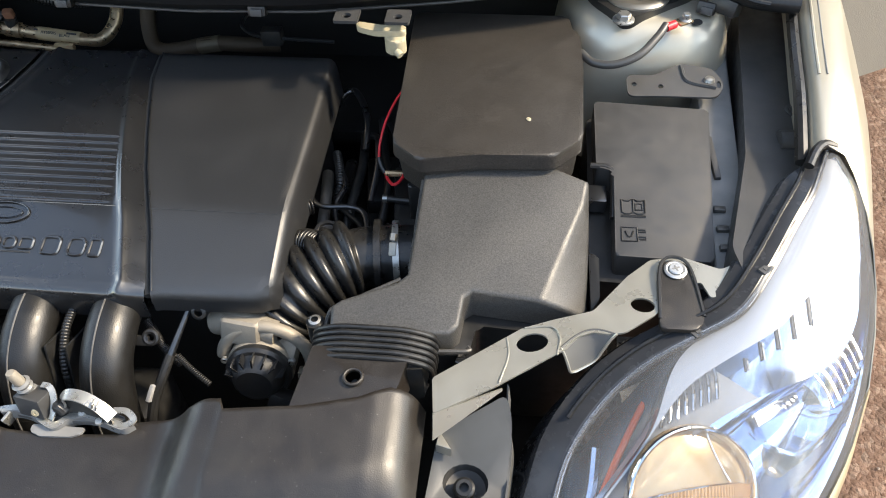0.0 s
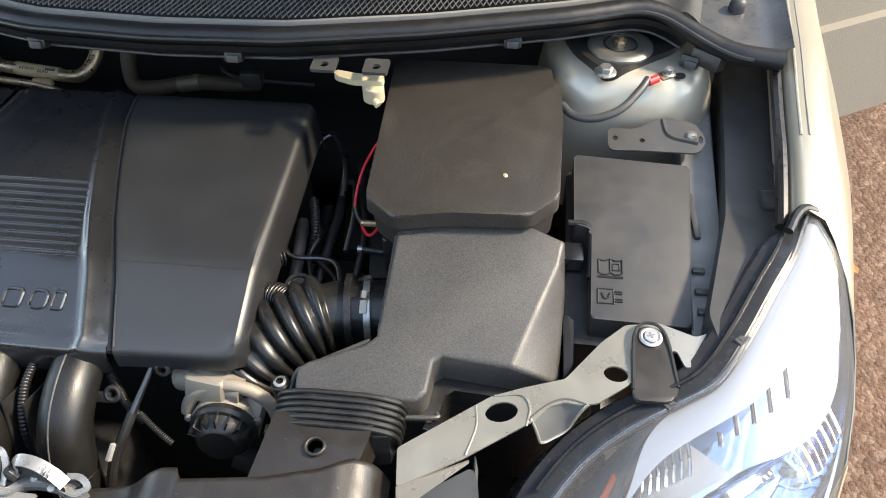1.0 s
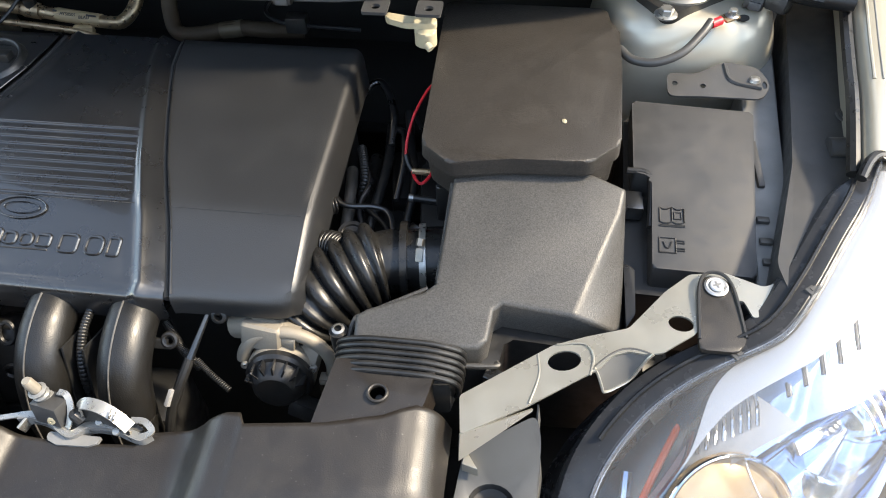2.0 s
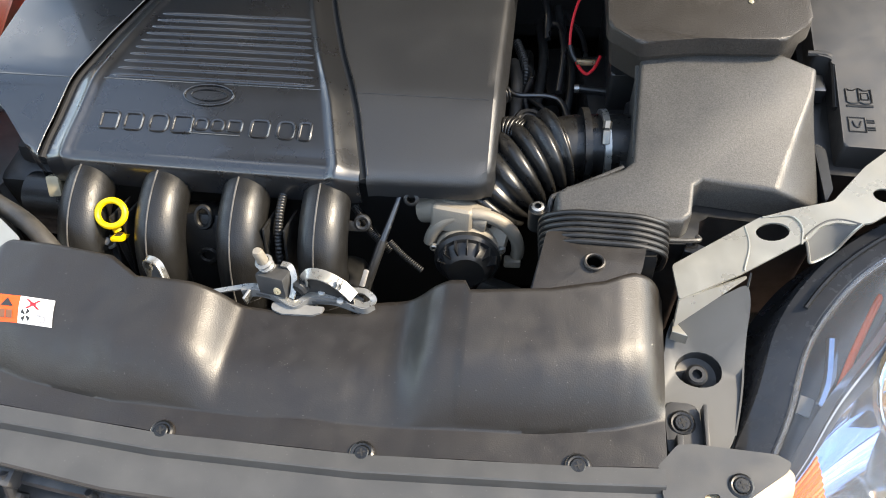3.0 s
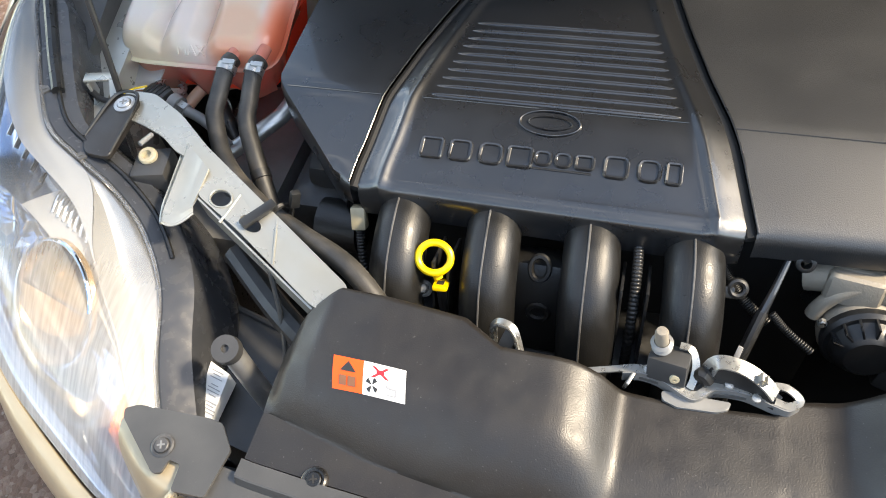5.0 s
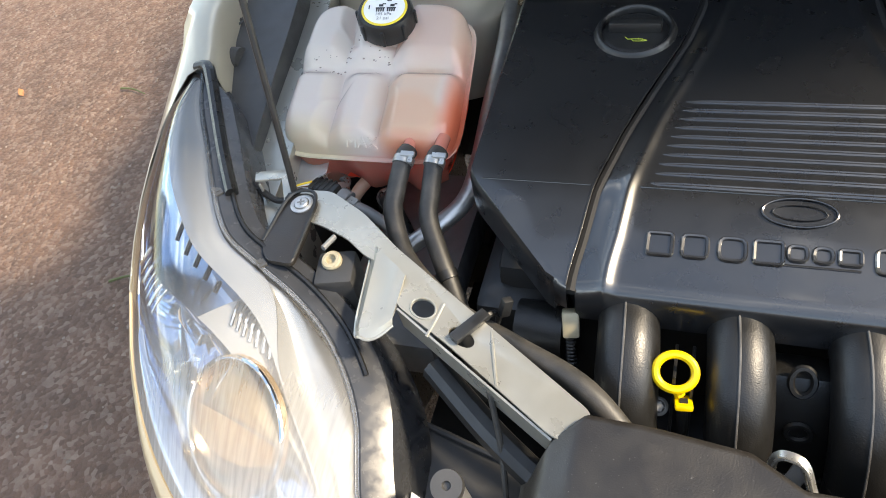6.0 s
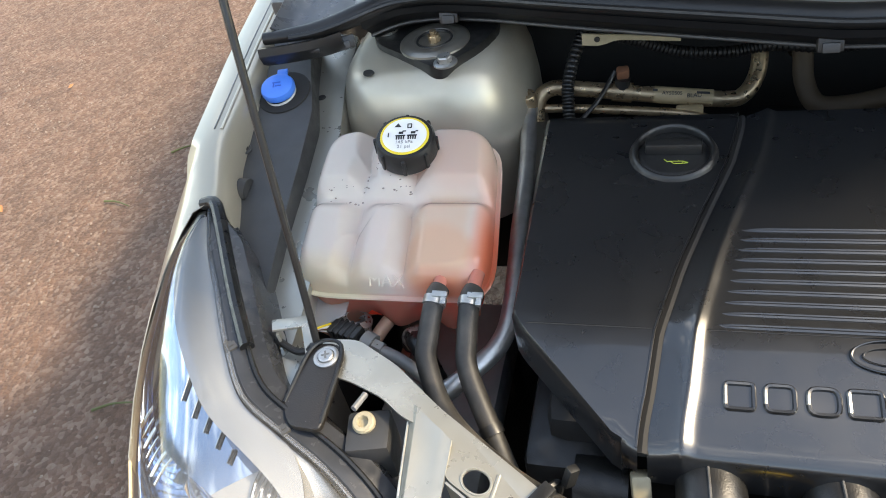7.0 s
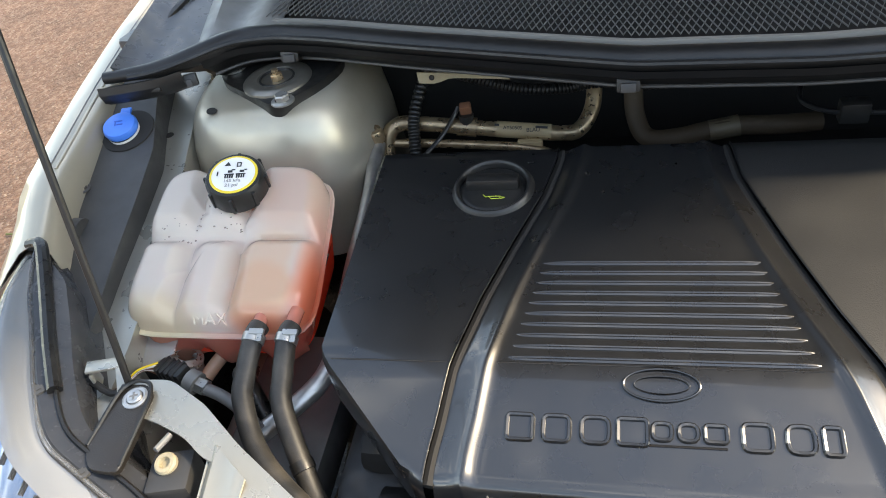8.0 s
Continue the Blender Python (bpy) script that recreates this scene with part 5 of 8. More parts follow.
OUT_S, IN_S = spline(OUTER, 8), spline(INNER, 8)
US = [i / 80 for i in range(81)]
for side in (1, -1):
    lamp = thing("headlamp", "large clear swept-back headlamp in the front corner" if side > 0 else "large clear swept-back headlamp with scratched lens", "headlamp", (side * 0.68, 0.2, 0.6), "headlamps")
    lens = part("lens", mirror(surf(lamp_point, US, steps(0, 1, 17)), side), LENS if side > 0 else LENS_SUN_HAZE, lamp, "clear plastic lens" if side > 0 else "scratched plastic lens with sun glare in its haze")
    lens.visible_shadow = False
    part("lens_edge", mirror(tube([p + Vector((-0.001, 0.001, 0.002)) for p in IN_S], 0.0022, 6, 1), side), LENS, lamp)
    # inside: a pale shelf along the inner edge, a bright slitted panel below it, then the outer well
    EDGE_A = [(0.0, 0.92), (0.10, 0.84), (0.20, 0.60), (0.30, 0.34), (0.40, 0.21), (0.50, 0.16), (0.56, 0.15), (0.62, 0.17), (0.70, 0.23), (0.78, 0.28), (1.0, 0.29)]
    EDGE_B = [(0.0, 0.97), (0.28, 0.93), (0.34, 0.86), (0.40, 0.70), (0.45, 0.53), (0.50, 0.43), (0.55, 0.37), (0.60, 0.35), (0.68, 0.33), (0.76, 0.33), (1.0, 0.34)]
    def edge(table, u):
        return sum(along(table, u + k) for k in steps(-0.045, 0.045, 7)) / 7
    def inside(u, w):
        """w from 0 to 1 is the shelf, to 2 the panel, to 3 the well."""
        a, b = edge(EDGE_A, u), edge(EDGE_B, u)
        v = a * w if w <= 1 else (a + (b - a) * (w - 1) if w <= 2 else b + (1 - b) * (w - 2))
        sink = 0.006 + 0.003 * w if w <= 1 else (0.034 - 0.020 * (w - 1) if w <= 2 else 0.026 - 0.018 * smoothstep(2.55, 3.0, w) + 0.034 * math.sin(math.pi * (w - 2)) ** 2)
        return lamp_point(u, v, 0.005 + (sink - 0.005) * (0.2 + 0.8 * smoothstep(0.04, 0.30, u)), 0.012)
    GRID = [inside(i / 80, 1.001 + j / 12) for i in range(10, 62) for j in range(0, 12)]
    def on_inside(x, y, lift=0.0):
        near = sorted(((g.x - x) ** 2 + (g.y - y) ** 2 + 1e-9, g.z) for g in GRID)[:5]
        total = sum(1 / d for d, z in near)
        return Vector((x, y, sum(z / d for d, z in near) / total + lift))
    def dark_share(u):
        return 0.96 * smoothstep(0.50, 0.69, u)
    part("shelf", mirror(surf(lambda u, w: inside(u, dark_share(u) + (1 - dark_share(u)) * w), US[1:80], steps(0, 1, 9)), side), SHELF, lamp, "pale satin shelf of the bezel")
    part("bright_panel", mirror(surf(inside, US[1:43], [1.001] + steps(1.1, 1.999, 12)), side), LAMP_PANEL, lamp, "slitted chrome panel tinted for the blue sky")
    # same side in both lamps; the left is paled to imitate sun
    part("dark_side", mirror(surf(lambda u, w: inside(u, dark_share(u) * w) + Vector((0, 0, -0.002 - 0.040 * smoothstep(0.55, 0.68, u) * smoothstep(1.0, 0.75, w))), US[41:80], steps(0, 1, 13)), side), LAMP_SIDE if side > 0 else SHELF, lamp, "dark inner side" if side > 0 else "inner side paled for the sun on it")
    part("inner_side", mirror(surf(inside, US[42:], [1.001] + steps(1.1, 1.999, 8)), side), SHELF, lamp)
    part("panel_step", mirror(surf(lambda u, w: inside(u, 1 + 0.001 * w), US[1:80], [0, 1]), side), SHELF, lamp)
    part("outer_well", mirror(surf(inside, US, steps(2.001, 3.0, 19)), side), LAMP_PANEL, lamp, "chrome well tinted for the blue sky")
    part("well_step", mirror(surf(lambda u, w: inside(u, 2 + 0.001 * w), US[1:80], [0, 1]), side), LAMP_SHELL, lamp)
    housing = part("housing", mirror(surf(lambda u, v: IN_S[round(u * 80)] + [Vector((0.002, -0.001, -0.002)), Vector((-0.004, 0.004, 0.002)), Vector((-0.012, 0.012, 0.0)), Vector((-0.026, 0.026, -0.006)), Vector((-0.030, 0.030, -0.016)), Vector((-0.034, 0.030, -0.045)), Vector((-0.046, 0.040, -0.075)), Vector((-0.040, 0.034, -0.14))][v] * (0.35 + 0.65 * smoothstep(0.0, 0.12, u)), US, list(range(8)), 0.002), side), HOUSING, lamp, "dark housing edge")
    part("seal", mirror(tube([p + Vector((-0.015, 0.015, 0.001)) for p in IN_S[4:62]], 0.0025, 6, 1), side), RUBBER, housing)
    for k in (24, 40):
        q = IN_S[k]
        part("latch", mirror(join(box((q.x - 0.004, q.y + 0.004, q.z + 0.0005), (0.016, 0.009, 0.003), 0.001, (0, 0, 40)), box((q.x - 0.004, q.y + 0.004, q.z + 0.002), (0.007, 0.004, 0.0015), 0, (0, 0, 40))), side), TRIM, lamp)
    # slits in the bright panel, fins beside the round lamp and at the outer corner
    for x, y0, y1 in ((0.767, 0.326, 0.266), (0.747, 0.294, 0.249), (0.729, 0.267, 0.236), (0.711, 0.243, 0.223), (0.694, 0.225, 0.211)):
        part("slit", mirror(tube([on_inside(x, y, 0.0012) for y in steps(y0, y1, 5)], 0.0014, 6, 2), side), BLACK, lamp)
        part("slit_edge", mirror(tube([on_inside(x + 0.003, y, 0.001) for y in steps(y0, y1, 5)], 0.0010, 6, 2), side), CHROME, lamp)
    for k in range(8):
        s8 = k / 7
        x, ya, yb = 0.614 + 0.050 * s8, 0.196 + 0.020 * s8, 0.156 + 0.024 * s8
        pa, pb = on_inside(x, ya, 0.002), on_inside(x - 0.004 + 0.003 * s8, yb, 0.002)
        part("fin", mirror(tube([pa, (pa + pb) / 2 + Vector((0, 0, 0.004)), pb], 0.0021, 8, 5), side), LAMP_SHELL, lamp)
    for k in range(10):
        pa = inside(0.345 + 0.009 * k, 2.30) + Vector((0, 0, 0.034 - 0.0016 * k))
        part("corner_fin", mirror(tube([pa, pa + Vector((0.010, -0.013, -0.006)), pa + Vector((0.018, -0.028, -0.016))], 0.0015, 6, 4), side), LAMP_SHELL, lamp)
    low = pose(0.638, 0.100, 0.688, 44, 8, 18) @ Matrix.Diagonal((0.88, 0.88, 0.88, 1))
    part("reflector", mirror(lathe([(0.080, -0.002), (0.079, 0.005), (0.075, 0.004), (0.072, -0.004), (0.060, -0.024), (0.040, -0.036), (0.014, -0.040), (0.001, -0.040)], low, 48), side), PEACH, lamp, "peach tinted reflector bowl")
    part("bowl_rim", mirror(torus(0.0775, 0.0028, low @ pose(0, 0, 0.006), 48, 8), side), LAMP_SHELL, lamp)
    def band(u, v):
        """A ribbed crescent across the bowl."""
        a = math.pi * (0.04 + 0.92 * u)
        upper, lower = 0.014 * math.sin(a), -0.004 - 0.030 * math.sin(a) ** 1.3
        return low @ Vector((0.074 * math.cos(a), upper + (lower - upper) * v, 0.001 + 0.016 * math.sin(a) * (1 - 0.3 * v)))
    part("ribbed_band", mirror(surf(lambda u, v: band(u, v) + Vector((0, 0, 0.0010 * math.cos(100 * math.pi * u))), steps(0, 1, 301), steps(0, 1, 5)), side), AMBER, lamp, "amber ribbed band across the bowl")
    def hood(u, v):
        a = math.pi * (0.06 + 0.88 * u)
        top = 0.071 * math.sin(a)
        return low @ Vector((0.073 * math.cos(a), top + (0.014 * math.sin(a) - top) * v, -0.004 + 0.016 * math.sin(math.pi * 0.5 * v) * math.sin(a)))
    part("lamp_hood", mirror(surf(hood, steps(0, 1, 41), steps(0, 1, 9)), side), DOME, lamp, "beige glossy upper part of the bowl")
    part("hood_seam", mirror(tube([hood(0.36 - 0.10 * (k / 9) ** 2, k / 9) + Vector((0, 0, 0.0008)) for k in range(10)], 0.0012, 6, 2), side), LAMP_SHELL, lamp)
    if side > 0:
        part("lamp_wire", tube([(0.598, 0.192, 0.706), (0.583, 0.163, 0.697), (0.562, 0.119, 0.682), (0.539, 0.063, 0.664)], 0.0036, 8, 6), ORANGE, lamp, "orange wire behind the clear side")
        part("inner_post", tube([(0.548, 0.143, 0.690), (0.544, 0.104, 0.675), (0.536, 0.080, 0.664)], 0.0060, 8, 4), LAMP_PANEL, lamp)
        part("inner_clip", box((0.520, 0.078, 0.664), (0.014, 0.020, 0.005), 0.002, (15, 0, -20)), GREY_PANEL, lamp)
    high = pose(0.752, 0.192, 0.694, 38, 20, 30)
    part("reflector", mirror(lathe([(0.046, 0.0), (0.043, -0.006), (0.036, -0.022), (0.020, -0.036), (0.001, -0.038)], high @ Matrix.Diagonal((1.1, 0.8, 1, 1)), 32), side), MIRROR, lamp, "bright reflector bowl")
    part("chrome_bar", mirror(box((0.728, 0.189, 0.714), (0.064, 0.014, 0.006), 0.002, (35, 8, 36)), side), CHROME, lamp)
    part("turn_lamp", mirror(surf(lambda u, v: lamp_point(u, v, 0.016 + 0.0012 * math.cos(160 * v)), [i / 80 for i in range(69, 78)], steps(0.36, 0.62, 29)), side), TURN_LENS, lamp, "orange ribbed turn lamp")

# ---- engine ----
SEAM_L = [(0.25, -0.341), (0.283, -0.339), (0.307, -0.335), (0.36, -0.329), (0.44, -0.310), (0.505, -0.290), (0.588, -0.262), (0.65, -0.249), (0.68, -0.247)]
SEAM_R = [(0.25, 0.051), (0.343, 0.026), (0.373, 0.015), (0.428, -0.007), (0.499, -0.031), (0.572, -0.053), (0.615, -0.065), (0.669, -0.071), (0.68, -0.072)]
SIDE_L = [(0.258, -0.350), (0.264, -0.356), (0.360, -0.452), (0.375, -0.462), (0.68, -0.466)]
TOP = [(0.25, 0.750), (0.262, 0.7545), (0.355, 0.782), (0.372, 0.7855), (0.66, 0.799), (0.68, 0.799)]
FRONTS = [(-0.36, 0.266), (-0.34, 0.256), (0.02, 0.252), (0.06, 0.259), (0.166, 0.262), (0.178, 0.2650), (0.186, 0.2705), (0.192, 0.279)]


def cover_sheet(xa, xb, lift, drop_a=0.0, drop_b=0.0, nu=14, ridge=0.0):
    """One panel of the cover between two side lines; it turns down at the front and rear, and at a side where asked."""
    prof = [(0, -0.030), (0, -0.012), (0.002, -0.004), (0.006, 0.0)]
    ys = [0.272, 0.29, 0.31, 0.33, 0.345, 0.356, 0.363, 0.37, 0.378, 0.40] + steps(0.43, 0.655, 10)
    us = []
    if drop_a:
        us += [(0, -0.05), (0, -0.012), (0.0025, -0.004), (0.007, -0.0008)]
    us += [(k, 0) for k in steps(0.0 if not drop_a else 0.03, 1.0 if not drop_b else 0.955, nu)]
    if drop_b:
        us += [(-0.0075, -0.0006), (-0.0045, -0.0022), (-0.0015, -0.0062), (0.0005, -0.014), (0.004, -0.06)]
    na = 4 if drop_a else 0
    nb = len(us) - (5 if drop_b else 0)

    def fn(i, j):
        a, dz = us[i]
        def spot(y, yc):
            x0, x1 = xa(yc), xb(yc)
            return x0 + a if i < na else (x1 + a if i >= nb else x0 + (x1 - x0) * a)
        if j < 4:
            yf = along(FRONTS, spot(0, 0.265))
            y, z = yf + prof[j][0], along(TOP, 0.262) + prof[j][1]
            x = spot(y, 0.265)
        elif j >= 4 + len(ys):
            k = 3 - (j - 4 - len(ys))
            y, z = 0.674 - prof[k][0], 0.799 + prof[k][1]
            x = spot(y, 0.674)
        else:
            y = ys[j - 4]
            y = max(y, along(FRONTS, spot(y, y)) + 0.0068 + 0.0006 * (j - 3))
            x, z = spot(y, y), along(TOP, y)
        z += lift * (1 if 3 <= j < 5 + len(ys) else 0.6)
        if ridge and na <= i < nb:
            e = min(a, 1 - a) * (xb(y) - xa(y))
            z += ridge * smoothstep(0.003, 0.021, e)
        return (x, y, z + dz)
    return surf(fn, list(range(len(us))), list(range(8 + len(ys))))


cover = thing("engine_cover", "black plastic engine cover with ribbed centre panel", "engine cover", (-0.14, 0.46, 0.7))
lp = part("left_panel", cover_sheet(lambda y: along(SIDE_L, y), lambda y: along(SEAM_L, y) - 0.0038, 0.0, 1.0, 0.0, 16), COVER, cover, sharp=50)
EDGE = [0.0, 0.003, 0.006, 0.010, 0.014, 0.018, 0.0215, 0.0235, 0.025, 0.0264, 0.028, 0.030, 0.032, 0.0345, 0.038, 0.040, 0.044, 0.050]
FLANK = [(0.0, -0.0046), (0.003, -0.0034), (0.014, 0.0006), (0.021, 0.0036), (0.0236, 0.0052), (0.0252, 0.0060), (0.0264, 0.0060), (0.0280, 0.0054), (0.0320, 0.0034), (0.0345, 0.0023), (0.038, 0.0017), (0.044, 0.0015), (0.05, 0.0015)]


def centre_sheet():
    """The middle panel: a margin rising from each seam to a crisp ridge, then the slightly lower top."""
    prof = [(0, -0.040), (0, -0.016), (0.002, -0.006), (0.006, 0.0)]
    ys = [0.270, 0.28, 0.29, 0.31, 0.33, 0.345, 0.356, 0.363, 0.37, 0.378, 0.40] + steps(0.43, 0.655, 12)
    mids = steps(0, 1, 26)
    cols = [("a", e) for e in EDGE] + [("m", k) for k in mids[1:-1]] + [("b", e) for e in EDGE[::-1]]
    def fn(i, j):
        y = ys[0] if j < 4 else (ys[-1] if j >= 4 + len(ys) else ys[j - 4])
        kind, k = cols[i]
        x0, x1 = along(SEAM_L, y) + 0.0038, along(SEAM_R, y) - 0.0038
        x = x0 + k if kind == "a" else (x1 - k if kind == "b" else x0 + 0.050 + (x1 - x0 - 0.100) * k)
        e = min(x - x0, x1 - x)
        lift = along(FLANK, e * (1 + 0.18 * smoothstep(0.27, 0.60, y)))
        if j < 4:
            return (x, along(FRONTS, x) + prof[j][0] - 0.3 * lift, along(TOP, 0.262) + prof[j][1] + lift * (1 if j > 1 else 0.4))
        if j >= 4 + len(ys):
            k2 = 3 - (j - 4 - len(ys))
            return (x, 0.674 - prof[k2][0], 0.799 + prof[k2][1] + lift)
        return (x, y, along(TOP, y) + lift)
    return surf(fn, list(range(len(cols))), list(range(8 + len(ys))))


cp = part("centre_panel", centre_sheet(), COVER, cover, sharp=50)
rp = part("right_panel", cover_sheet(lambda y: along(SEAM_R, y) + 0.0038, lambda y: 0.191 - 0.006 * (y - 0.26), 0.0, 0.0, 1.0, 18), COVER_GRAIN, cover, sharp=50)
for table, s in ((SEAM_L, 1), (SEAM_R, -1)):
    part("groove", tube([(along(table, y), y, along(TOP, y) - 0.0095) for y in steps(0.262, 0.67, 30)], 0.0060, 8, 1), DARK, cover)
    part("step_line", tube([(along(table, y) - s * 0.0046, y, along(TOP, y) + 0.0002) for y in steps(0.262, 0.67, 30)], 0.0011, 6, 1), COVER, cover)
RIB = [(-1, 0.0), (-0.90, 0.0014), (-0.45, 0.0022), (-0.35, 0.0031), (-0.05, 0.0036), (0.25, 0.0036), (0.50, 0.0016), (1, 0.0)]
for i in range(10):
    y = 0.3685 + 0.01275 * i
    xa, xb = -0.282 + 0.0026 * i, -0.026 - 0.0028 * i
    def rib_point(u, v, y=y, xa=xa, xb=xb):
        e = (1 - abs(2 * u - 1) ** 8) ** 0.6
        yy = y + 0.0037 * max(-1.0, min(1.0, v)) * (0.25 + 0.75 * e)
        return (xa + (xb - xa) * u, yy, along(TOP, yy) + 0.0008 + e * along(RIB, v))
    part("rib", surf(rib_point, [0, 0.008, 0.02, 0.04, 0.07, 0.12, 0.5, 0.88, 0.93, 0.96, 0.98, 0.992, 1.0], [k for k, _ in RIB]), COVER, cp, sharp=20)
part("joint_line", tube([(x, 0.3635, along(TOP, 0.3635) + 0.0017) for x in steps(-0.290, -0.016, 12)], 0.0008, 6, 1), COVER, cp)

part("joint_line", tube([(x, 0.3635, along(TOP, 0.3635) + 0.0003) for x in steps(0.024, 0.178, 8)], 0.0007, 6, 1), COVER_GRAIN, rp)
part("joint_line", tube([(x, 0.3635, along(TOP, 0.3635) + 0.0003) for x in steps(-0.445, -0.336, 8)], 0.0007, 6, 1), COVER, lp)


def on_cover(x, y, lift=0.0):
    return (x, y, along(TOP, y) + 0.0017 + lift)


# badge and lettering: raised plain outlines, each letter as a block of its own
bt = aim(on_cover(-0.152, 0.347, 0.0012), (0, -0.28, 1))
part("badge_rim", torus(0.0305, 0.0012, bt, 40, 8, 1.0, 0.46), COVER, cp)
part("badge_mark", torus(0.022, 0.0008, bt, 30, 6, 1.0, 0.34), COVER, cp)
LETTERS = [(-0.277, 0.026), (-0.247, 0.026), (-0.216, 0.027), (-0.187, 0.028), (-0.160, 0.018), (-0.140, 0.018), (-0.120, 0.020), (-0.092, 0.026), (-0.060, 0.024), (-0.034, 0.016)]
for i, (x, w) in enumerate(LETTERS):
    y0, y1 = (0.298, 0.3185) if i not in (4, 5, 6) else (0.303, 0.316)
    pts = rounded([(x, y0), (x + w * 0.82, y0), (x + w * 0.82, y1), (x, y1)], 0.003 + 0.002 * (i % 3), 3)
    pts.append(pts[0])
    part("letter_block", tube([on_cover(px, py, 0.0006) for px, py in pts], 0.0019, 6, 1, True, False), COVER, cp)
part("letter_bar", tube([on_cover(-0.163, 0.2985, 0.0005), on_cover(-0.104, 0.2985, 0.0005)], 0.0010, 6, 1), COVER, cp)
cap = thing("oil_filler_cap", "black oil filler cap with a yellow-green oil can mark", "oil cap", (-0.32, 0.595, 0.79))
cm = aim((-0.320, 0.597, 0.8005), (0, -0.05, 1))
part("collar", lathe([(0.0475, -0.0075), (0.0455, -0.0040), (0.0435, 0.0000), (0.0415, 0.0030), (0.0398, 0.0034), (0.0382, 0.0022), (0.0370, -0.0010), (0.0362, -0.0060)], aim((-0.320, 0.597, 0.8010), (0, -0.12, 1)), 56), BLACK, cap, sharp=80)
part("cap", lathe([(0.0366, -0.0034), (0.0345, -0.0020), (0.031, -0.0016), (0.001, -0.0016)], cm, 36), BLACK, cap)
part("grip", box((-0.320, 0.602, 0.8040), (0.058, 0.017, 0.013), 0.003, (-4, 0, 0)), BLACK, cap)
part("oil_mark", join(*(tube([(-0.318 + 0.8 * x0, 0.580 + 0.8 * y0, 0.7995), (-0.318 + 0.8 * x1, 0.580 + 0.8 * y1, 0.7995)], 0.0005, 6, 1) for x0, y0, x1, y1 in
     ((-0.014, 0.006, -0.010, 0.001), (-0.010, 0.001, -0.006, 0.002), (-0.006, 0.002, -0.002, -0.003), (-0.002, -0.003, 0.009, -0.003), (0.009, -0.003, 0.010, 0.002), (0.010, 0.002, -0.006, 0.002), (0.004, 0.002, 0.004, 0.004), (0.010, 0.001, 0.016, -0.001), (0.016, -0.001, 0.010, -0.003)))), GREEN, cap)

engine = thing("engine_block", "near-black engine block under the cover", "engine", (-0.1, 0.5, 0.4))
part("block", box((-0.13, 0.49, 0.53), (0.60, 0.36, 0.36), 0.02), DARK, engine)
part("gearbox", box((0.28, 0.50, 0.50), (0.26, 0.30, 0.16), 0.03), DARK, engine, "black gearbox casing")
part("pulley_cover", tube([(-0.40, 0.275, 0.66), (-0.352, 0.275, 0.66)], 0.030, 18, 2), MANIFOLD, engine, "black round pulley cover")
part("side_block", box((-0.40, 0.34, 0.62), (0.10, 0.12, 0.12), 0.015), BLACK, engine)

manifold = thing("intake_manifold", "black plastic intake manifold with four curved runners", "intake manifold", (-0.14, 0.2, 0.5))
for x in (-0.285, -0.190, -0.092, 0.004):
    path = [(x - 0.004, 0.31, 0.700), (x - 0.003, 0.272, 0.717), (x, 0.232, 0.715), (x + 0.002, 0.196, 0.695), (x + 0.004, 0.172, 0.655), (x + 0.005, 0.162, 0.60), (x + 0.005, 0.165, 0.52)]
    r = part("runner", tube(path, lambda s: 0.0262 + 0.002 * math.sin(math.pi * s), 24, 8), MANIFOLD, manifold)
    c = spline(path, 6)[6:34]
    seam = []
    for i, q in enumerate(c):
        d = (c[min(i + 1, len(c) - 1)] - c[max(i - 1, 0)]).normalized()
        nrm = Vector((1, 0, 0)).cross(d)
        seam.append(q - nrm * 0.0276 + Vector((-0.003, 0, 0)))
    part("seam", tube(seam, 0.0011, 6, 1, flat=1.3), SEAM_PALE, r)
    for k in (9, 19):
        d = (c[k + 1] - c[k - 1]).normalized()
        part("runner_ring", torus(0.0272, 0.0009, aim(c[k], d), 32, 6), MANIFOLD, r)
    part("mould_mark", torus(0.005, 0.0008, aim((x + 0.015, 0.216, 0.7325), (0.45, -0.45, 1)), 14, 5, 0.7, 1.0), MANIFOLD, r)
part("web", box((-0.141, 0.222, 0.655), (0.075, 0.05, 0.10), 0.012, (-30, 0, 0)), MANIFOLD, manifold)
part("web_slot", torus(0.011, 0.003, aim((-0.140, 0.222, 0.708), (0, -0.8, 0.6)), 18, 6, 0.85, 1.15), MANIFOLD, manifold)
part("web_slot", torus(0.010, 0.003, aim((-0.138, 0.196, 0.668), (0, -0.9, 0.45)), 18, 6, 1, 0.8), MANIFOLD, manifold)
part("plenum", box((-0.14, 0.215, 0.56), (0.36, 0.08, 0.12), 0.02), BLACK, manifold)
for x in (-0.243, -0.228, -0.060, -0.036):
    part("rib_plate", box((x, 0.205, 0.655), (0.003, 0.05, 0.12), 0.001, (-20, 0, 0)), BLACK, manifold)
part("lug", join(torus(0.0072, 0.0034, aim((0.045, 0.236, 0.702), (0.1, -0.7, 0.7)), 16, 8), box((0.033, 0.233, 0.699), (0.02, 0.006, 0.012), 0.002, (-40, 0, 0))), BLACK, manifold)
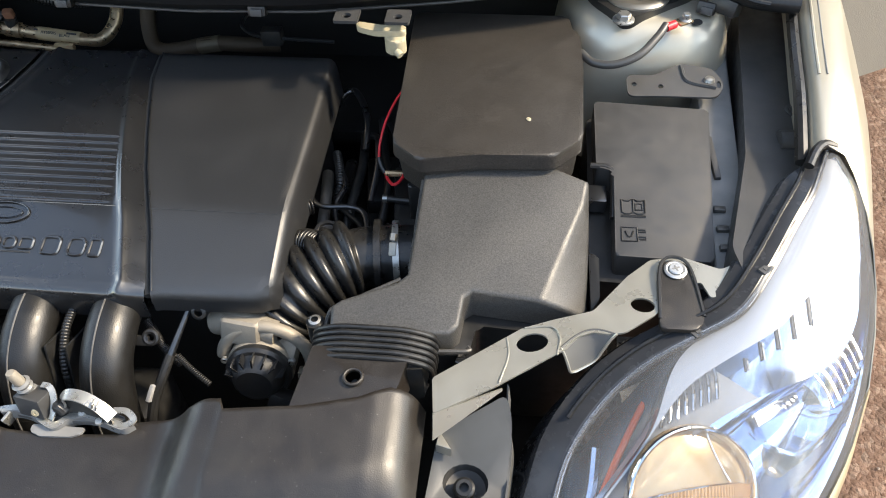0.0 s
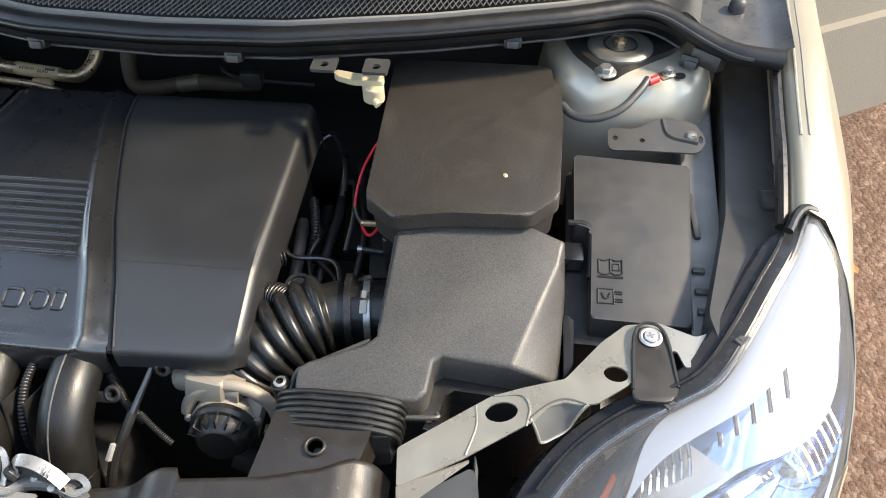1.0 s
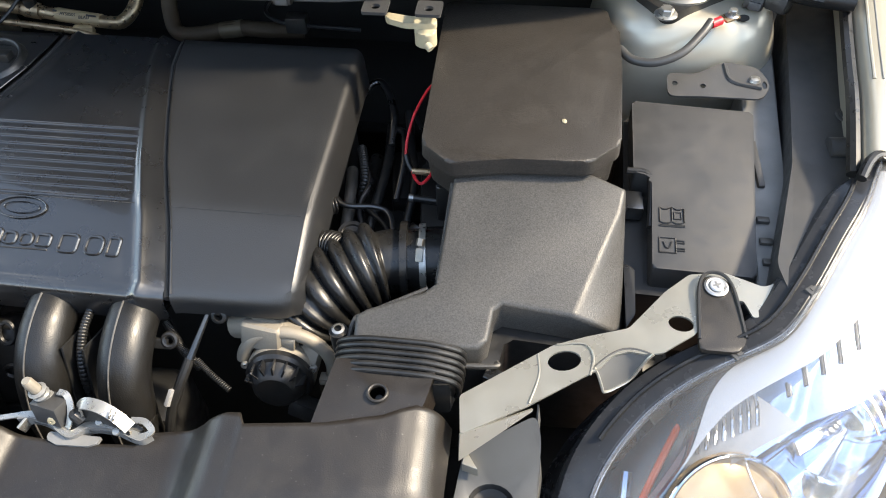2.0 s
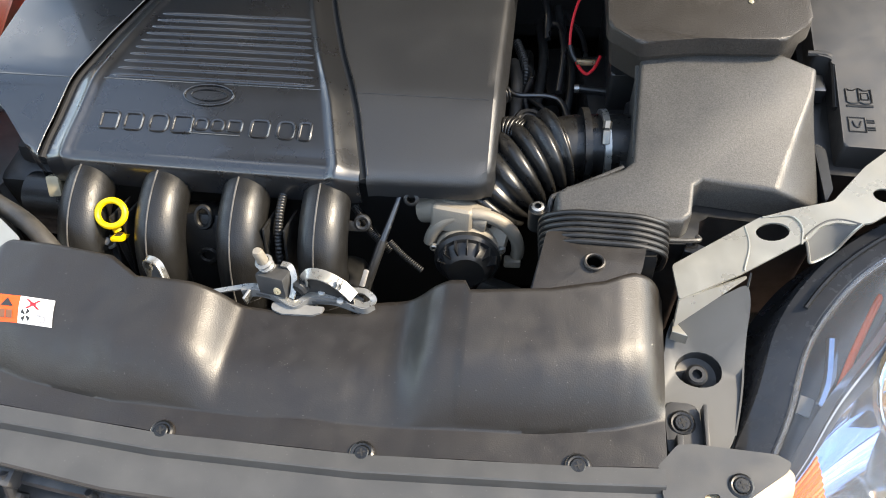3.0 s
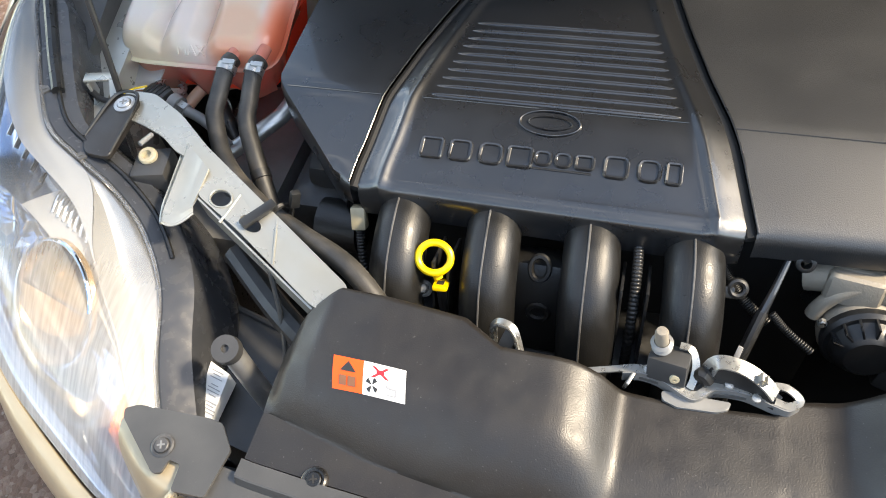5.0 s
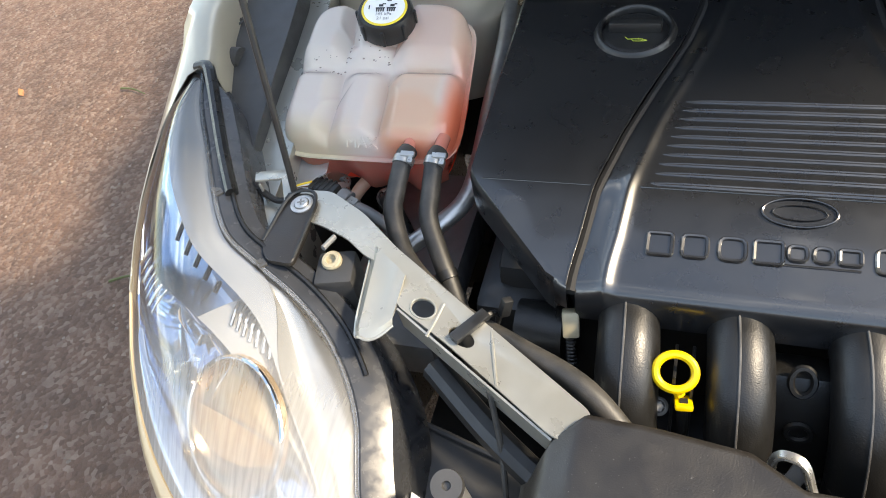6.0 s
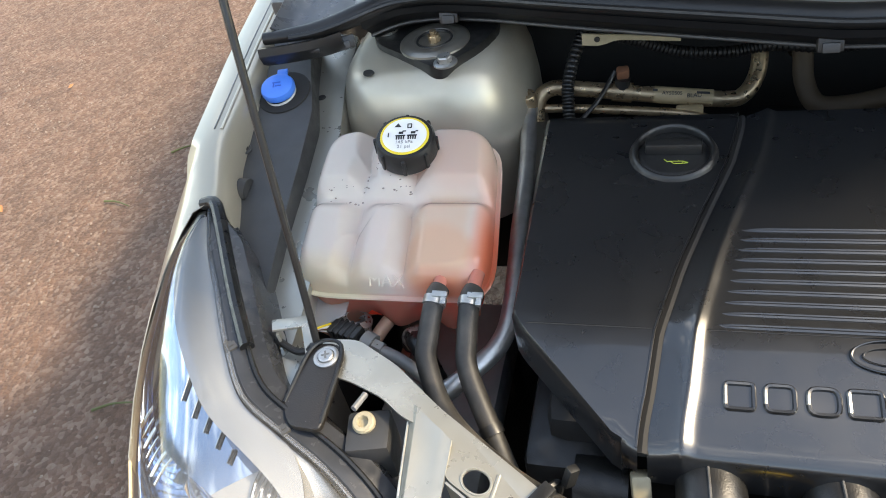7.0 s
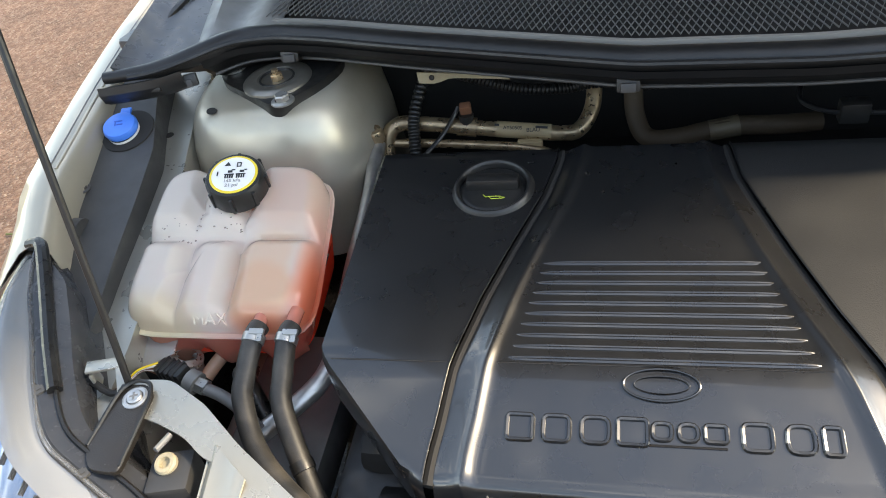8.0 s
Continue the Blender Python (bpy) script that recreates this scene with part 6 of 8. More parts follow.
for path in ([(-0.050, 0.265, 0.722), (-0.048, 0.225, 0.715), (-0.047, 0.195, 0.68), (-0.047, 0.178, 0.60)], [(0.030, 0.262, 0.70), (0.042, 0.250, 0.690), (0.056, 0.236, 0.682), (0.078, 0.222, 0.672)], [(-0.342, 0.258, 0.70), (-0.338, 0.235, 0.67), (-0.330, 0.215, 0.62), (-0.328, 0.20, 0.55)]):
    w = thing("wiring_conduit", "black corrugated wiring conduit by the manifold", "conduit", path[0], "conduits")
    part("sleeve", ribbed(path, 0.0046, 0.0012, 34, 10), BLACK, w)
plug = thing("wiring_plug", "cream wiring plug at the end of the manifold", "plug", (-0.340, 0.257, 0.70))
part("shell", box((-0.341, 0.256, 0.705), (0.016, 0.018, 0.026), 0.003, (-35, 0, 10)), CREAM, plug)

dip = thing("dipstick", "yellow ring-handled oil dipstick", "dipstick", (-0.24, 0.2, 0.6))
dm = aim((-0.2425, 0.207, 0.721), (0.03, -0.70, 1))
part("ring_handle", torus(0.0158, 0.0038, dm, 32, 10, 1.05, 0.95), YELLOW, dip)
tg = part("tag", box((-0.2335, 0.1905, 0.6995), (0.0155, 0.021, 0.006), 0.0025, (-32, 0, 6)), YELLOW, dip)
part("tag_print", box((-0.2335, 0.1905, 0.7035), (0.007, 0.008, 0.001), 0, (-32, 0, 6)), INK, tg)
part("neck", tube([(-0.240, 0.199, 0.707), (-0.237, 0.196, 0.702)], 0.005, 8, 2), YELLOW, dip)
part("tube", tube([(-0.235, 0.192, 0.695), (-0.232, 0.184, 0.66), (-0.228, 0.180, 0.56)], 0.005, 10), BLACK, dip)
bolt((-0.254, 0.194, 0.682), 0.0055, (0, -0.6, 1), "small dull bolt on the manifold", GREY_PANEL)

throttle = thing("throttle_body", "cast aluminium throttle body with a black motor cover", "throttle body", (0.16, 0.26, 0.6))
tm = aim((0.166, 0.238, 0.657), (0.05, -1.0, 0.22))
part("casting", lathe([(0.028, -0.06), (0.034, -0.024), (0.039, -0.010), (0.040, 0.002), (0.038, 0.007)], tm, 28), ALLOY, throttle)
part("upper_casting", tube([(0.110, 0.276, 0.690), (0.140, 0.268, 0.700), (0.188, 0.258, 0.696)], lambda s: 0.018 - 0.003 * s, 16, 6), ALLOY, throttle)
part("upper_block", box((0.148, 0.262, 0.698), (0.050, 0.034, 0.034), 0.008, (-20, 0, -8), 3), ALLOY, throttle)
part("flange", box((0.198, 0.252, 0.676), (0.028, 0.014, 0.040), 0.004, (-40, 0, -20)), ALLOY, throttle)
part("motor_cover", lathe([(0.0385, 0.006), (0.039, 0.013), (0.036, 0.017), (0.032, 0.018), (0.026, 0.031), (0.021, 0.035), (0.001, 0.036)], tm, 32), BLACK, throttle)
for k in range(7):
    a = radians(-70 + 23 * k)
    part("cover_rib", box((0, 0, 0), (0.0022, 0.014, 0.016), 0.0006), COVER, throttle).data.transform(tm @ pose(0, 0, 0, 0, 0, math.degrees(a)) @ pose(0, 0.029, 0.024))
part("connector", box((0.205, 0.205, 0.632), (0.05, 0.024, 0.020), 0.004, (-30, 10, -12)), BLACK, throttle)
for a in (20, 160, 275):
    part("cover_screw", lathe([(0.0045, 0), (0.0045, 0.004), (0.003, 0.005)], tm @ pose(0.042 * math.cos(radians(a)), 0.042 * math.sin(radians(a)), 0.006), 10), STEEL, throttle)
part("rim_arch", tube([tm @ Vector((0.006 + 0.052 * math.cos(radians(a)), 0.004 + 0.050 * math.sin(radians(a)), -0.006)) for a in range(-12, 176, 8)], 0.0078, 12, 2), ALLOY, throttle)
part("arch_lug", box((0, 0, 0), (0.020, 0.010, 0.014), 0.003), ALLOY, throttle).data.transform(tm @ pose(0.052, -0.012, -0.002))

hose = thing("intake_hose", "black ribbed rubber air intake hose", "intake hose", (0.24, 0.3, 0.66))
HP = [(0.150, 0.270, 0.628), (0.164, 0.288, 0.650), (0.184, 0.308, 0.678), (0.208, 0.326, 0.700), (0.238, 0.346, 0.712), (0.268, 0.362, 0.716), (0.300, 0.369, 0.716), (0.345, 0.372, 0.716)]
part("bellows", ribbed(HP, 0.0450, 0.0150, 8, 32, (0.20, 0.70)), RUBBER, hose, sharp=80)
part("cuff", tube([(0.288, 0.368, 0.716), (0.296, 0.369, 0.716)], 0.0455, 26, 3), RUBBER, hose)
clampd = thing("hose_clamp", "bright steel worm-drive hose clamp", "hose clamp", (0.314, 0.349, 0.745))
part("band", tube([(0.310, 0.370, 0.716), (0.3175, 0.371, 0.716)], 0.0432, 36, 2), STEEL, clampd)
part("screw_box", box((0.314, 0.346, 0.7535), (0.0085, 0.016, 0.005), 0.0015, (45, 0, 0)), TRIM_STEEL, clampd)
part("worm_screw", tube([(0.314, 0.354, 0.759), (0.3145, 0.361, 0.7635)], 0.0052, 6, 2), TRIM_STEEL, clampd)
small = thing("breather_hose", "black ribbed breather hose beside the intake hose", "breather hose", (0.2, 0.36, 0.7))
part("sleeve", ribbed([(0.190, 0.368, 0.728), (0.205, 0.366, 0.735), (0.222, 0.358, 0.738)], 0.0165, 0.003, 9, 16), RUBBER, small)
part("branch", ribbed([(0.166, 0.417, 0.728), (0.180, 0.428, 0.731), (0.194, 0.438, 0.729)], 0.0105, 0.003, 8, 14), RUBBER, small)
part("valve_cap", lathe([(0.019, -0.012), (0.019, 0.004), (0.017, 0.007), (0.013, 0.007), (0.012, 0.004), (0.001, 0.004)], aim((0.224, 0.392, 0.724), (0.1, -0.2, 1)), 24), COVER, small, "glossy black valve cap")
part("tail", ribbed([(0.222, 0.358, 0.738), (0.240, 0.352, 0.735), (0.262, 0.350, 0.725)], 0.008, 0.003, 9, 12), RUBBER, small)

# ---- air box, duct ----
airbox = thing("air_filter_box", "grained charcoal plastic air filter box", "air filter box", (0.40, 0.33, 0.5))


def air_z(x, y):
    return 0.769 + 0.25 * (y - 0.27)


V = [(0.346, 0.434), (0.498, 0.438), (0.538, 0.424), (0.533, 0.395), (0.486, 0.268), (0.413, 0.276), (0.404, 0.268), (0.401, 0.236), (0.392, 0.226), (0.275, 0.221), (0.264, 0.228), (0.262, 0.250), (0.272, 0.258), (0.330, 0.282), (0.340, 0.292)]
vt = [(x, y, air_z(x, y) - (0.004 if x > 0.53 else 0)) for x, y in V]
n0 = len(vt)
vt += [(0.536, 0.268, 0.744), (0.541, 0.395, 0.768)]
lid = bmesh.new()
tv = [lid.verts.new(p) for p in vt]
lid.faces.new([tv[i] for i in (0, 1, 2, 3, 4, 5, 6, 7, 8, 9, 10, 11, 12, 13, 14)])
lid.faces.new([tv[4], tv[3], tv[n0 + 1], tv[n0]])
lid.faces.new([tv[3], tv[2], tv[n0 + 1]])
rim = [e for e in lid.edges if e.is_boundary]
got = bmesh.ops.extrude_edge_only(lid, edges=rim)
for v in got["geom"]:
    if isinstance(v, bmesh.types.BMVert):
        v.co.z = 0.728
        v.co.x += (v.co.x - 0.40) * 0.03
top_edges = [e for e in lid.edges if all(v.co.z > 0.735 for v in e.verts)]
bmesh.ops.bevel(lid, geom=top_edges, offset=0.005, segments=3, profile=0.6, affect="EDGES")
part("lid", lid, GRAIN, airbox, sharp=50)
base = rounded([(0.340, 0.440), (0.545, 0.440), (0.549, 0.262), (0.480, 0.258), (0.418, 0.262), (0.412, 0.222), (0.265, 0.210), (0.254, 0.222), (0.254, 0.258), (0.330, 0.290)], 0.008)
part("base", prism(base, 0.727, 0.55, 0.003), BLACK, airbox)
part("lip", tube([(0.332, 0.293, 0.762), (0.270, 0.264, 0.748), (0.257, 0.256, 0.744), (0.256, 0.226, 0.740), (0.268, 0.213, 0.738), (0.40, 0.220, 0.735), (0.412, 0.228, 0.733)], 0.0028, 8, 6), GRAIN, airbox)
part("lip", tube([(0.343, 0.30, 0.770), (0.345, 0.43, 0.795)], 0.004, 8, 2), GRAIN, airbox)
part("side_tab", prism(rounded([(0.541, 0.36), (0.553, 0.352), (0.551, 0.29), (0.541, 0.272)], 0.004), 0.752, 0.69, 0.002), COVER, airbox)
part("lug", tube([(0.243, 0.241, 0.715), (0.243, 0.241, 0.745)], 0.010, 14, 2), BLACK, airbox)
part("foot", prism([(0.402, 0.228), (0.424, 0.218), (0.420, 0.205), (0.398, 0.212)], 0.728, 0.69, 0.002), COVER, airbox)
part("screw_head", lathe([(0.007, 0), (0.007, 0.003), (0.004, 0.004)], pose(0.243, 0.241, 0.745), 12), STEEL, airbox)
part("dirt_speck", lathe([(0.0018, 0), (0.001, 0.001)], pose(0.285, 0.222, 0.7585), 7), CREAM, airbox)
duct = thing("intake_duct", "black plastic intake duct with folded bellows", "intake duct", (0.31, 0.17, 0.7))
for i in range(6):
    k = i / 5
    hw, y = 0.066 - 0.003 * k, 0.226 - 0.034 * k
    z = 0.738 - 0.004 * k
    pts = rounded([(-hw, -0.03), (hw, -0.03), (hw, 0.018), (hw - 0.030, 0.034), (-hw + 0.030, 0.034), (-hw, 0.018)], 0.016, 5)
    pts.append(pts[0])
    part("fold", tube([(0.313 + px, y - 0.25 * pz, z + pz) for px, pz in pts], 0.0029, 10, 1, False, False), BLACK, duct)
part("fold_core", box((0.313, 0.207, 0.716), (0.116, 0.046, 0.064), 0.015), DARK, duct)
dpath = rounded([(0.254, 0.195), (0.355, 0.195), (0.348, 0.155), (0.325, 0.108), (0.240, 0.106)], 0.006)
part("throat", plate(dpath, [ring(0.302, 0.160, 0.0085)], lambda x, y: 0.766 - 0.20 * max(0, 0.165 - y), 0.004), SHROUD, duct)
part("throat_side", surf(lambda u, v: (0.352 + 0.004 * v - 0.022 * u, 0.195 - 0.075 * u, 0.764 - 0.012 * u - 0.05 * v), [0, 0.5, 1], [0, 0.3, 1], 0.003), SHROUD, duct)
part("throat_side", surf(lambda u, v: (0.254 - 0.018 * u - 0.006 * v, 0.195 - 0.095 * u, 0.765 - 0.02 * u - 0.05 * v), [0, 0.5, 1], [0, 0.3, 1], 0.003), SHROUD, duct)
part("hole_rim", torus(0.0092, 0.0018, pose(0.302, 0.160, 0.7665), 20, 8), SHROUD, duct)
part("hole_boss", tube([(0.302, 0.164, 0.74), (0.302, 0.162, 0.752)], 0.004, 10, 2), BLACK, duct)

# ---- battery box and fuse box ----
battery = thing("battery_cover", "grained black plastic battery cover with a crumb on it", "battery cover", (0.42, 0.57, 0.6))
bo = rounded([(0.300, 0.725), (0.516, 0.725), (0.521, 0.690), (0.531, 0.680), (0.533, 0.600), (0.529, 0.461), (0.496, 0.428), (0.407, 0.424), (0.341, 0.412), (0.306, 0.442)], 0.008)
part("lid", prism(bo, lambda x, y: 0.838 + 0.02 * (y - 0.5), 0.816, 0.0045, 0.004), BATTERY, battery, sharp=50)
part("lid_skirt", prism([(x + (0.42 - x) * 0.03, y + (0.57 - y) * 0.03) for x, y in bo], 0.8175, 0.775, 0.0, -0.03), BATTERY, battery)
part("box", prism(rounded([(0.318, 0.718), (0.520, 0.718), (0.520, 0.47), (0.318, 0.45)], 0.006), 0.757, 0.52, 0.003), BLACK, battery)
part("catch", box((0.527, 0.632, 0.8365), (0.010, 0.006, 0.004), 0.001), BLACK, battery)
crumb = solo("crumb", lathe([(0.0028, 0), (0.003, 0.001), (0.001, 0.0022)], pose(0.465, 0.491, 0.838, 0, 0, 20) @ Matrix.Diagonal((1, 1.3, 1, 1)), 7), CREAM, "pale dry crumb on the battery cover", "crumb")
fuse = thing("fuse_box", "matt charcoal fuse box with an embossed lid", "fuse box", (0.62, 0.46, 0.6))


def fuse_z(x, y):
    return 0.757 + 0.17 * (y - 0.355)


fo = [(0.551, 0.590), (0.698, 0.582), (0.681, 0.349), (0.571, 0.352), (0.573, 0.470), (0.568, 0.476), (0.552, 0.480)]
part("lid", prism(rounded(fo, 0.005), fuse_z, lambda x, y: fuse_z(x, y) - 0.035, 0.0025), FUSE_PLASTIC, fuse)
part("base", prism(rounded([(0.545, 0.594), (0.703, 0.586), (0.688, 0.338), (0.545, 0.342)], 0.004), lambda x, y: fuse_z(x, y) - 0.033, 0.62, 0.003), BLACK, fuse)
part("catch_frame", tube([(0.545, 0.484, 0.776), (0.566, 0.482, 0.776), (0.573, 0.470, 0.772), (0.571, 0.41, 0.758)], 0.004, 8), BLACK, fuse)
part("catch", box((0.553, 0.450, 0.752), (0.024, 0.030, 0.02), 0.003), COVER, fuse)
part("side_clip", box((0.699, 0.515, 0.765), (0.008, 0.07, 0.02), 0.002, (8, 0, 4)), FUSE_PLASTIC, fuse)


def emboss(x0, x1, y0, y1, r=0.0009):
    return tube([(x, y, fuse_z(x, y) + 0.0006) for x, y in ((x0, y0), (x1, y0), (x1, y1), (x0, y1), (x0, y0))], r, 6, 1, True, False)


def page(side):
    """One leaf of the open book, curved along its top and foot."""
    x0, w = 0.594, 0.0135 * side
    line = [(x0, 0.413), (x0 + 0.35 * w, 0.4105), (x0 + 0.7 * w, 0.4105), (x0 + w, 0.4125), (x0 + w, 0.431), (x0 + 0.7 * w, 0.4295), (x0 + 0.35 * w, 0.4295), (x0, 0.432), (x0, 0.413)]
    return tube([(x, y, fuse_z(x, y) + 0.0006) for x, y in line], 0.0010, 6, 1, True, False)


part("book_mark", join(page(1), page(-1), emboss(0.5965, 0.6045, 0.4165, 0.4255, 0.0008), emboss(0.580, 0.608, 0.4065, 0.408)), BLACK, fuse)
part("fuse_mark", join(emboss(0.579, 0.597, 0.372, 0.391), emboss(0.597, 0.6065, 0.375, 0.378), emboss(0.597, 0.6065, 0.385, 0.388), tube([(x, y, fuse_z(x, y) + 0.0006) for x, y in ((0.5835, 0.386), (0.586, 0.379), (0.590, 0.379), (0.5925, 0.386))], 0.0010, 6, 4)), BLACK, fuse)
eb = thing("fuse_box_bracket", "dull grey steel bracket behind the fuse box", "bracket", (0.65, 0.60, 0.80))
out = rounded([(0.595, 0.640), (0.632, 0.640), (0.668, 0.662), (0.710, 0.655), (0.724, 0.628), (0.712, 0.606), (0.640, 0.606), (0.596, 0.604)], 0.010)
part("plate", plate(out, [ring(0.605, 0.624, 0.0035), ring(0.640, 0.622, 0.0035), ring(0.716, 0.628, 0.003, 0.006)], lambda x, y: 0.804 + 0.25 * (y - 0.63), 0.0025), TRIM, eb)
part("rivet", lathe([(0.0075, 0), (0.006, 0.004), (0.001, 0.005)], pose(0.704, 0.634, 0.805), 14), STEEL, eb)
part("gusset", tube([(0.668, 0.658, 0.811), (0.676, 0.632, 0.805), (0.712, 0.622, 0.803)], 0.003, 6), TRIM, eb)
screw((0.803, 0.574, 0.8045), (0, 0, 1), 0.009, FUSE_PLASTIC, "grey cross-head clip screw in the wing liner")
screw((-0.820, 0.582, 0.8225), (0, 0, 1), 0.007, FUSE_PLASTIC, "grey cross-head clip screw in the wing liner")
for side, at in ((1, (0.793, 0.515, 0.803)), (-1, (-0.815, 0.525, 0.808))):
    bump = thing("liner_boss", "matt grey moulded boss on the wing liner", "boss", at, "liner bosses")
    part("body", tube([(at[0] - 0.022 * side, at[1], at[2]), (at[0] + 0.03 * side, at[1] + 0.002, at[2] + 0.002)], lambda s: 0.014, 16, 4, flat=0.8), FUSE_PLASTIC, bump)

# ---- coolant tank ----
tank = thing("coolant_tank", "milky plastic coolant tank holding red coolant", "coolant tank", (-0.6, 0.52, 0.6))
TY0, TY1 = 0.420, 0.620


def tank_edge(u, v):
    """Plan place for shares across and along the tank; it narrows slightly to the rear, with rounded corners."""
    a, b = 2 * u - 1, 2 * v - 1
    r = max(abs(a) ** 7 + abs(b) ** 7, 1e-9) ** (1 / 7)
    m = max(abs(a), abs(b))
    if r > 0:
        a, b = a * m / r, b * m / r
    hx = 0.107 - 0.003 * b
    return (-0.610 - 0.006 * b + a * hx, (TY0 + TY1) / 2 + b * 0.100)


def tank_base(y):
    return 0.748 + 0.24 * (y - TY0)


def tank_z(u, v):
    x, y = tank_edge(u, v)
    def pillow(t, cuts):
        """0 on a groove, 1 in the middle of a lobe, with a round shoulder."""
        for a, b in zip(cuts, cuts[1:]):
            if a <= t <= b:
                k = min(1.0, min(t - a, b - t) / 0.105)
                return 0.45 * math.sqrt(1 - (1 - k) ** 2) + 0.55 * smoothstep(0, 1, k)
        return 0.0
    e = min(u, 1 - u, v, 1 - v)
    groove = 0.15 + 0.85 * math.prod((pillow(u, (-0.2, 0.30, 0.585, 1.2)), pillow(v, (-0.2, 0.52, 1.2))))
    k = min(1.0, e / 0.085)
    body = math.sqrt(1 - (1 - k) ** 2)
    step = 0.007 * smoothstep(0.50, 0.56, v)
    return tank_base(y) + body * (0.0125 + 0.0175 * groove + step + 0.003 * pillow(u, (0.585, 1.2)) * pillow(v, (-0.2, 0.52)))


shell = part("upper_shell", surf(lambda u, v: (*tank_edge(u, v), tank_z(u, v)), steps(0, 1, 97), steps(0, 1, 97)), TANK, tank, "milky upper shell in lobes, tinted by coolant", sharp=80)
part("bracket", surf(lambda u, v: Vector((-0.700, 0.432, 0.735)) + Vector((0.046, -0.006, 0.0)) * u + Vector((-0.002 + 0.030 * u * 0, -0.048, -0.018)) * v * (1 - 0.65 * u), steps(0, 1, 6), steps(0, 1, 4), 0.002), TANK_LOW_CLEAR, tank, "pale translucent bracket")


def tank_low(u, v):
    k = v
    x, y = tank_edge(0.5 + (u[0] - 0.5) * (1 - 0.16 * k), 0.5 + (u[1] - 0.5) * (1 - 0.05 * k))
    dip = 0.016 * (0.5 + 0.5 * math.cos(2 * math.pi * 3 * u[0])) * k ** 0.6 if u[1] < 0.02 else 0
    return (x, y + dip - 0.003 * math.sin(math.pi * k), tank_base(y) - 0.002 - 0.052 * k)


loop = [(s, 0.0) for s in steps(0, 1, 25)] + [(1.0, s) for s in steps(0, 1, 17)[1:]] + [(s, 1.0) for s in steps(1, 0, 17)[1:]] + [(0.0, s) for s in steps(1, 0, 17)[1:]]
part("lower_shell", surf(lambda i, v: tank_low(loop[i], v), list(range(len(loop))), [0, 0.12, 0.3, 0.5, 0.7, 0.9, 1.0]), TANK_LOW, tank, "clearer lower shell", sharp=80)
part("seam_flange", tube([Vector((*tank_edge(*q), tank_base(tank_edge(*q)[1]) - 0.001)) + Vector(((q[0] - 0.5) * 0.002, (q[1] - 0.5) * 0.002, 0.0005)) for q in loop], 0.0042, 8, 1, flat=0.45), TANK, tank)


def fluid(u, v):
    x, y = tank_edge(0.5 + (u - 0.5) * 0.90, 0.5 + (v - 0.5) * 0.90)
    return (x, y, 0.7365 + 0.003 * noise.noise((x * 30, y * 30, 1)) + 0.016 * smoothstep(0.70, 0.82, u) * (1 - smoothstep(0.4, 0.9, v)))


fl = surf(fluid, steps(0, 1, 25), steps(0, 1, 25))
side_fl = surf(lambda i, v: (*tank_edge(*(0.5 + (q - 0.5) * (0.90 - 0.06 * v) for q in loop[i])), 0.7365 - 0.036 * v), list(range(len(loop))), [0, 1])
part("coolant", join(fl, side_fl), COOLANT, tank, "red coolant")
tc = aim((-0.6065, 0.574, 0.822), (0.12, -0.22, 1)) @ pose(0, 0, 0, 0, 0, -20)
part("filler_neck", lathe([(0.026, -0.03), (0.026, 0.004)], tc, 30), TANK, tank)
tcap = part("cap", lathe([(0.0335, 0.0), (0.0345, 0.004), (0.0335, 0.022), (0.031, 0.0265), (0.027, 0.027), (0.001, 0.027)], tc, 40), BLACK, tank, "ribbed black cap with a white and yellow label")
for k in range(8):
    part("grip_rib", box((0, 0, 0), (0.005, 0.0045, 0.022), 0.0015), BLACK, tcap).data.transform(tc @ pose(0, 0, 0, 0, 0, 45 * k) @ pose(0.0338, 0, 0.012))
part("label_ring", lathe([(0.0275, 0.0268), (0.0272, 0.0276), (0.0245, 0.0278)], tc, 36), LABEL_YELLOW, tcap)
part("label", lathe([(0.0248, 0.0275), (0.0245, 0.0281), (0.001, 0.0281)], tc, 36), WHITE, tcap)
marks = join(*(box((x, y, 0.0284), (w, h, 0.0006), 0) for x, y, w, h in
               [(-0.0085 + 0.0026 * i, -0.0035, 0.0016, 0.005) for i in range(4)] + [(0.0045 + 0.0026 * i, -0.0035, 0.0016, 0.005) for i in range(4)] +
               [(-0.0045, -0.0005, 0.011, 0.0014), (0.0085, -0.0005, 0.011, 0.0014), (-0.004, 0.0035, 0.005, 0.0030), (0.0095, 0.0035, 0.005, 0.0030), (-0.0005, 0.0060, 0.004, 0.0012), (0.0135, 0.0055, 0.003, 0.0014),
                (0.0030, 0.0135, 0.0012, 0.006), (0.0070, 0.0135, 0.0012, 0.006), (0.0050, 0.0162, 0.0045, 0.0010), (0.0050, 0.0108, 0.0045, 0.0010), (-0.018, 0.001, 0.0012, 0.006)]))
marks.transform(tc)
part("label_marks", marks, INK, tcap)
tri_m = mesh([(-0.012, 0.012, 0.0285), (-0.004, 0.012, 0.0285), (-0.008, 0.018, 0.0285)], [(0, 1, 2)])
tri_m.transform(tc)
part("warning_mark", tri_m, INK, tcap)


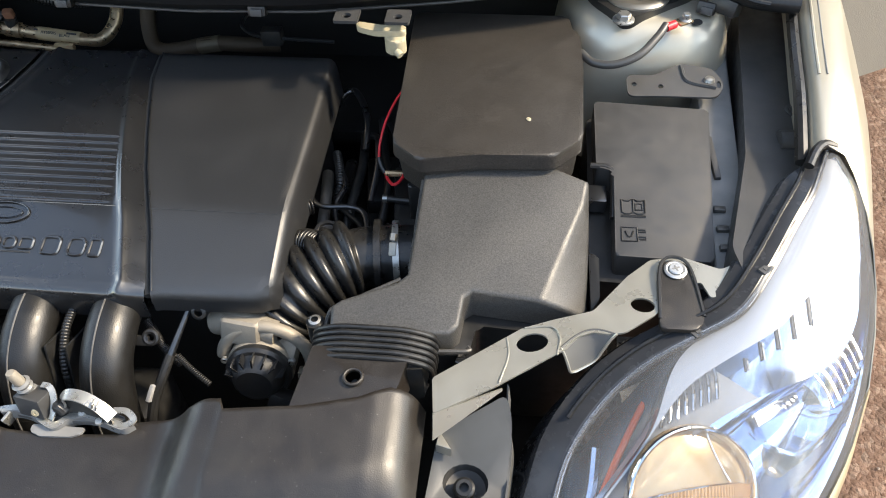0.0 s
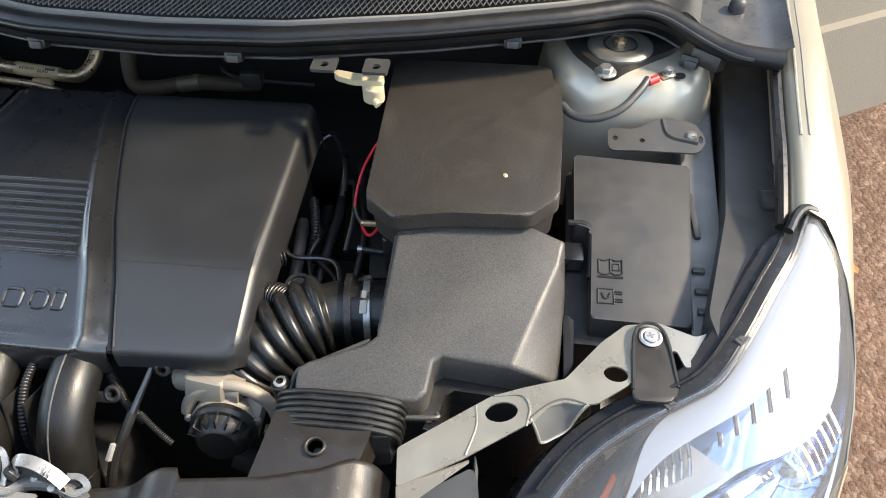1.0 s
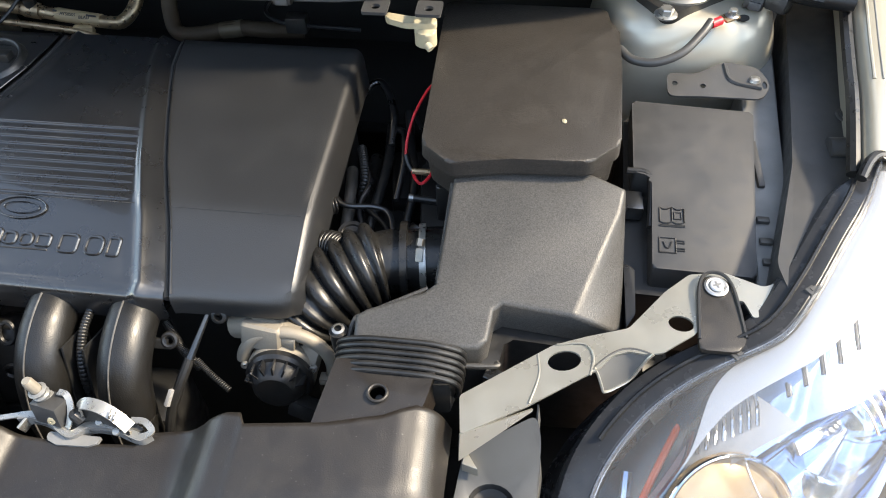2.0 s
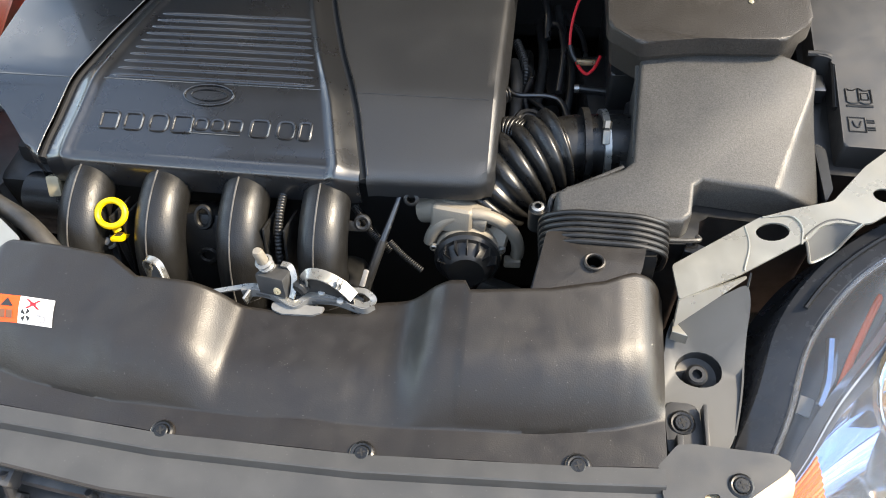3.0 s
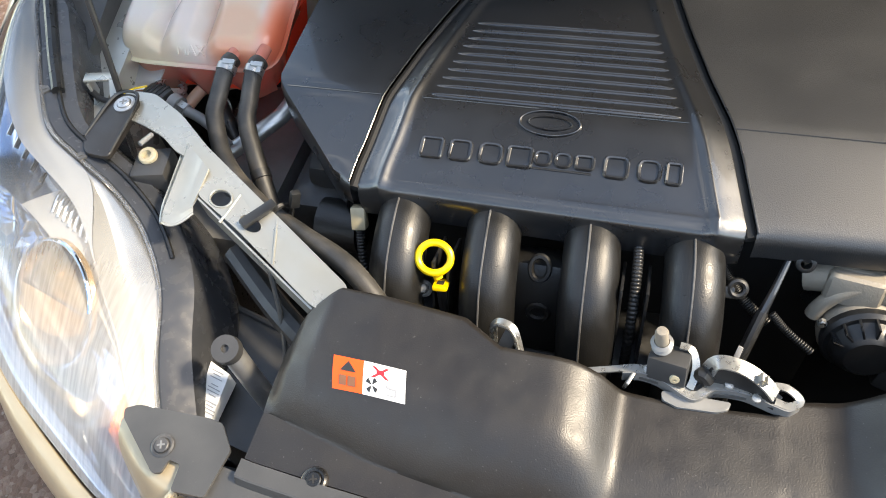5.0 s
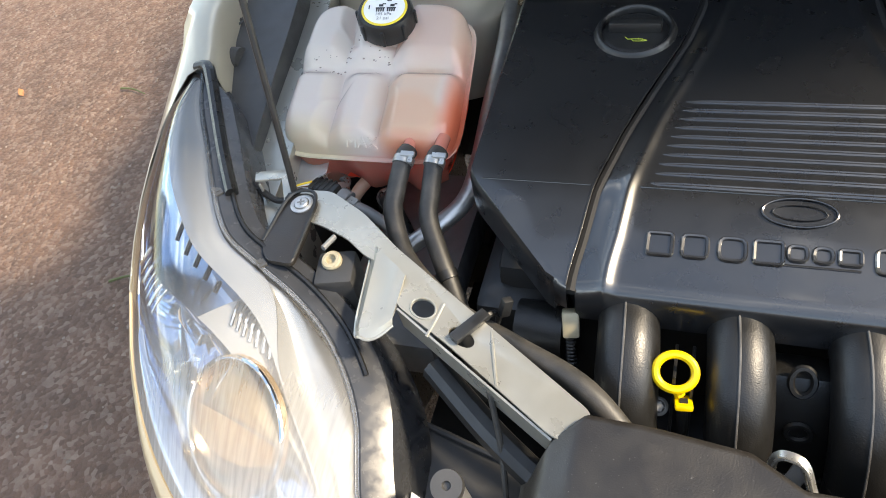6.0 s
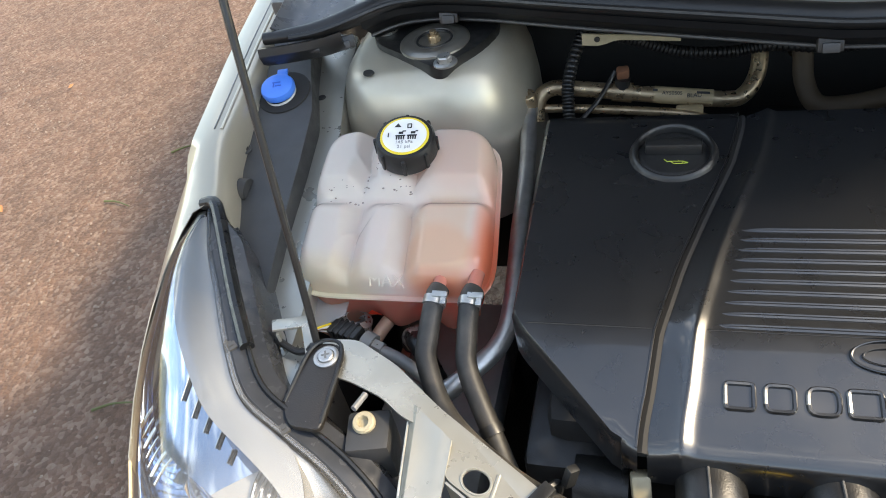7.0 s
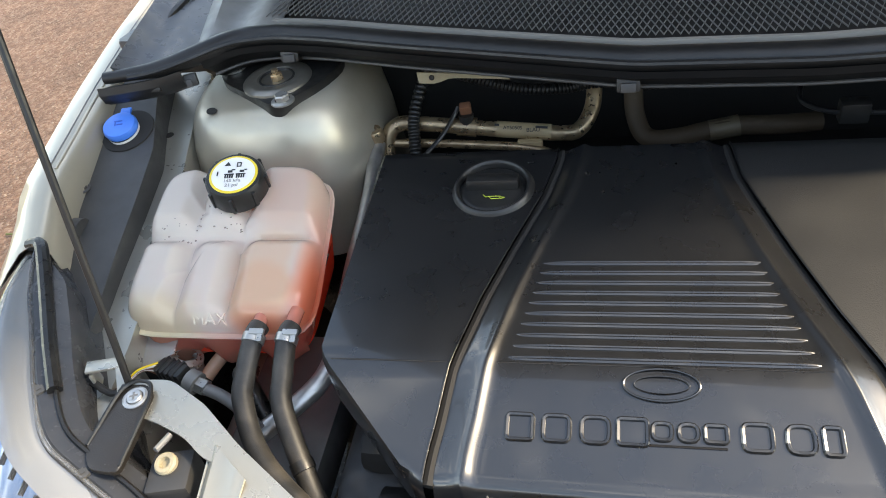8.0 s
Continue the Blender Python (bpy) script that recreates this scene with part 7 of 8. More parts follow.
random.seed(9)
drops = []
for k in range(46):
    u, v = random.uniform(0.30, 0.60), 0.545 + 0.17 * random.random() ** 1.5
    if random.random() < 0.35:
        u, v = random.uniform(0.10, 0.30), random.uniform(0.50, 0.60)
    x, y = tank_edge(u, v)
    r = random.uniform(0.0006, 0.0016)
    drops.append(lathe([(r, 0), (r * 0.8, r * 0.4), (0.00005, r * 0.55)], pose(x, y, tank_z(u, v) - 0.0001), 8))
part("droplets", join(*drops), material("damp specks", (0.33, 0.27, 0.23), 0.2, coat=0.6), shell, "damp specks below the cap")


def lettering(name, text, size, m, mat, parent, depth=0.0003):
    cu = bpy.data.curves.new("tmp", "FONT")
    cu.body, cu.size, cu.extrude, cu.align_x, cu.align_y = text, size, depth, "CENTER", "CENTER"
    tmp = bpy.data.objects.new("tmp", cu)
    me = bpy.data.meshes.new_from_object(tmp)
    bm = bmesh.new()
    bm.from_mesh(me)
    bm.transform(m)
    bpy.data.objects.remove(tmp)
    bpy.data.curves.remove(cu)
    bpy.data.meshes.remove(me)
    return part(name, bm, mat, parent)


lettering("pressure_text", "145 kPa", 0.0062, tc @ pose(0, -0.010, 0.0283), GREY_PRINT, tcap)
lettering("pressure_text", "21 psi", 0.0062, tc @ pose(0, -0.0165, 0.0283), GREY_PRINT, tcap)
lettering("max_text", "MAX", 0.0185, pose(-0.603, 0.4240, 0.7672, 58, 0, 0), TANK, shell, 0.0009)
for x, far_end in ((-0.546, [(-0.548, 0.372, 0.748), (-0.545, 0.345, 0.735), (-0.515, 0.298, 0.715), (-0.45, 0.246, 0.715), (-0.38, 0.202, 0.735), (-0.31, 0.165, 0.738), (-0.25, 0.120, 0.70)]),
                   (-0.510, [(-0.509, 0.372, 0.745), (-0.505, 0.345, 0.730), (-0.478, 0.300, 0.700), (-0.455, 0.265, 0.66), (-0.44, 0.23, 0.58)])):
    h = thing("coolant_hose", "black rubber coolant hose from the tank", "coolant hose", (x, 0.41, 0.76), "coolant hoses")
    part("hose", tube([(x + 0.002, 0.418, 0.765), (x, 0.405, 0.764)] + far_end, 0.0105, 14, 8), HOSE, h)
    part("spigot", tube([(x + 0.003, 0.437, 0.770), (x + 0.001, 0.412, 0.766)], 0.0075, 12, 2), TANK_RED, h)
    part("clamp", tube([(x + 0.0006, 0.4065, 0.7645), (x - 0.0002, 0.3985, 0.7615)], 0.0118, 16, 2), STEEL, h, "zinc spring clamp")
    part("clamp_ear", join(box((x + 0.008, 0.402, 0.775), (0.016, 0.006, 0.004), 0.001, (20, 0, 0)), box((x + 0.012, 0.398, 0.773), (0.006, 0.012, 0.003), 0.001, (20, 0, 0))), STEEL, h)
for k in range(7):
    mark = box((-0.5475 + 0.0003 * k, 0.384 - 0.0052 * k, 0.7625 - 0.0026 * k), (0.0016 + 0.0016 * (k % 2), 0.0026, 0.0008), 0, (26, 0, 6))
    solo("hose_print", mark, GREY_PRINT, "small pale printed mark on the coolant hose", "print mark", "hose print marks")
tie = thing("hose_clip", "black plastic hose clip on the carrier arm", "hose clip", (-0.42, 0.19, 0.76))
part("loop", join(torus(0.013, 0.003, aim((-0.410, 0.222, 0.735), (0.8, -0.5, 0)), 18, 6), box((-0.418, 0.200, 0.762), (0.012, 0.040, 0.006), 0.002, (0, 0, -35))), BLACK, tie)
part("tail", box((-0.394, 0.232, 0.752), (0.010, 0.008, 0.020), 0.002, (0, 20, 40)), BLACK, tie)
tie2 = thing("cable_tie", "black tape band on the coolant hose", "tape band", (-0.478, 0.300, 0.70))
part("band", tube([(-0.480, 0.303, 0.7035), (-0.475, 0.296, 0.6985)], 0.0118, 14, 2), BLACK, tie2)

# ---- washer filler ----
# recess drawn as a flat dark disc with its shade painted in
part("filler_recess", lathe([(0.0350, -0.002), (0.0345, 0.0010), (0.001, 0.0012)], aim((-0.794, 0.673, 0.8460), (0, -0.26, 1)), 32), DARK, car)
washer = thing("washer_filler", "blue washer fluid cap on a white neck", "washer cap", (-0.806, 0.672, 0.84))
wm = aim((-0.797, 0.668, 0.853), (0.05, -0.30, 1)) @ Matrix.Diagonal((0.86, 0.90, 1, 1))
part("cap", lathe([(0.025, -0.001), (0.026, 0.004), (0.024, 0.008), (0.019, 0.0095), (0.001, 0.0095)], wm @ Matrix.Diagonal((1, 0.92, 1, 1)), 30), BLUE, washer)
part("thumb_tab", box((0, 0, 0), (0.016, 0.012, 0.004), 0.0015), BLUE, washer).data.transform(wm @ pose(0.004, 0.027, 0.004))
part("neck", lathe([(0.020, -0.030), (0.0235, -0.012), (0.024, -0.002)], wm, 24), WHITE, washer)
part("cap_marks", join(box((0, 0.004, 0.0098), (0.012, 0.0016, 0.0008), 0), box((0.003, -0.002, 0.0098), (0.009, 0.0016, 0.0008), 0), box((-0.004, 0.000, 0.0098), (0.0016, 0.008, 0.0008), 0)), material("dark blue relief", (0.01, 0.08, 0.42), 0.4), washer).data.transform(wm)

# ---- pipes at the bulkhead ----
ac = thing("air_conditioning_pipe", "tarnished brass-coloured air conditioning pipe", "pipe", (-0.4, 0.8, 0.75))
part("main_pipe", tube([(-0.496, 0.775, 0.725), (-0.493, 0.788, 0.750), (-0.478, 0.797, 0.760), (-0.45, 0.800, 0.758), (-0.36, 0.800, 0.746), (-0.26, 0.798, 0.735), (-0.234, 0.804, 0.738), (-0.219, 0.825, 0.755), (-0.216, 0.850, 0.778), (-0.218, 0.91, 0.79)], 0.0105, 14, 8), PIPE, ac)
part("thin_pipe", tube([(-0.490, 0.785, 0.738), (-0.44, 0.786, 0.735), (-0.36, 0.785, 0.729), (-0.30, 0.782, 0.724), (-0.26, 0.78, 0.710)], 0.006, 12, 6), PIPE, ac)
part("collar", lathe([(0.016, -0.006), (0.0165, 0.0), (0.016, 0.008)], aim((-0.217, 0.856, 0.780), (0, 0.9, 0.3)), 18), PIPE, ac)
part("sleeve", tube([(-0.398, 0.800, 0.7515), (-0.372, 0.800, 0.748)], 0.013, 14, 2), PIPE, ac)
PAPER = material("tan paper label", (0.40, 0.30, 0.17), 0.55, stain=0.4, stain_size=0.012, stain_color=(0.28, 0.20, 0.11))
tape = part("paper_tape", tube([(-0.345, 0.800, 0.7443), (-0.272, 0.7985, 0.7365)], 0.0112, 16, 3), PAPER, ac, "paper label wrapped round the pipe")
part("tape_end", box((-0.300, 0.786, 0.728), (0.034, 0.010, 0.012), 0.003), PAPER, ac)
lettering("colour_text", "BLAU", 0.0075, aim((-0.295, 0.7905, 0.7462), (0, -0.7, 0.75)) @ pose(0, 0, 0.0009) @ pose(0, 0, 0.0004), INK, tape)
lettering("code_text", "AY50505", 0.0068, aim((-0.322, 0.7925, 0.7495), (0, -0.7, 0.75)) @ pose(0, 0, 0.0013, 0, 6, -2), INK, tape)
part("print_bar", join(*(box((x, 0.7935, 0.7535 - 0.11 * (x + 0.33)), (w, 0.0028, 0.0012), 0, (40, 6, 0)) for x, w in ((-0.343, 0.006), (-0.284, 0.016)))), INK, tape)
sensor = thing("pressure_sensor", "red-brown pressure sensor plug on the pipe", "sensor", (-0.385, 0.80, 0.785))
part("stem", tube([(-0.385, 0.80, 0.755), (-0.384, 0.800, 0.770)], 0.010, 12, 2), BLACK, sensor)
part("plug", box((-0.384, 0.802, 0.777), (0.016, 0.012, 0.015), 0.003, (15, 0, 10)), COPPER, sensor)
part("lead", tube([(-0.393, 0.802, 0.78), (-0.400, 0.795, 0.77), (-0.415, 0.77, 0.755), (-0.44, 0.74, 0.74)], 0.003, 8), BLACK, sensor)
sp = thing("coolant_pipe", "dull aluminium pipe beside the engine cover", "pipe", (-0.49, 0.5, 0.7))
part("pipe", tube([(-0.502, 0.762, 0.752), (-0.500, 0.735, 0.748), (-0.492, 0.66, 0.738), (-0.486, 0.55, 0.728), (-0.480, 0.45, 0.715), (-0.486, 0.405, 0.704), (-0.512, 0.372, 0.694), (-0.55, 0.340, 0.680)], 0.0105, 14, 8), SILVER_PIPE, sp)
part("fitting", lathe([(0.009, -0.004), (0.012, 0.0), (0.012, 0.016), (0.010, 0.019), (0.004, 0.019), (0.004, 0.015)], aim((-0.503, 0.763, 0.758), (0, -0.15, 1)), 20), PIPE, sp)
hh = thing("heater_hose", "brown dusty rubber heater hose at the bulkhead", "heater hose", (-0.1, 0.82, 0.76))
part("hose", tube([(-0.168, 0.90, 0.782), (-0.166, 0.850, 0.772), (-0.163, 0.822, 0.742), (-0.148, 0.800, 0.722), (-0.11, 0.797, 0.722), (-0.05, 0.800, 0.734), (0.01, 0.800, 0.734), (0.06, 0.81, 0.73)], 0.0125, 14, 8), BROWN_HOSE, hh)
part("collar", lathe([(0.017, -0.005), (0.018, 0.0), (0.017, 0.006)], aim((-0.166, 0.855, 0.773), (0, 0.95, 0.3)), 18), PIPE, hh)
part("band", tube([(-0.072, 0.7985, 0.7295), (-0.036, 0.8005, 0.7350)], 0.0135, 14, 3), CLAMP_BROWN, hh, "pale brown clamp band")
loom = thing("wiring_conduit", "black corrugated conduit crossing the pipes", "conduit", (-0.44, 0.8, 0.8), "conduits")
part("sleeve", ribbed([(-0.425, 0.85, 0.83), (-0.440, 0.83, 0.81), (-0.452, 0.79, 0.778), (-0.452, 0.768, 0.750), (-0.448, 0.74, 0.72)], 0.0075, 0.002, 30, 10), BLACK, loom)
for pts in ([(0.030, 0.80, 0.80), (0.022, 0.765, 0.79), (0.05, 0.745, 0.785), (0.10, 0.742, 0.783), (0.17, 0.742, 0.780)], [(0.03, 0.80, 0.81), (0.05, 0.815, 0.815), (0.10, 0.815, 0.812), (0.20, 0.805, 0.805)]):
    c = thing("brake_pipe", "thin glossy black pipe at the bulkhead", "brake pipe", pts[0], "brake pipes")
    part("pipe", tube(pts, 0.0030, 8, 6), COVER, c)
blk = thing("pipe_clip", "black plastic pipe clip at the bulkhead", "pipe clip", (0.075, 0.75, 0.78))
part("body", box((0.075, 0.745, 0.785), (0.032, 0.02, 0.026), 0.004), BLACK, blk)
strip = thing("bulkhead_strip", "cream painted steel strip with a hole under the scuttle rail", "strip", (-0.37, 0.76, 0.85))
part("plate", surf(lambda u, v: (-0.428 + 0.114 * u, 0.760 + 0.002 * v, 0.858 - 0.010 * u - (0.016 - 0.009 * smoothstep(0.15, 0.4, u)) * v), steps(0, 1, 13), steps(0, 1, 3), 0.002), CREAM, strip)
# dark disc on the strip imitates a shaded hole
part("hole", lathe([(0.0035, 0.0), (0.0030, 0.0012), (0.001, 0.0012)], aim((-0.410, 0.7575, 0.850), (0, -1, 0.2)), 14), DARK, strip)
loom3 = thing("wiring_conduit", "black corrugated conduit hanging under the scuttle rail", "conduit", (-0.30, 0.80, 0.80), "conduits")
# darker black than other conduits, painting in the shade under the scuttle
part("sleeve", ribbed([(-0.40, 0.80, 0.835), (-0.356, 0.80, 0.819), (-0.308, 0.80, 0.804), (-0.254, 0.80, 0.801), (-0.209, 0.80, 0.807), (-0.143, 0.80, 0.801), (-0.08, 0.81, 0.80)], 0.0065, 0.0018, 60, 10), RAIL, loom3)
latch_w = thing("washer_bracket", "cream plastic bracket under the scuttle", "bracket", (0.26, 0.66, 0.86))
part("arm", prism(rounded([(0.232, 0.640), (0.268, 0.632), (0.300, 0.634), (0.302, 0.618), (0.262, 0.616), (0.236, 0.626)], 0.006), 0.876, 0.868, 0.003), CREAM, latch_w)
part("leg", prism(rounded([(0.272, 0.628), (0.300, 0.629), (0.302, 0.612), (0.294, 0.604), (0.282, 0.605), (0.274, 0.612)], 0.006), 0.868, 0.848, 0.004), CREAM, latch_w)
part("boss", tube([(0.290, 0.606, 0.854), (0.296, 0.601, 0.850)], 0.005, 12, 2), CREAM, latch_w)

# ---- clutter between the cover and the battery ----
CL = [([(0.180, 0.668, 0.715), (0.190, 0.690, 0.722), (0.205, 0.694, 0.725), (0.222, 0.665, 0.725), (0.235, 0.625, 0.722), (0.238, 0.580, 0.705)], 0.0052, COVER, "glossy black curved pipe"),
      ([(0.196, 0.52, 0.71), (0.203, 0.48, 0.715), (0.205, 0.43, 0.70), (0.20, 0.40, 0.69)], 0.008, HOSE, "dusty rubber pipe"),
      ([(0.182, 0.480, 0.722), (0.191, 0.454, 0.725), (0.207, 0.441, 0.725), (0.244, 0.442, 0.725), (0.263, 0.431, 0.724), (0.274, 0.396, 0.720)], 0.0036, COVER, "glossy black cable"),
      ([(0.21, 0.60, 0.66), (0.215, 0.52, 0.67), (0.212, 0.45, 0.68), (0.205, 0.41, 0.67)], 0.010, RUBBER, "black rubber hose"),
      ([(0.225, 0.65, 0.68), (0.235, 0.56, 0.69), (0.232, 0.49, 0.685), (0.225, 0.42, 0.66)], 0.007, BLACK, "black wiring loom"),
      ([(0.25, 0.66, 0.70), (0.262, 0.60, 0.69), (0.275, 0.54, 0.68), (0.27, 0.46, 0.65)], 0.006, BLACK, "black wiring loom"),
      ([(0.21, 0.385, 0.70), (0.24, 0.378, 0.705), (0.272, 0.372, 0.70), (0.285, 0.355, 0.68)], 0.004, BLACK, "black vacuum hose"),
      ([(0.236, 0.610, 0.708), (0.252, 0.600, 0.714), (0.258, 0.576, 0.716), (0.262, 0.540, 0.708), (0.258, 0.490, 0.690)], 0.0048, COVER, "glossy black wiring loom"),
      ([(0.214, 0.480, 0.690), (0.232, 0.462, 0.692), (0.254, 0.440, 0.690), (0.266, 0.405, 0.680)], 0.0034, BLACK, "thin glossy black cable"),
      ([(0.210, 0.540, 0.700), (0.222, 0.505, 0.704), (0.214, 0.470, 0.698), (0.222, 0.440, 0.690)], 0.0042, COVER, "glossy black cable"),
      ([(0.262, 0.650, 0.700), (0.284, 0.600, 0.700), (0.292, 0.560, 0.694), (0.288, 0.530, 0.680)], 0.0036, COVER, "thin glossy black cable"),
            ([(0.25, 0.42, 0.63), (0.27, 0.45, 0.65), (0.29, 0.47, 0.66)], 0.012, RUBBER, "black rubber hose")]
for pts, r, mat, label in CL:
    c = thing("cable" if r < 0.008 else "pipe", label + " beside the gearbox", "cable" if r < 0.008 else "pipe", pts[0], "engine bay lines")
    part("line", tube(pts, r, 12, 8), mat, c)
loom2 = thing("wiring_conduit", "black corrugated conduit beside the engine cover", "conduit", (0.22, 0.47, 0.7), "conduits")
part("sleeve", ribbed([(0.196, 0.577, 0.700), (0.206, 0.545, 0.703), (0.213, 0.513, 0.700), (0.212, 0.48, 0.685)], 0.006, 0.002, 20, 10), BLACK, loom2)
red = thing("red_wire", "red insulated wire looping beside the battery", "wire", (0.29, 0.55, 0.72))
part("upper_loop", tube([(0.318, 0.612, 0.775), (0.300, 0.622, 0.782), (0.288, 0.612, 0.780), (0.274, 0.578, 0.765), (0.268, 0.548, 0.748), (0.268, 0.528, 0.735)], 0.0019, 8, 8), RED, red)
part("lower_loop", tube([(0.278, 0.515, 0.722), (0.284, 0.502, 0.720), (0.293, 0.494, 0.720), (0.302, 0.503, 0.724), (0.308, 0.520, 0.728)], 0.0022, 8, 8), RED, red)
part("sleeve", tube([(0.268, 0.530, 0.736), (0.272, 0.522, 0.728), (0.278, 0.515, 0.722)], 0.004, 8, 4), BLACK, red)
bz = thing("terminal", "small brass terminal beside the battery", "terminal", (0.287, 0.512, 0.72))
part("pin", tube([(0.278, 0.512, 0.724), (0.305, 0.514, 0.722)], 0.0045, 10, 2), PIPE, bz)
pn = thing("steel_pin", "steel-tipped black pin beside the air filter box", "pin", (0.28, 0.48, 0.69))
part("shaft", tube([(0.283, 0.482, 0.705), (0.330, 0.480, 0.703)], 0.005, 12, 2), BLACK, pn)
part("tip", tube([(0.278, 0.482, 0.705), (0.284, 0.482, 0.705)], 0.0055, 12, 2), STEEL, pn)
for at, size in (((0.315, 0.50, 0.66), (0.05, 0.12, 0.08)), ((0.335, 0.40, 0.66), (0.03, 0.08, 0.09)), ((0.265, 0.58, 0.63), (0.06, 0.10, 0.05)), ((0.235, 0.46, 0.61), (0.07, 0.12, 0.06))):
    b = thing("bracket_block", "black grimy bracket below the battery", "bracket", at, "dark brackets")
    part("body", box(at, size, 0.008, (0, 0, 8)), BLACK, b)
earth = thing("earth_cable", "grey braided earth cable bolted to the strut tower", "earth cable", (0.62, 0.68, 0.86))
part("cable", tube([(0.532, 0.645, 0.835), (0.548, 0.627, 0.832), (0.575, 0.618, 0.836), (0.605, 0.626, 0.846), (0.628, 0.650, 0.858), (0.640, 0.668, 0.866)], 0.0055, 12, 8), TRIM, earth)
part("red_sleeve", tube([(0.640, 0.664, 0.864), (0.652, 0.672, 0.865)], 0.0056, 12, 2), RED, earth)
part("lug", box((0.664, 0.682, 0.864), (0.022, 0.016, 0.003), 0.001, (0, 0, 35)), PIPE, earth)
bolt((0.667, 0.684, 0.864), 0.0055, label="small bolt holding the earth cable")

# bulge hose and cables low at the front
lowh = thing("sensor_plug", "grey sensor plug with wires below the coolant tank", "sensor", (-0.60, 0.37, 0.70))
pl = part("plug", box((0, 0, 0), (0.040, 0.019, 0.017), 0.003), BLACK, lowh)
pm = aim((-0.648, 0.389, 0.722), (0, 0, 1)) @ pose(0, 0, 0, 0, 6, -20)
pl.data.transform(pm)
for k in range(4):
    part("plug_ridge", box((-0.012 + 0.008 * k, 0, 0), (0.003, 0.0225, 0.0195), 0.001), BLACK, pl).data.transform(pm)
part("collar", tube([(-0.627, 0.382, 0.720), (-0.616, 0.378, 0.717)], 0.0125, 16, 2), GREY_PANEL, lowh)
part("nut", tube([(-0.616, 0.378, 0.717), (-0.606, 0.375, 0.714)], 0.0090, 6, 2), STEEL, lowh)
part("stub", tube([(-0.607, 0.375, 0.714), (-0.588, 0.370, 0.709), (-0.566, 0.360, 0.702), (-0.540, 0.344, 0.690)], 0.0066, 12, 5), GREY_PANEL, lowh)
for i, mt in enumerate((YELLOW, WHITE, COPPER, WHITE, COPPER)):
    part("wire", tube([(-0.690, 0.372 - 0.001 * i, 0.728), (-0.682, 0.382 + 0.0015 * i, 0.732 - 0.002 * i), (-0.667, 0.396 - 0.0022 * i, 0.728 - 0.002 * i)], 0.0012, 6, 4), mt, lowh)
steel_f = thing("tank_fitting", "dull steel pipe fitting below the coolant tank", "fitting", (-0.655, 0.41, 0.69))
part("body", lathe([(0.012, -0.02), (0.014, 0.0), (0.019, 0.004), (0.019, 0.010), (0.015, 0.012), (0.015, 0.016), (0.018, 0.018), (0.018, 0.022), (0.011, 0.025)], aim((-0.656, 0.412, 0.692), (0.35, 0.3, 1)), 20), STEEL, steel_f)
sh = thing("hose_clamp", "bright spring clamp on a black hose below the tank", "hose clamp", (-0.585, 0.41, 0.69))
part("hose", tube([(-0.60, 0.43, 0.66), (-0.588, 0.415, 0.69), (-0.572, 0.395, 0.695), (-0.55, 0.37, 0.67)], 0.011, 12, 5), RUBBER, sh)
part("band", tube([(-0.590, 0.418, 0.687), (-0.582, 0.408, 0.692)], 0.0125, 14, 2), STEEL, sh)
part("ear", box((-0.583, 0.414, 0.7035), (0.012, 0.007, 0.004), 0.001, (0, 0, 40)), STEEL, sh)
pk = thing("coolant_outlet", "pink stained plastic outlet under the coolant tank", "outlet", (-0.622, 0.42, 0.69))
part("tube", tube([(-0.612, 0.442, 0.700), (-0.622, 0.424, 0.696), (-0.630, 0.408, 0.690)], 0.008, 12, 4), TANK_PEACH, pk)
floor_b = thing("front_rail", "dull silver chassis rail below the coolant tank", "chassis rail", (-0.55, 0.33, 0.6))
part("rail", box((-0.56, 0.40, 0.585), (0.12, 0.28, 0.06), 0.01), GREY_PANEL, floor_b)
part("flange", box((-0.625, 0.40, 0.60), (0.02, 0.28, 0.006), 0.002), INNER_PAINT, floor_b)
part("hole_rim", torus(0.012, 0.003, pose(-0.56, 0.34, 0.616), 20, 8), GREY_PANEL, floor_b)
knob = thing("radiator_mount", "black rubber radiator mount beside the shroud", "mount", (-0.413, 0.074, 0.70))
part("head", lathe([(0.014, 0), (0.0145, 0.004), (0.0135, 0.012), (0.004, 0.012), (0.003, 0.008)], aim((-0.413, 0.074, 0.708), (0.1, -0.3, 1)), 20), FUSE_PLASTIC, knob)
part("stem", tube([(-0.413, 0.076, 0.708), (-0.400, 0.068, 0.67), (-0.385, 0.06, 0.62)], 0.011, 12, 4), SILVER_PIPE, knob)
tagl = thing("part_label", "white printed part label beside the lamp", "label", (-0.455, 0.075, 0.63))
part("card", prism([(-0.464, 0.088), (-0.438, 0.078), (-0.439, 0.023), (-0.461, 0.046)], lambda x, y: 0.640 + 0.12 * (y - 0.05), 0.622, 0.0005), WHITE, tagl)
part("print_bars", join(*(box((-0.4515 + 0.0006 * i, 0.078 - 0.0036 * i, 0.6405 + 0.12 * (0.028 - 0.0036 * i)), (0.015 - 0.006 * (i % 3 == 1), 0.0009, 0.0008), 0, (6, 0, -14)) for i in range(13) if i not in (3, 8))), GREY_PRINT, tagl)
dbar = thing("lamp_rear_tray", "dark plastic tray between lamp and shroud", "tray", (-0.47, 0.1, 0.6))
part("tray", prism([(-0.55, 0.19), (-0.36, 0.14), (-0.36, 0.0), (-0.50, 0.0)], 0.615, 0.58, 0.003), FUSE_PLASTIC, dbar)
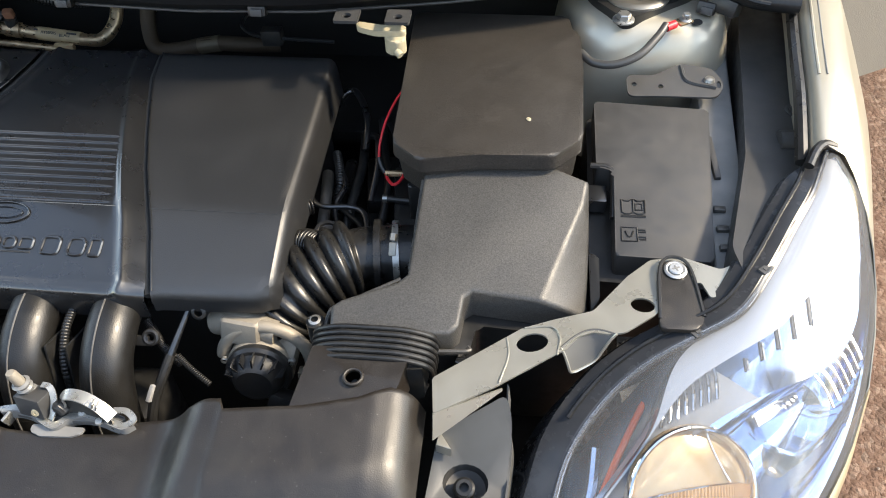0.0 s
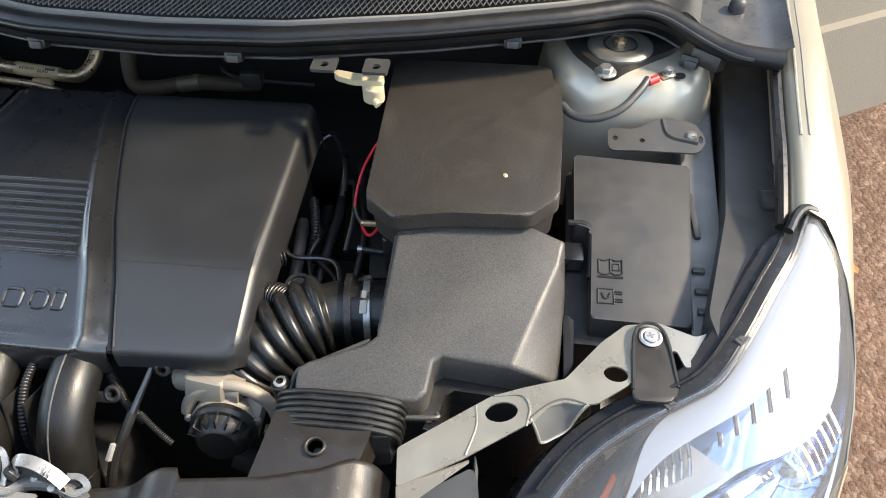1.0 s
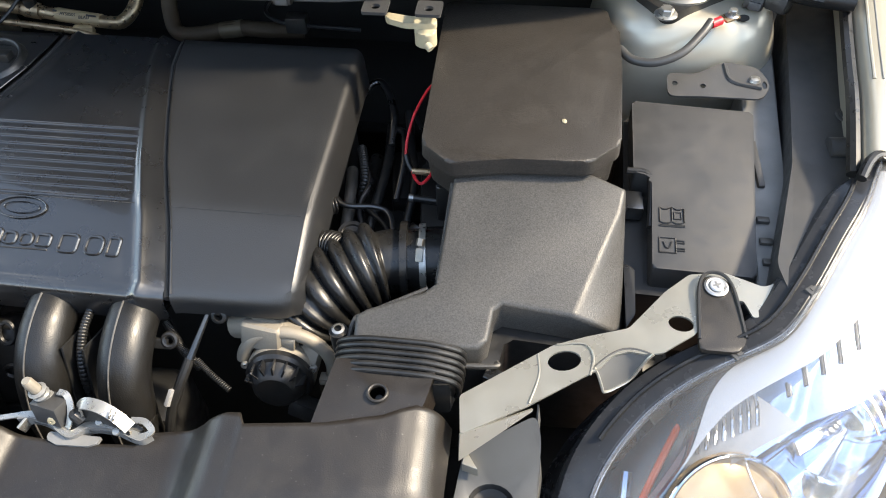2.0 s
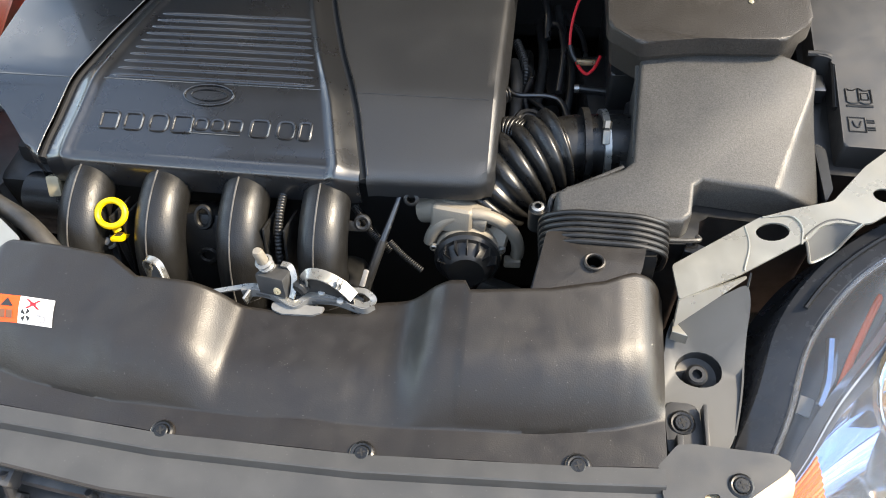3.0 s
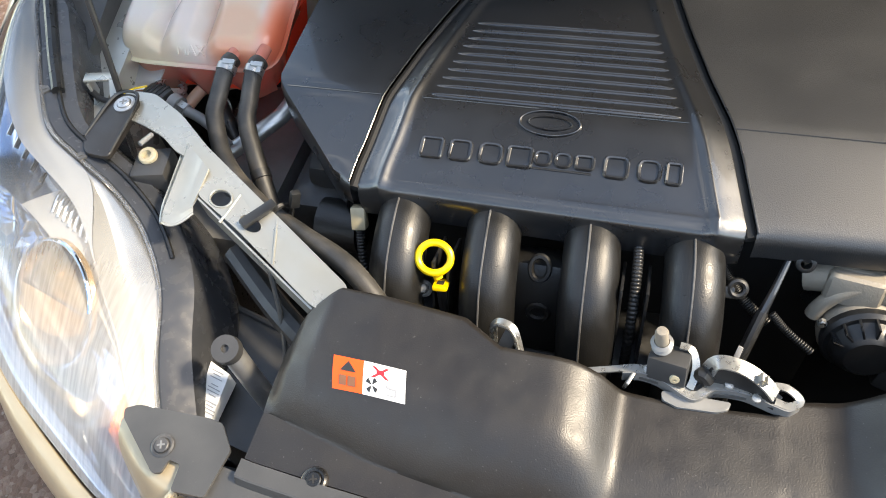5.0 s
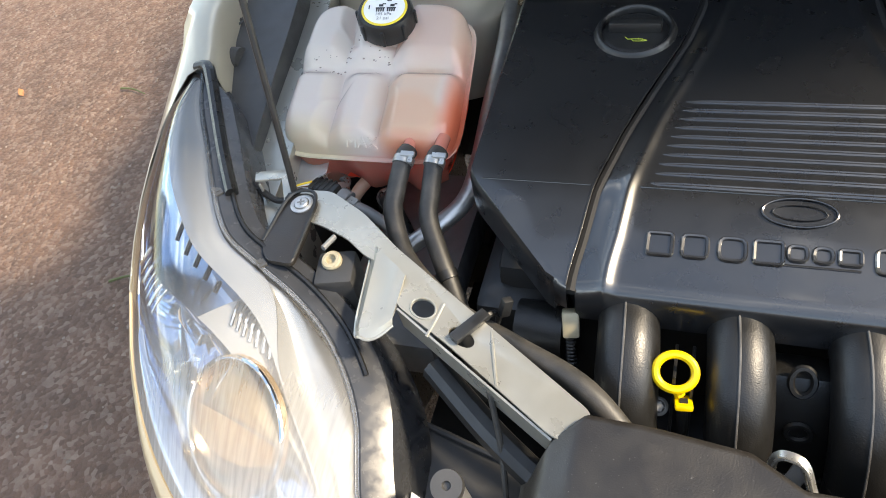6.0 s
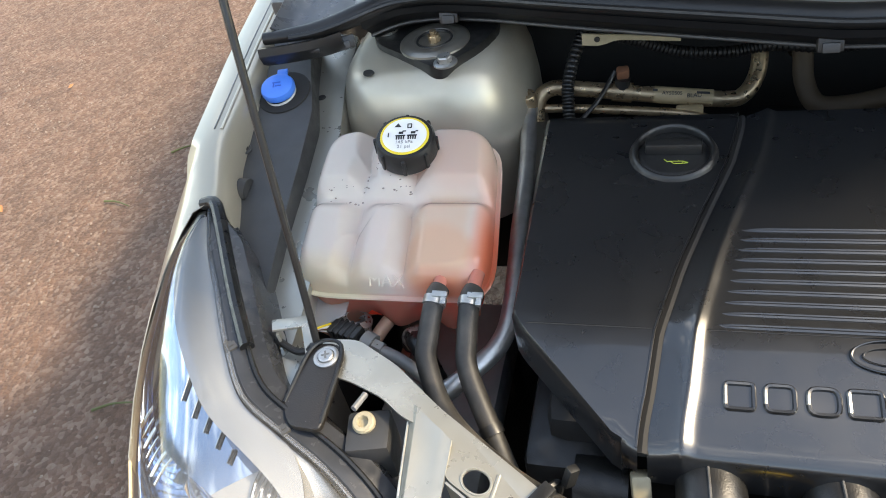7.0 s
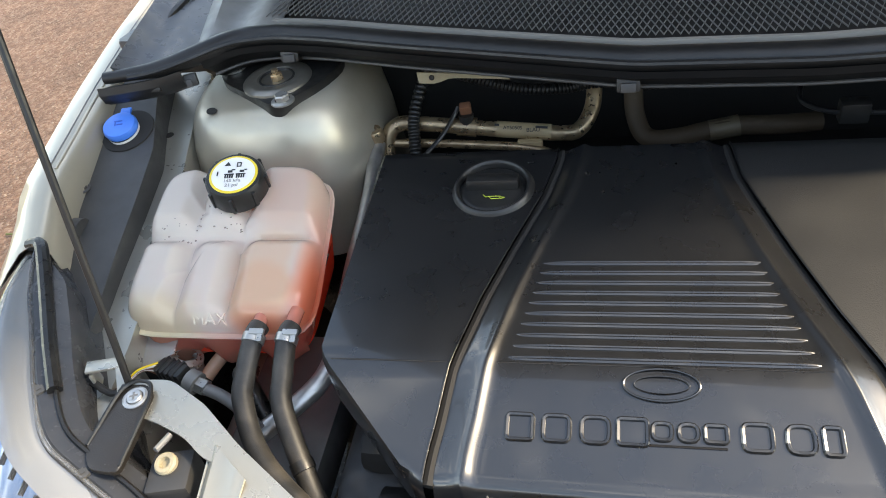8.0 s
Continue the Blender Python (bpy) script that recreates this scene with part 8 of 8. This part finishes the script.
part("rim", tube([(-0.545, 0.187, 0.617), (-0.362, 0.138, 0.617), (-0.362, 0.003, 0.617)], 0.004, 8, 1), FUSE_PLASTIC, dbar)
dbar = thing("lamp_rear_tray", "dark plastic tray between lamp and post", "tray", (0.49, 0.1, 0.6))
part("tray", prism([(0.58, 0.20), (0.44, 0.14), (0.44, 0.0), (0.52, 0.0)], 0.615, 0.58, 0.003), FUSE_PLASTIC, dbar)
part("rim", tube([(0.576, 0.196, 0.617), (0.442, 0.138, 0.617), (0.442, 0.003, 0.617)], 0.004, 8, 1), FUSE_PLASTIC, dbar)
vert = thing("drain_pipe", "pale thin vertical pipe beside the shroud", "pipe", (-0.375, 0.09, 0.62))
part("pipe", tube([(-0.392, 0.152, 0.745), (-0.380, 0.122, 0.70), (-0.372, 0.085, 0.66), (-0.38, 0.05, 0.60)], 0.0028, 8, 6), HOSE, vert)

# ---- bonnet latch ----
latch = thing("bonnet_latch", "zinc plated bonnet latch mechanism on the shroud", "bonnet latch", (0.02, 0.11, 0.72))
ZINC = material("pale zinc plate", (0.40, 0.39, 0.36), 0.34, 0.75, stain=0.6, stain_size=0.012, stain_color=(0.33, 0.32, 0.28), rough_var=0.1)


def strap(pts, half, thick, tall=False):
    """A flat strip along pts, lying flat or standing on edge."""
    c = spline(pts, 5)
    off = Vector((0, 0, half)) if tall else None
    def at(i, v):
        d = (c[min(i + 1, len(c) - 1)] - c[max(i - 1, 0)]).normalized()
        side = off if tall else d.cross(Vector((0, 0, 1))).normalized() * half
        return c[i] + side * v
    bm = surf(at, list(range(len(c))), [-1, 0, 1])
    bmesh.ops.recalc_face_normals(bm, faces=bm.faces)
    bmesh.ops.solidify(bm, geom=bm.faces[:], thickness=thick)
    return bm


hookp = [(-0.166, 0.130, 0.712), (-0.166, 0.134, 0.738), (-0.158, 0.133, 0.746), (-0.146, 0.128, 0.744), (-0.138, 0.116, 0.726), (-0.131, 0.104, 0.716)]
part("hook", strap(hookp, 0.0035, 0.003), ZINC, latch)
part("hook_edge", tube([(x, y - 0.004, z) for x, y, z in hookp], 0.0016, 6, 5), ZINC, latch)
part("hook_plate", box((-0.151, 0.124, 0.730), (0.013, 0.003, 0.024), 0.001, (-25, 12, -20)), GREY_PANEL, latch)
part("link_bar", strap([(-0.131, 0.104, 0.7175), (-0.117, 0.100, 0.728), (-0.088, 0.102, 0.738), (-0.050, 0.110, 0.743)], 0.0028, 0.002), ZINC, latch)
RIM = [(-0.050, 0.110, 0.743), (-0.036, 0.112, 0.744), (-0.024, 0.111, 0.743), (-0.013, 0.107, 0.742), (0.004, 0.099, 0.740), (0.012, 0.100, 0.740), (0.024, 0.109, 0.742), (0.047, 0.110, 0.743), (0.070, 0.104, 0.742), (0.080, 0.102, 0.742), (0.088, 0.108, 0.743), (0.078, 0.116, 0.745), (0.064, 0.116, 0.745)]
part("base_flange", strap(RIM, 0.0032, 0.002), ZINC, latch, "pale zinc flange")
part("base_wall", strap([(x, y - 0.003, z - 0.007) for x, y, z in RIM[:11]], 0.0065, 0.0015, True), GREY_PANEL, latch)
part("base_plate", prism(rounded([(-0.048, 0.118), (-0.016, 0.122), (0.010, 0.116), (0.060, 0.119), (0.078, 0.112), (0.070, 0.106), (0.020, 0.104), (-0.010, 0.104), (-0.040, 0.108)], 0.004), 0.737, 0.733, 0.001), SHADED_GREY, latch)
part("gusset", box((-0.044, 0.104, 0.734), (0.003, 0.012, 0.018), 0.001, (10, 12, -20)), ZINC, latch)
for x, y in ((-0.030, 0.1125), (0.034, 0.111), (0.055, 0.103)):
    part("rivet", lathe([(0.0042, 0), (0.0036, 0.0018), (0.001, 0.0024)], aim((x, y, 0.7435), (0, -0.2, 1)), 12), ZINC, latch)
part("tongue", prism(rounded([(-0.017, 0.100), (0.038, 0.100), (0.036, 0.093), (0.027, 0.089), (-0.004, 0.0875), (-0.016, 0.092)], 0.002), 0.7345, 0.731, 0.001), GREY_PANEL, latch)
part("block", box((-0.014, 0.117, 0.750), (0.032, 0.022, 0.024), 0.002, (-14, -6, -12)), FUSE_PLASTIC, latch)
part("block_strap", strap([(-0.008, 0.128, 0.7645), (0.001, 0.126, 0.764), (0.006, 0.118, 0.757), (0.006, 0.108, 0.748), (0.004, 0.102, 0.742)], 0.003, 0.002), ZINC, latch)
part("rivet", lathe([(0.0045, 0), (0.0038, 0.002), (0.0015, 0.0022), (0.0012, 0.001)], aim((-0.009, 0.1045, 0.750), (0.1, -1, 0.35)), 14), CREAM, latch)
pinp = part("pin", lathe([(0.0085, -0.022), (0.0085, -0.018), (0.0062, -0.016), (0.0085, -0.010), (0.0065, -0.008), (0.0092, -0.003), (0.0062, -0.001)], aim((-0.0235, 0.1225, 0.776), (-0.12, -0.05, 1)), 18), GREY_PANEL, latch, "turned steel striker pin")
part("pin_tip", lathe([(0.0056, -0.002), (0.0054, 0.013), (0.0042, 0.016), (0.001, 0.0165)], aim((-0.0235, 0.1225, 0.776), (-0.12, -0.05, 1)), 16), ALLOY, pinp, "worn pale tip")
ARCH = [(0.015, 0.114, 0.752), (0.018, 0.1165, 0.7625), (0.024, 0.1175, 0.767), (0.036, 0.1165, 0.7675), (0.048, 0.114, 0.764), (0.060, 0.110, 0.757), (0.069, 0.106, 0.748)]
part("pawl", strap(ARCH, 0.0062, 0.002), ZINC, latch, "pale zinc pawl with a black core")
part("pawl_face", surf(lambda i, v: Vector(ARCH[i]) * (1 - v) + Vector((ARCH[i][0], ARCH[i][1] - 0.004, 0.738)) * v + Vector((0, -0.003, -0.002)), list(range(7)), [0, 1], 0.002), BLACK, latch)
part("pawl_tooth", join(box((0.0535, 0.110, 0.7645), (0.0016, 0.007, 0.008), 0.0004, (0, 20, 0)), box((0.0575, 0.109, 0.7625), (0.0016, 0.007, 0.008), 0.0004, (0, 25, 0))), ZINC, latch)
part("black_core", tube([(0.008, 0.114, 0.738), (0.012, 0.112, 0.752), (0.018, 0.110, 0.746)], 0.006, 10, 5), BLACK, latch)
cab = thing("bonnet_cable", "glossy black cable with a printed sleeve below the cover", "cable", (0.07, 0.23, 0.68))
part("shank", tube([(0.089, 0.272, 0.728), (0.078, 0.242, 0.706), (0.070, 0.222, 0.690)], lambda s: 0.0026 + 0.002 * s, 10, 6), COVER, cab)
part("cable", tube([(0.070, 0.222, 0.690), (0.060, 0.195, 0.668), (0.052, 0.175, 0.645), (0.045, 0.15, 0.60)], 0.0058, 10, 6), BLACK, cab)
part("print_bar", box((0.0535, 0.186, 0.664), (0.005, 0.020, 0.012), 0.001, (40, 0, -18)), GREY_PRINT, cab)
spr = thing("cable_sleeve", "thin black corrugated sleeve by the cable", "sleeve", (0.1, 0.2, 0.67))
part("coil", ribbed([(0.078, 0.222, 0.690), (0.095, 0.212, 0.678), (0.118, 0.200, 0.668)], 0.0032, 0.0014, 22, 10), BLACK, spr)
tb = thing("cover_peg", "black hollow peg under the cover's edge", "peg", (0.10, 0.27, 0.72))
part("peg", lathe([(0.009, -0.012), (0.009, 0.004), (0.0075, 0.005), (0.005, 0.005), (0.005, -0.006)], aim((0.100, 0.262, 0.722), (0, -0.8, 0.5)), 18), BLACK, tb)

# ---- loose things on the ground ----
random.seed(4)
leaf_bm = mesh([(-0.02, 0, 0.002), (-0.008, 0.011, 0.006), (0.012, 0.009, 0.004), (0.022, 0.0, 0.009), (0.01, -0.010, 0.003), (-0.009, -0.009, 0.007), (0, 0, 0.003)], [(0, 6, 1), (1, 6, 2), (2, 6, 3), (3, 6, 4), (4, 6, 5), (5, 6, 0)])
leaf = solo("leaf", leaf_bm, BARK, "dry orange-brown leaf on the asphalt", "leaf", "fallen leaves")
leaf.matrix_world = pose(-1.72, 1.95, 0.002)
for x, y in ((-2.45, 1.42), (-1.95, 2.3), (-2.7, 2.2), (-1.62, 2.62), (-1.7, 2.35), (1.42, 0.62), (1.35, 1.2), (1.55, 1.5), (-2.3, 0.9), (-1.55, 1.0)):
    copy_thing(leaf, pose(x, y, 0.002, random.uniform(-8, 8), random.uniform(-8, 8), random.uniform(0, 360)))
tw = tube([(-0.06, 0, 0.005), (-0.01, 0.006, 0.006), (0.05, -0.004, 0.005)], lambda s: 0.004 - 0.002 * s, 6, 4)
twig = solo("twig", tw, EARTH, "thin dark twig on the asphalt", "twig", "twigs")
twig.matrix_world = pose(-1.9, 1.75, 0.0, 0, 0, 30)
copy_thing(twig, pose(-2.0, 1.45, 0.0, 0, 0, -10))
copy_thing(twig, pose(-1.55, 0.72, 0.0, 0, 0, 20))
st = bmesh.new()
for i in range(2600):
    sgn = -1 if random.random() < 0.8 else 1
    x, y, r = sgn * random.uniform(1.0, 3.6), random.uniform(-0.6, 4.0), random.uniform(0.002, 0.0065)
    ga = [st.verts.new((x + r * math.cos(a) * random.uniform(0.7, 1.2), y + r * math.sin(a) * random.uniform(0.7, 1.2), -0.001)) for a in (0.2, 1.5, 2.8, 4.1, 5.3)]
    tp = st.verts.new((x + r * random.uniform(-0.3, 0.3), y + r * random.uniform(-0.3, 0.3), r * random.uniform(0.5, 0.9)))
    for k in range(5):
        st.faces.new((ga[k], ga[(k + 1) % 5], tp))
solo("loose_grit", st, material("grit stone", (0.26, 0.20, 0.16), 0.8, stain=0.8, stain_size=0.02, stain_color=(0.14, 0.10, 0.08)), "loose brown grit on the asphalt", "grit", kind="stuff")
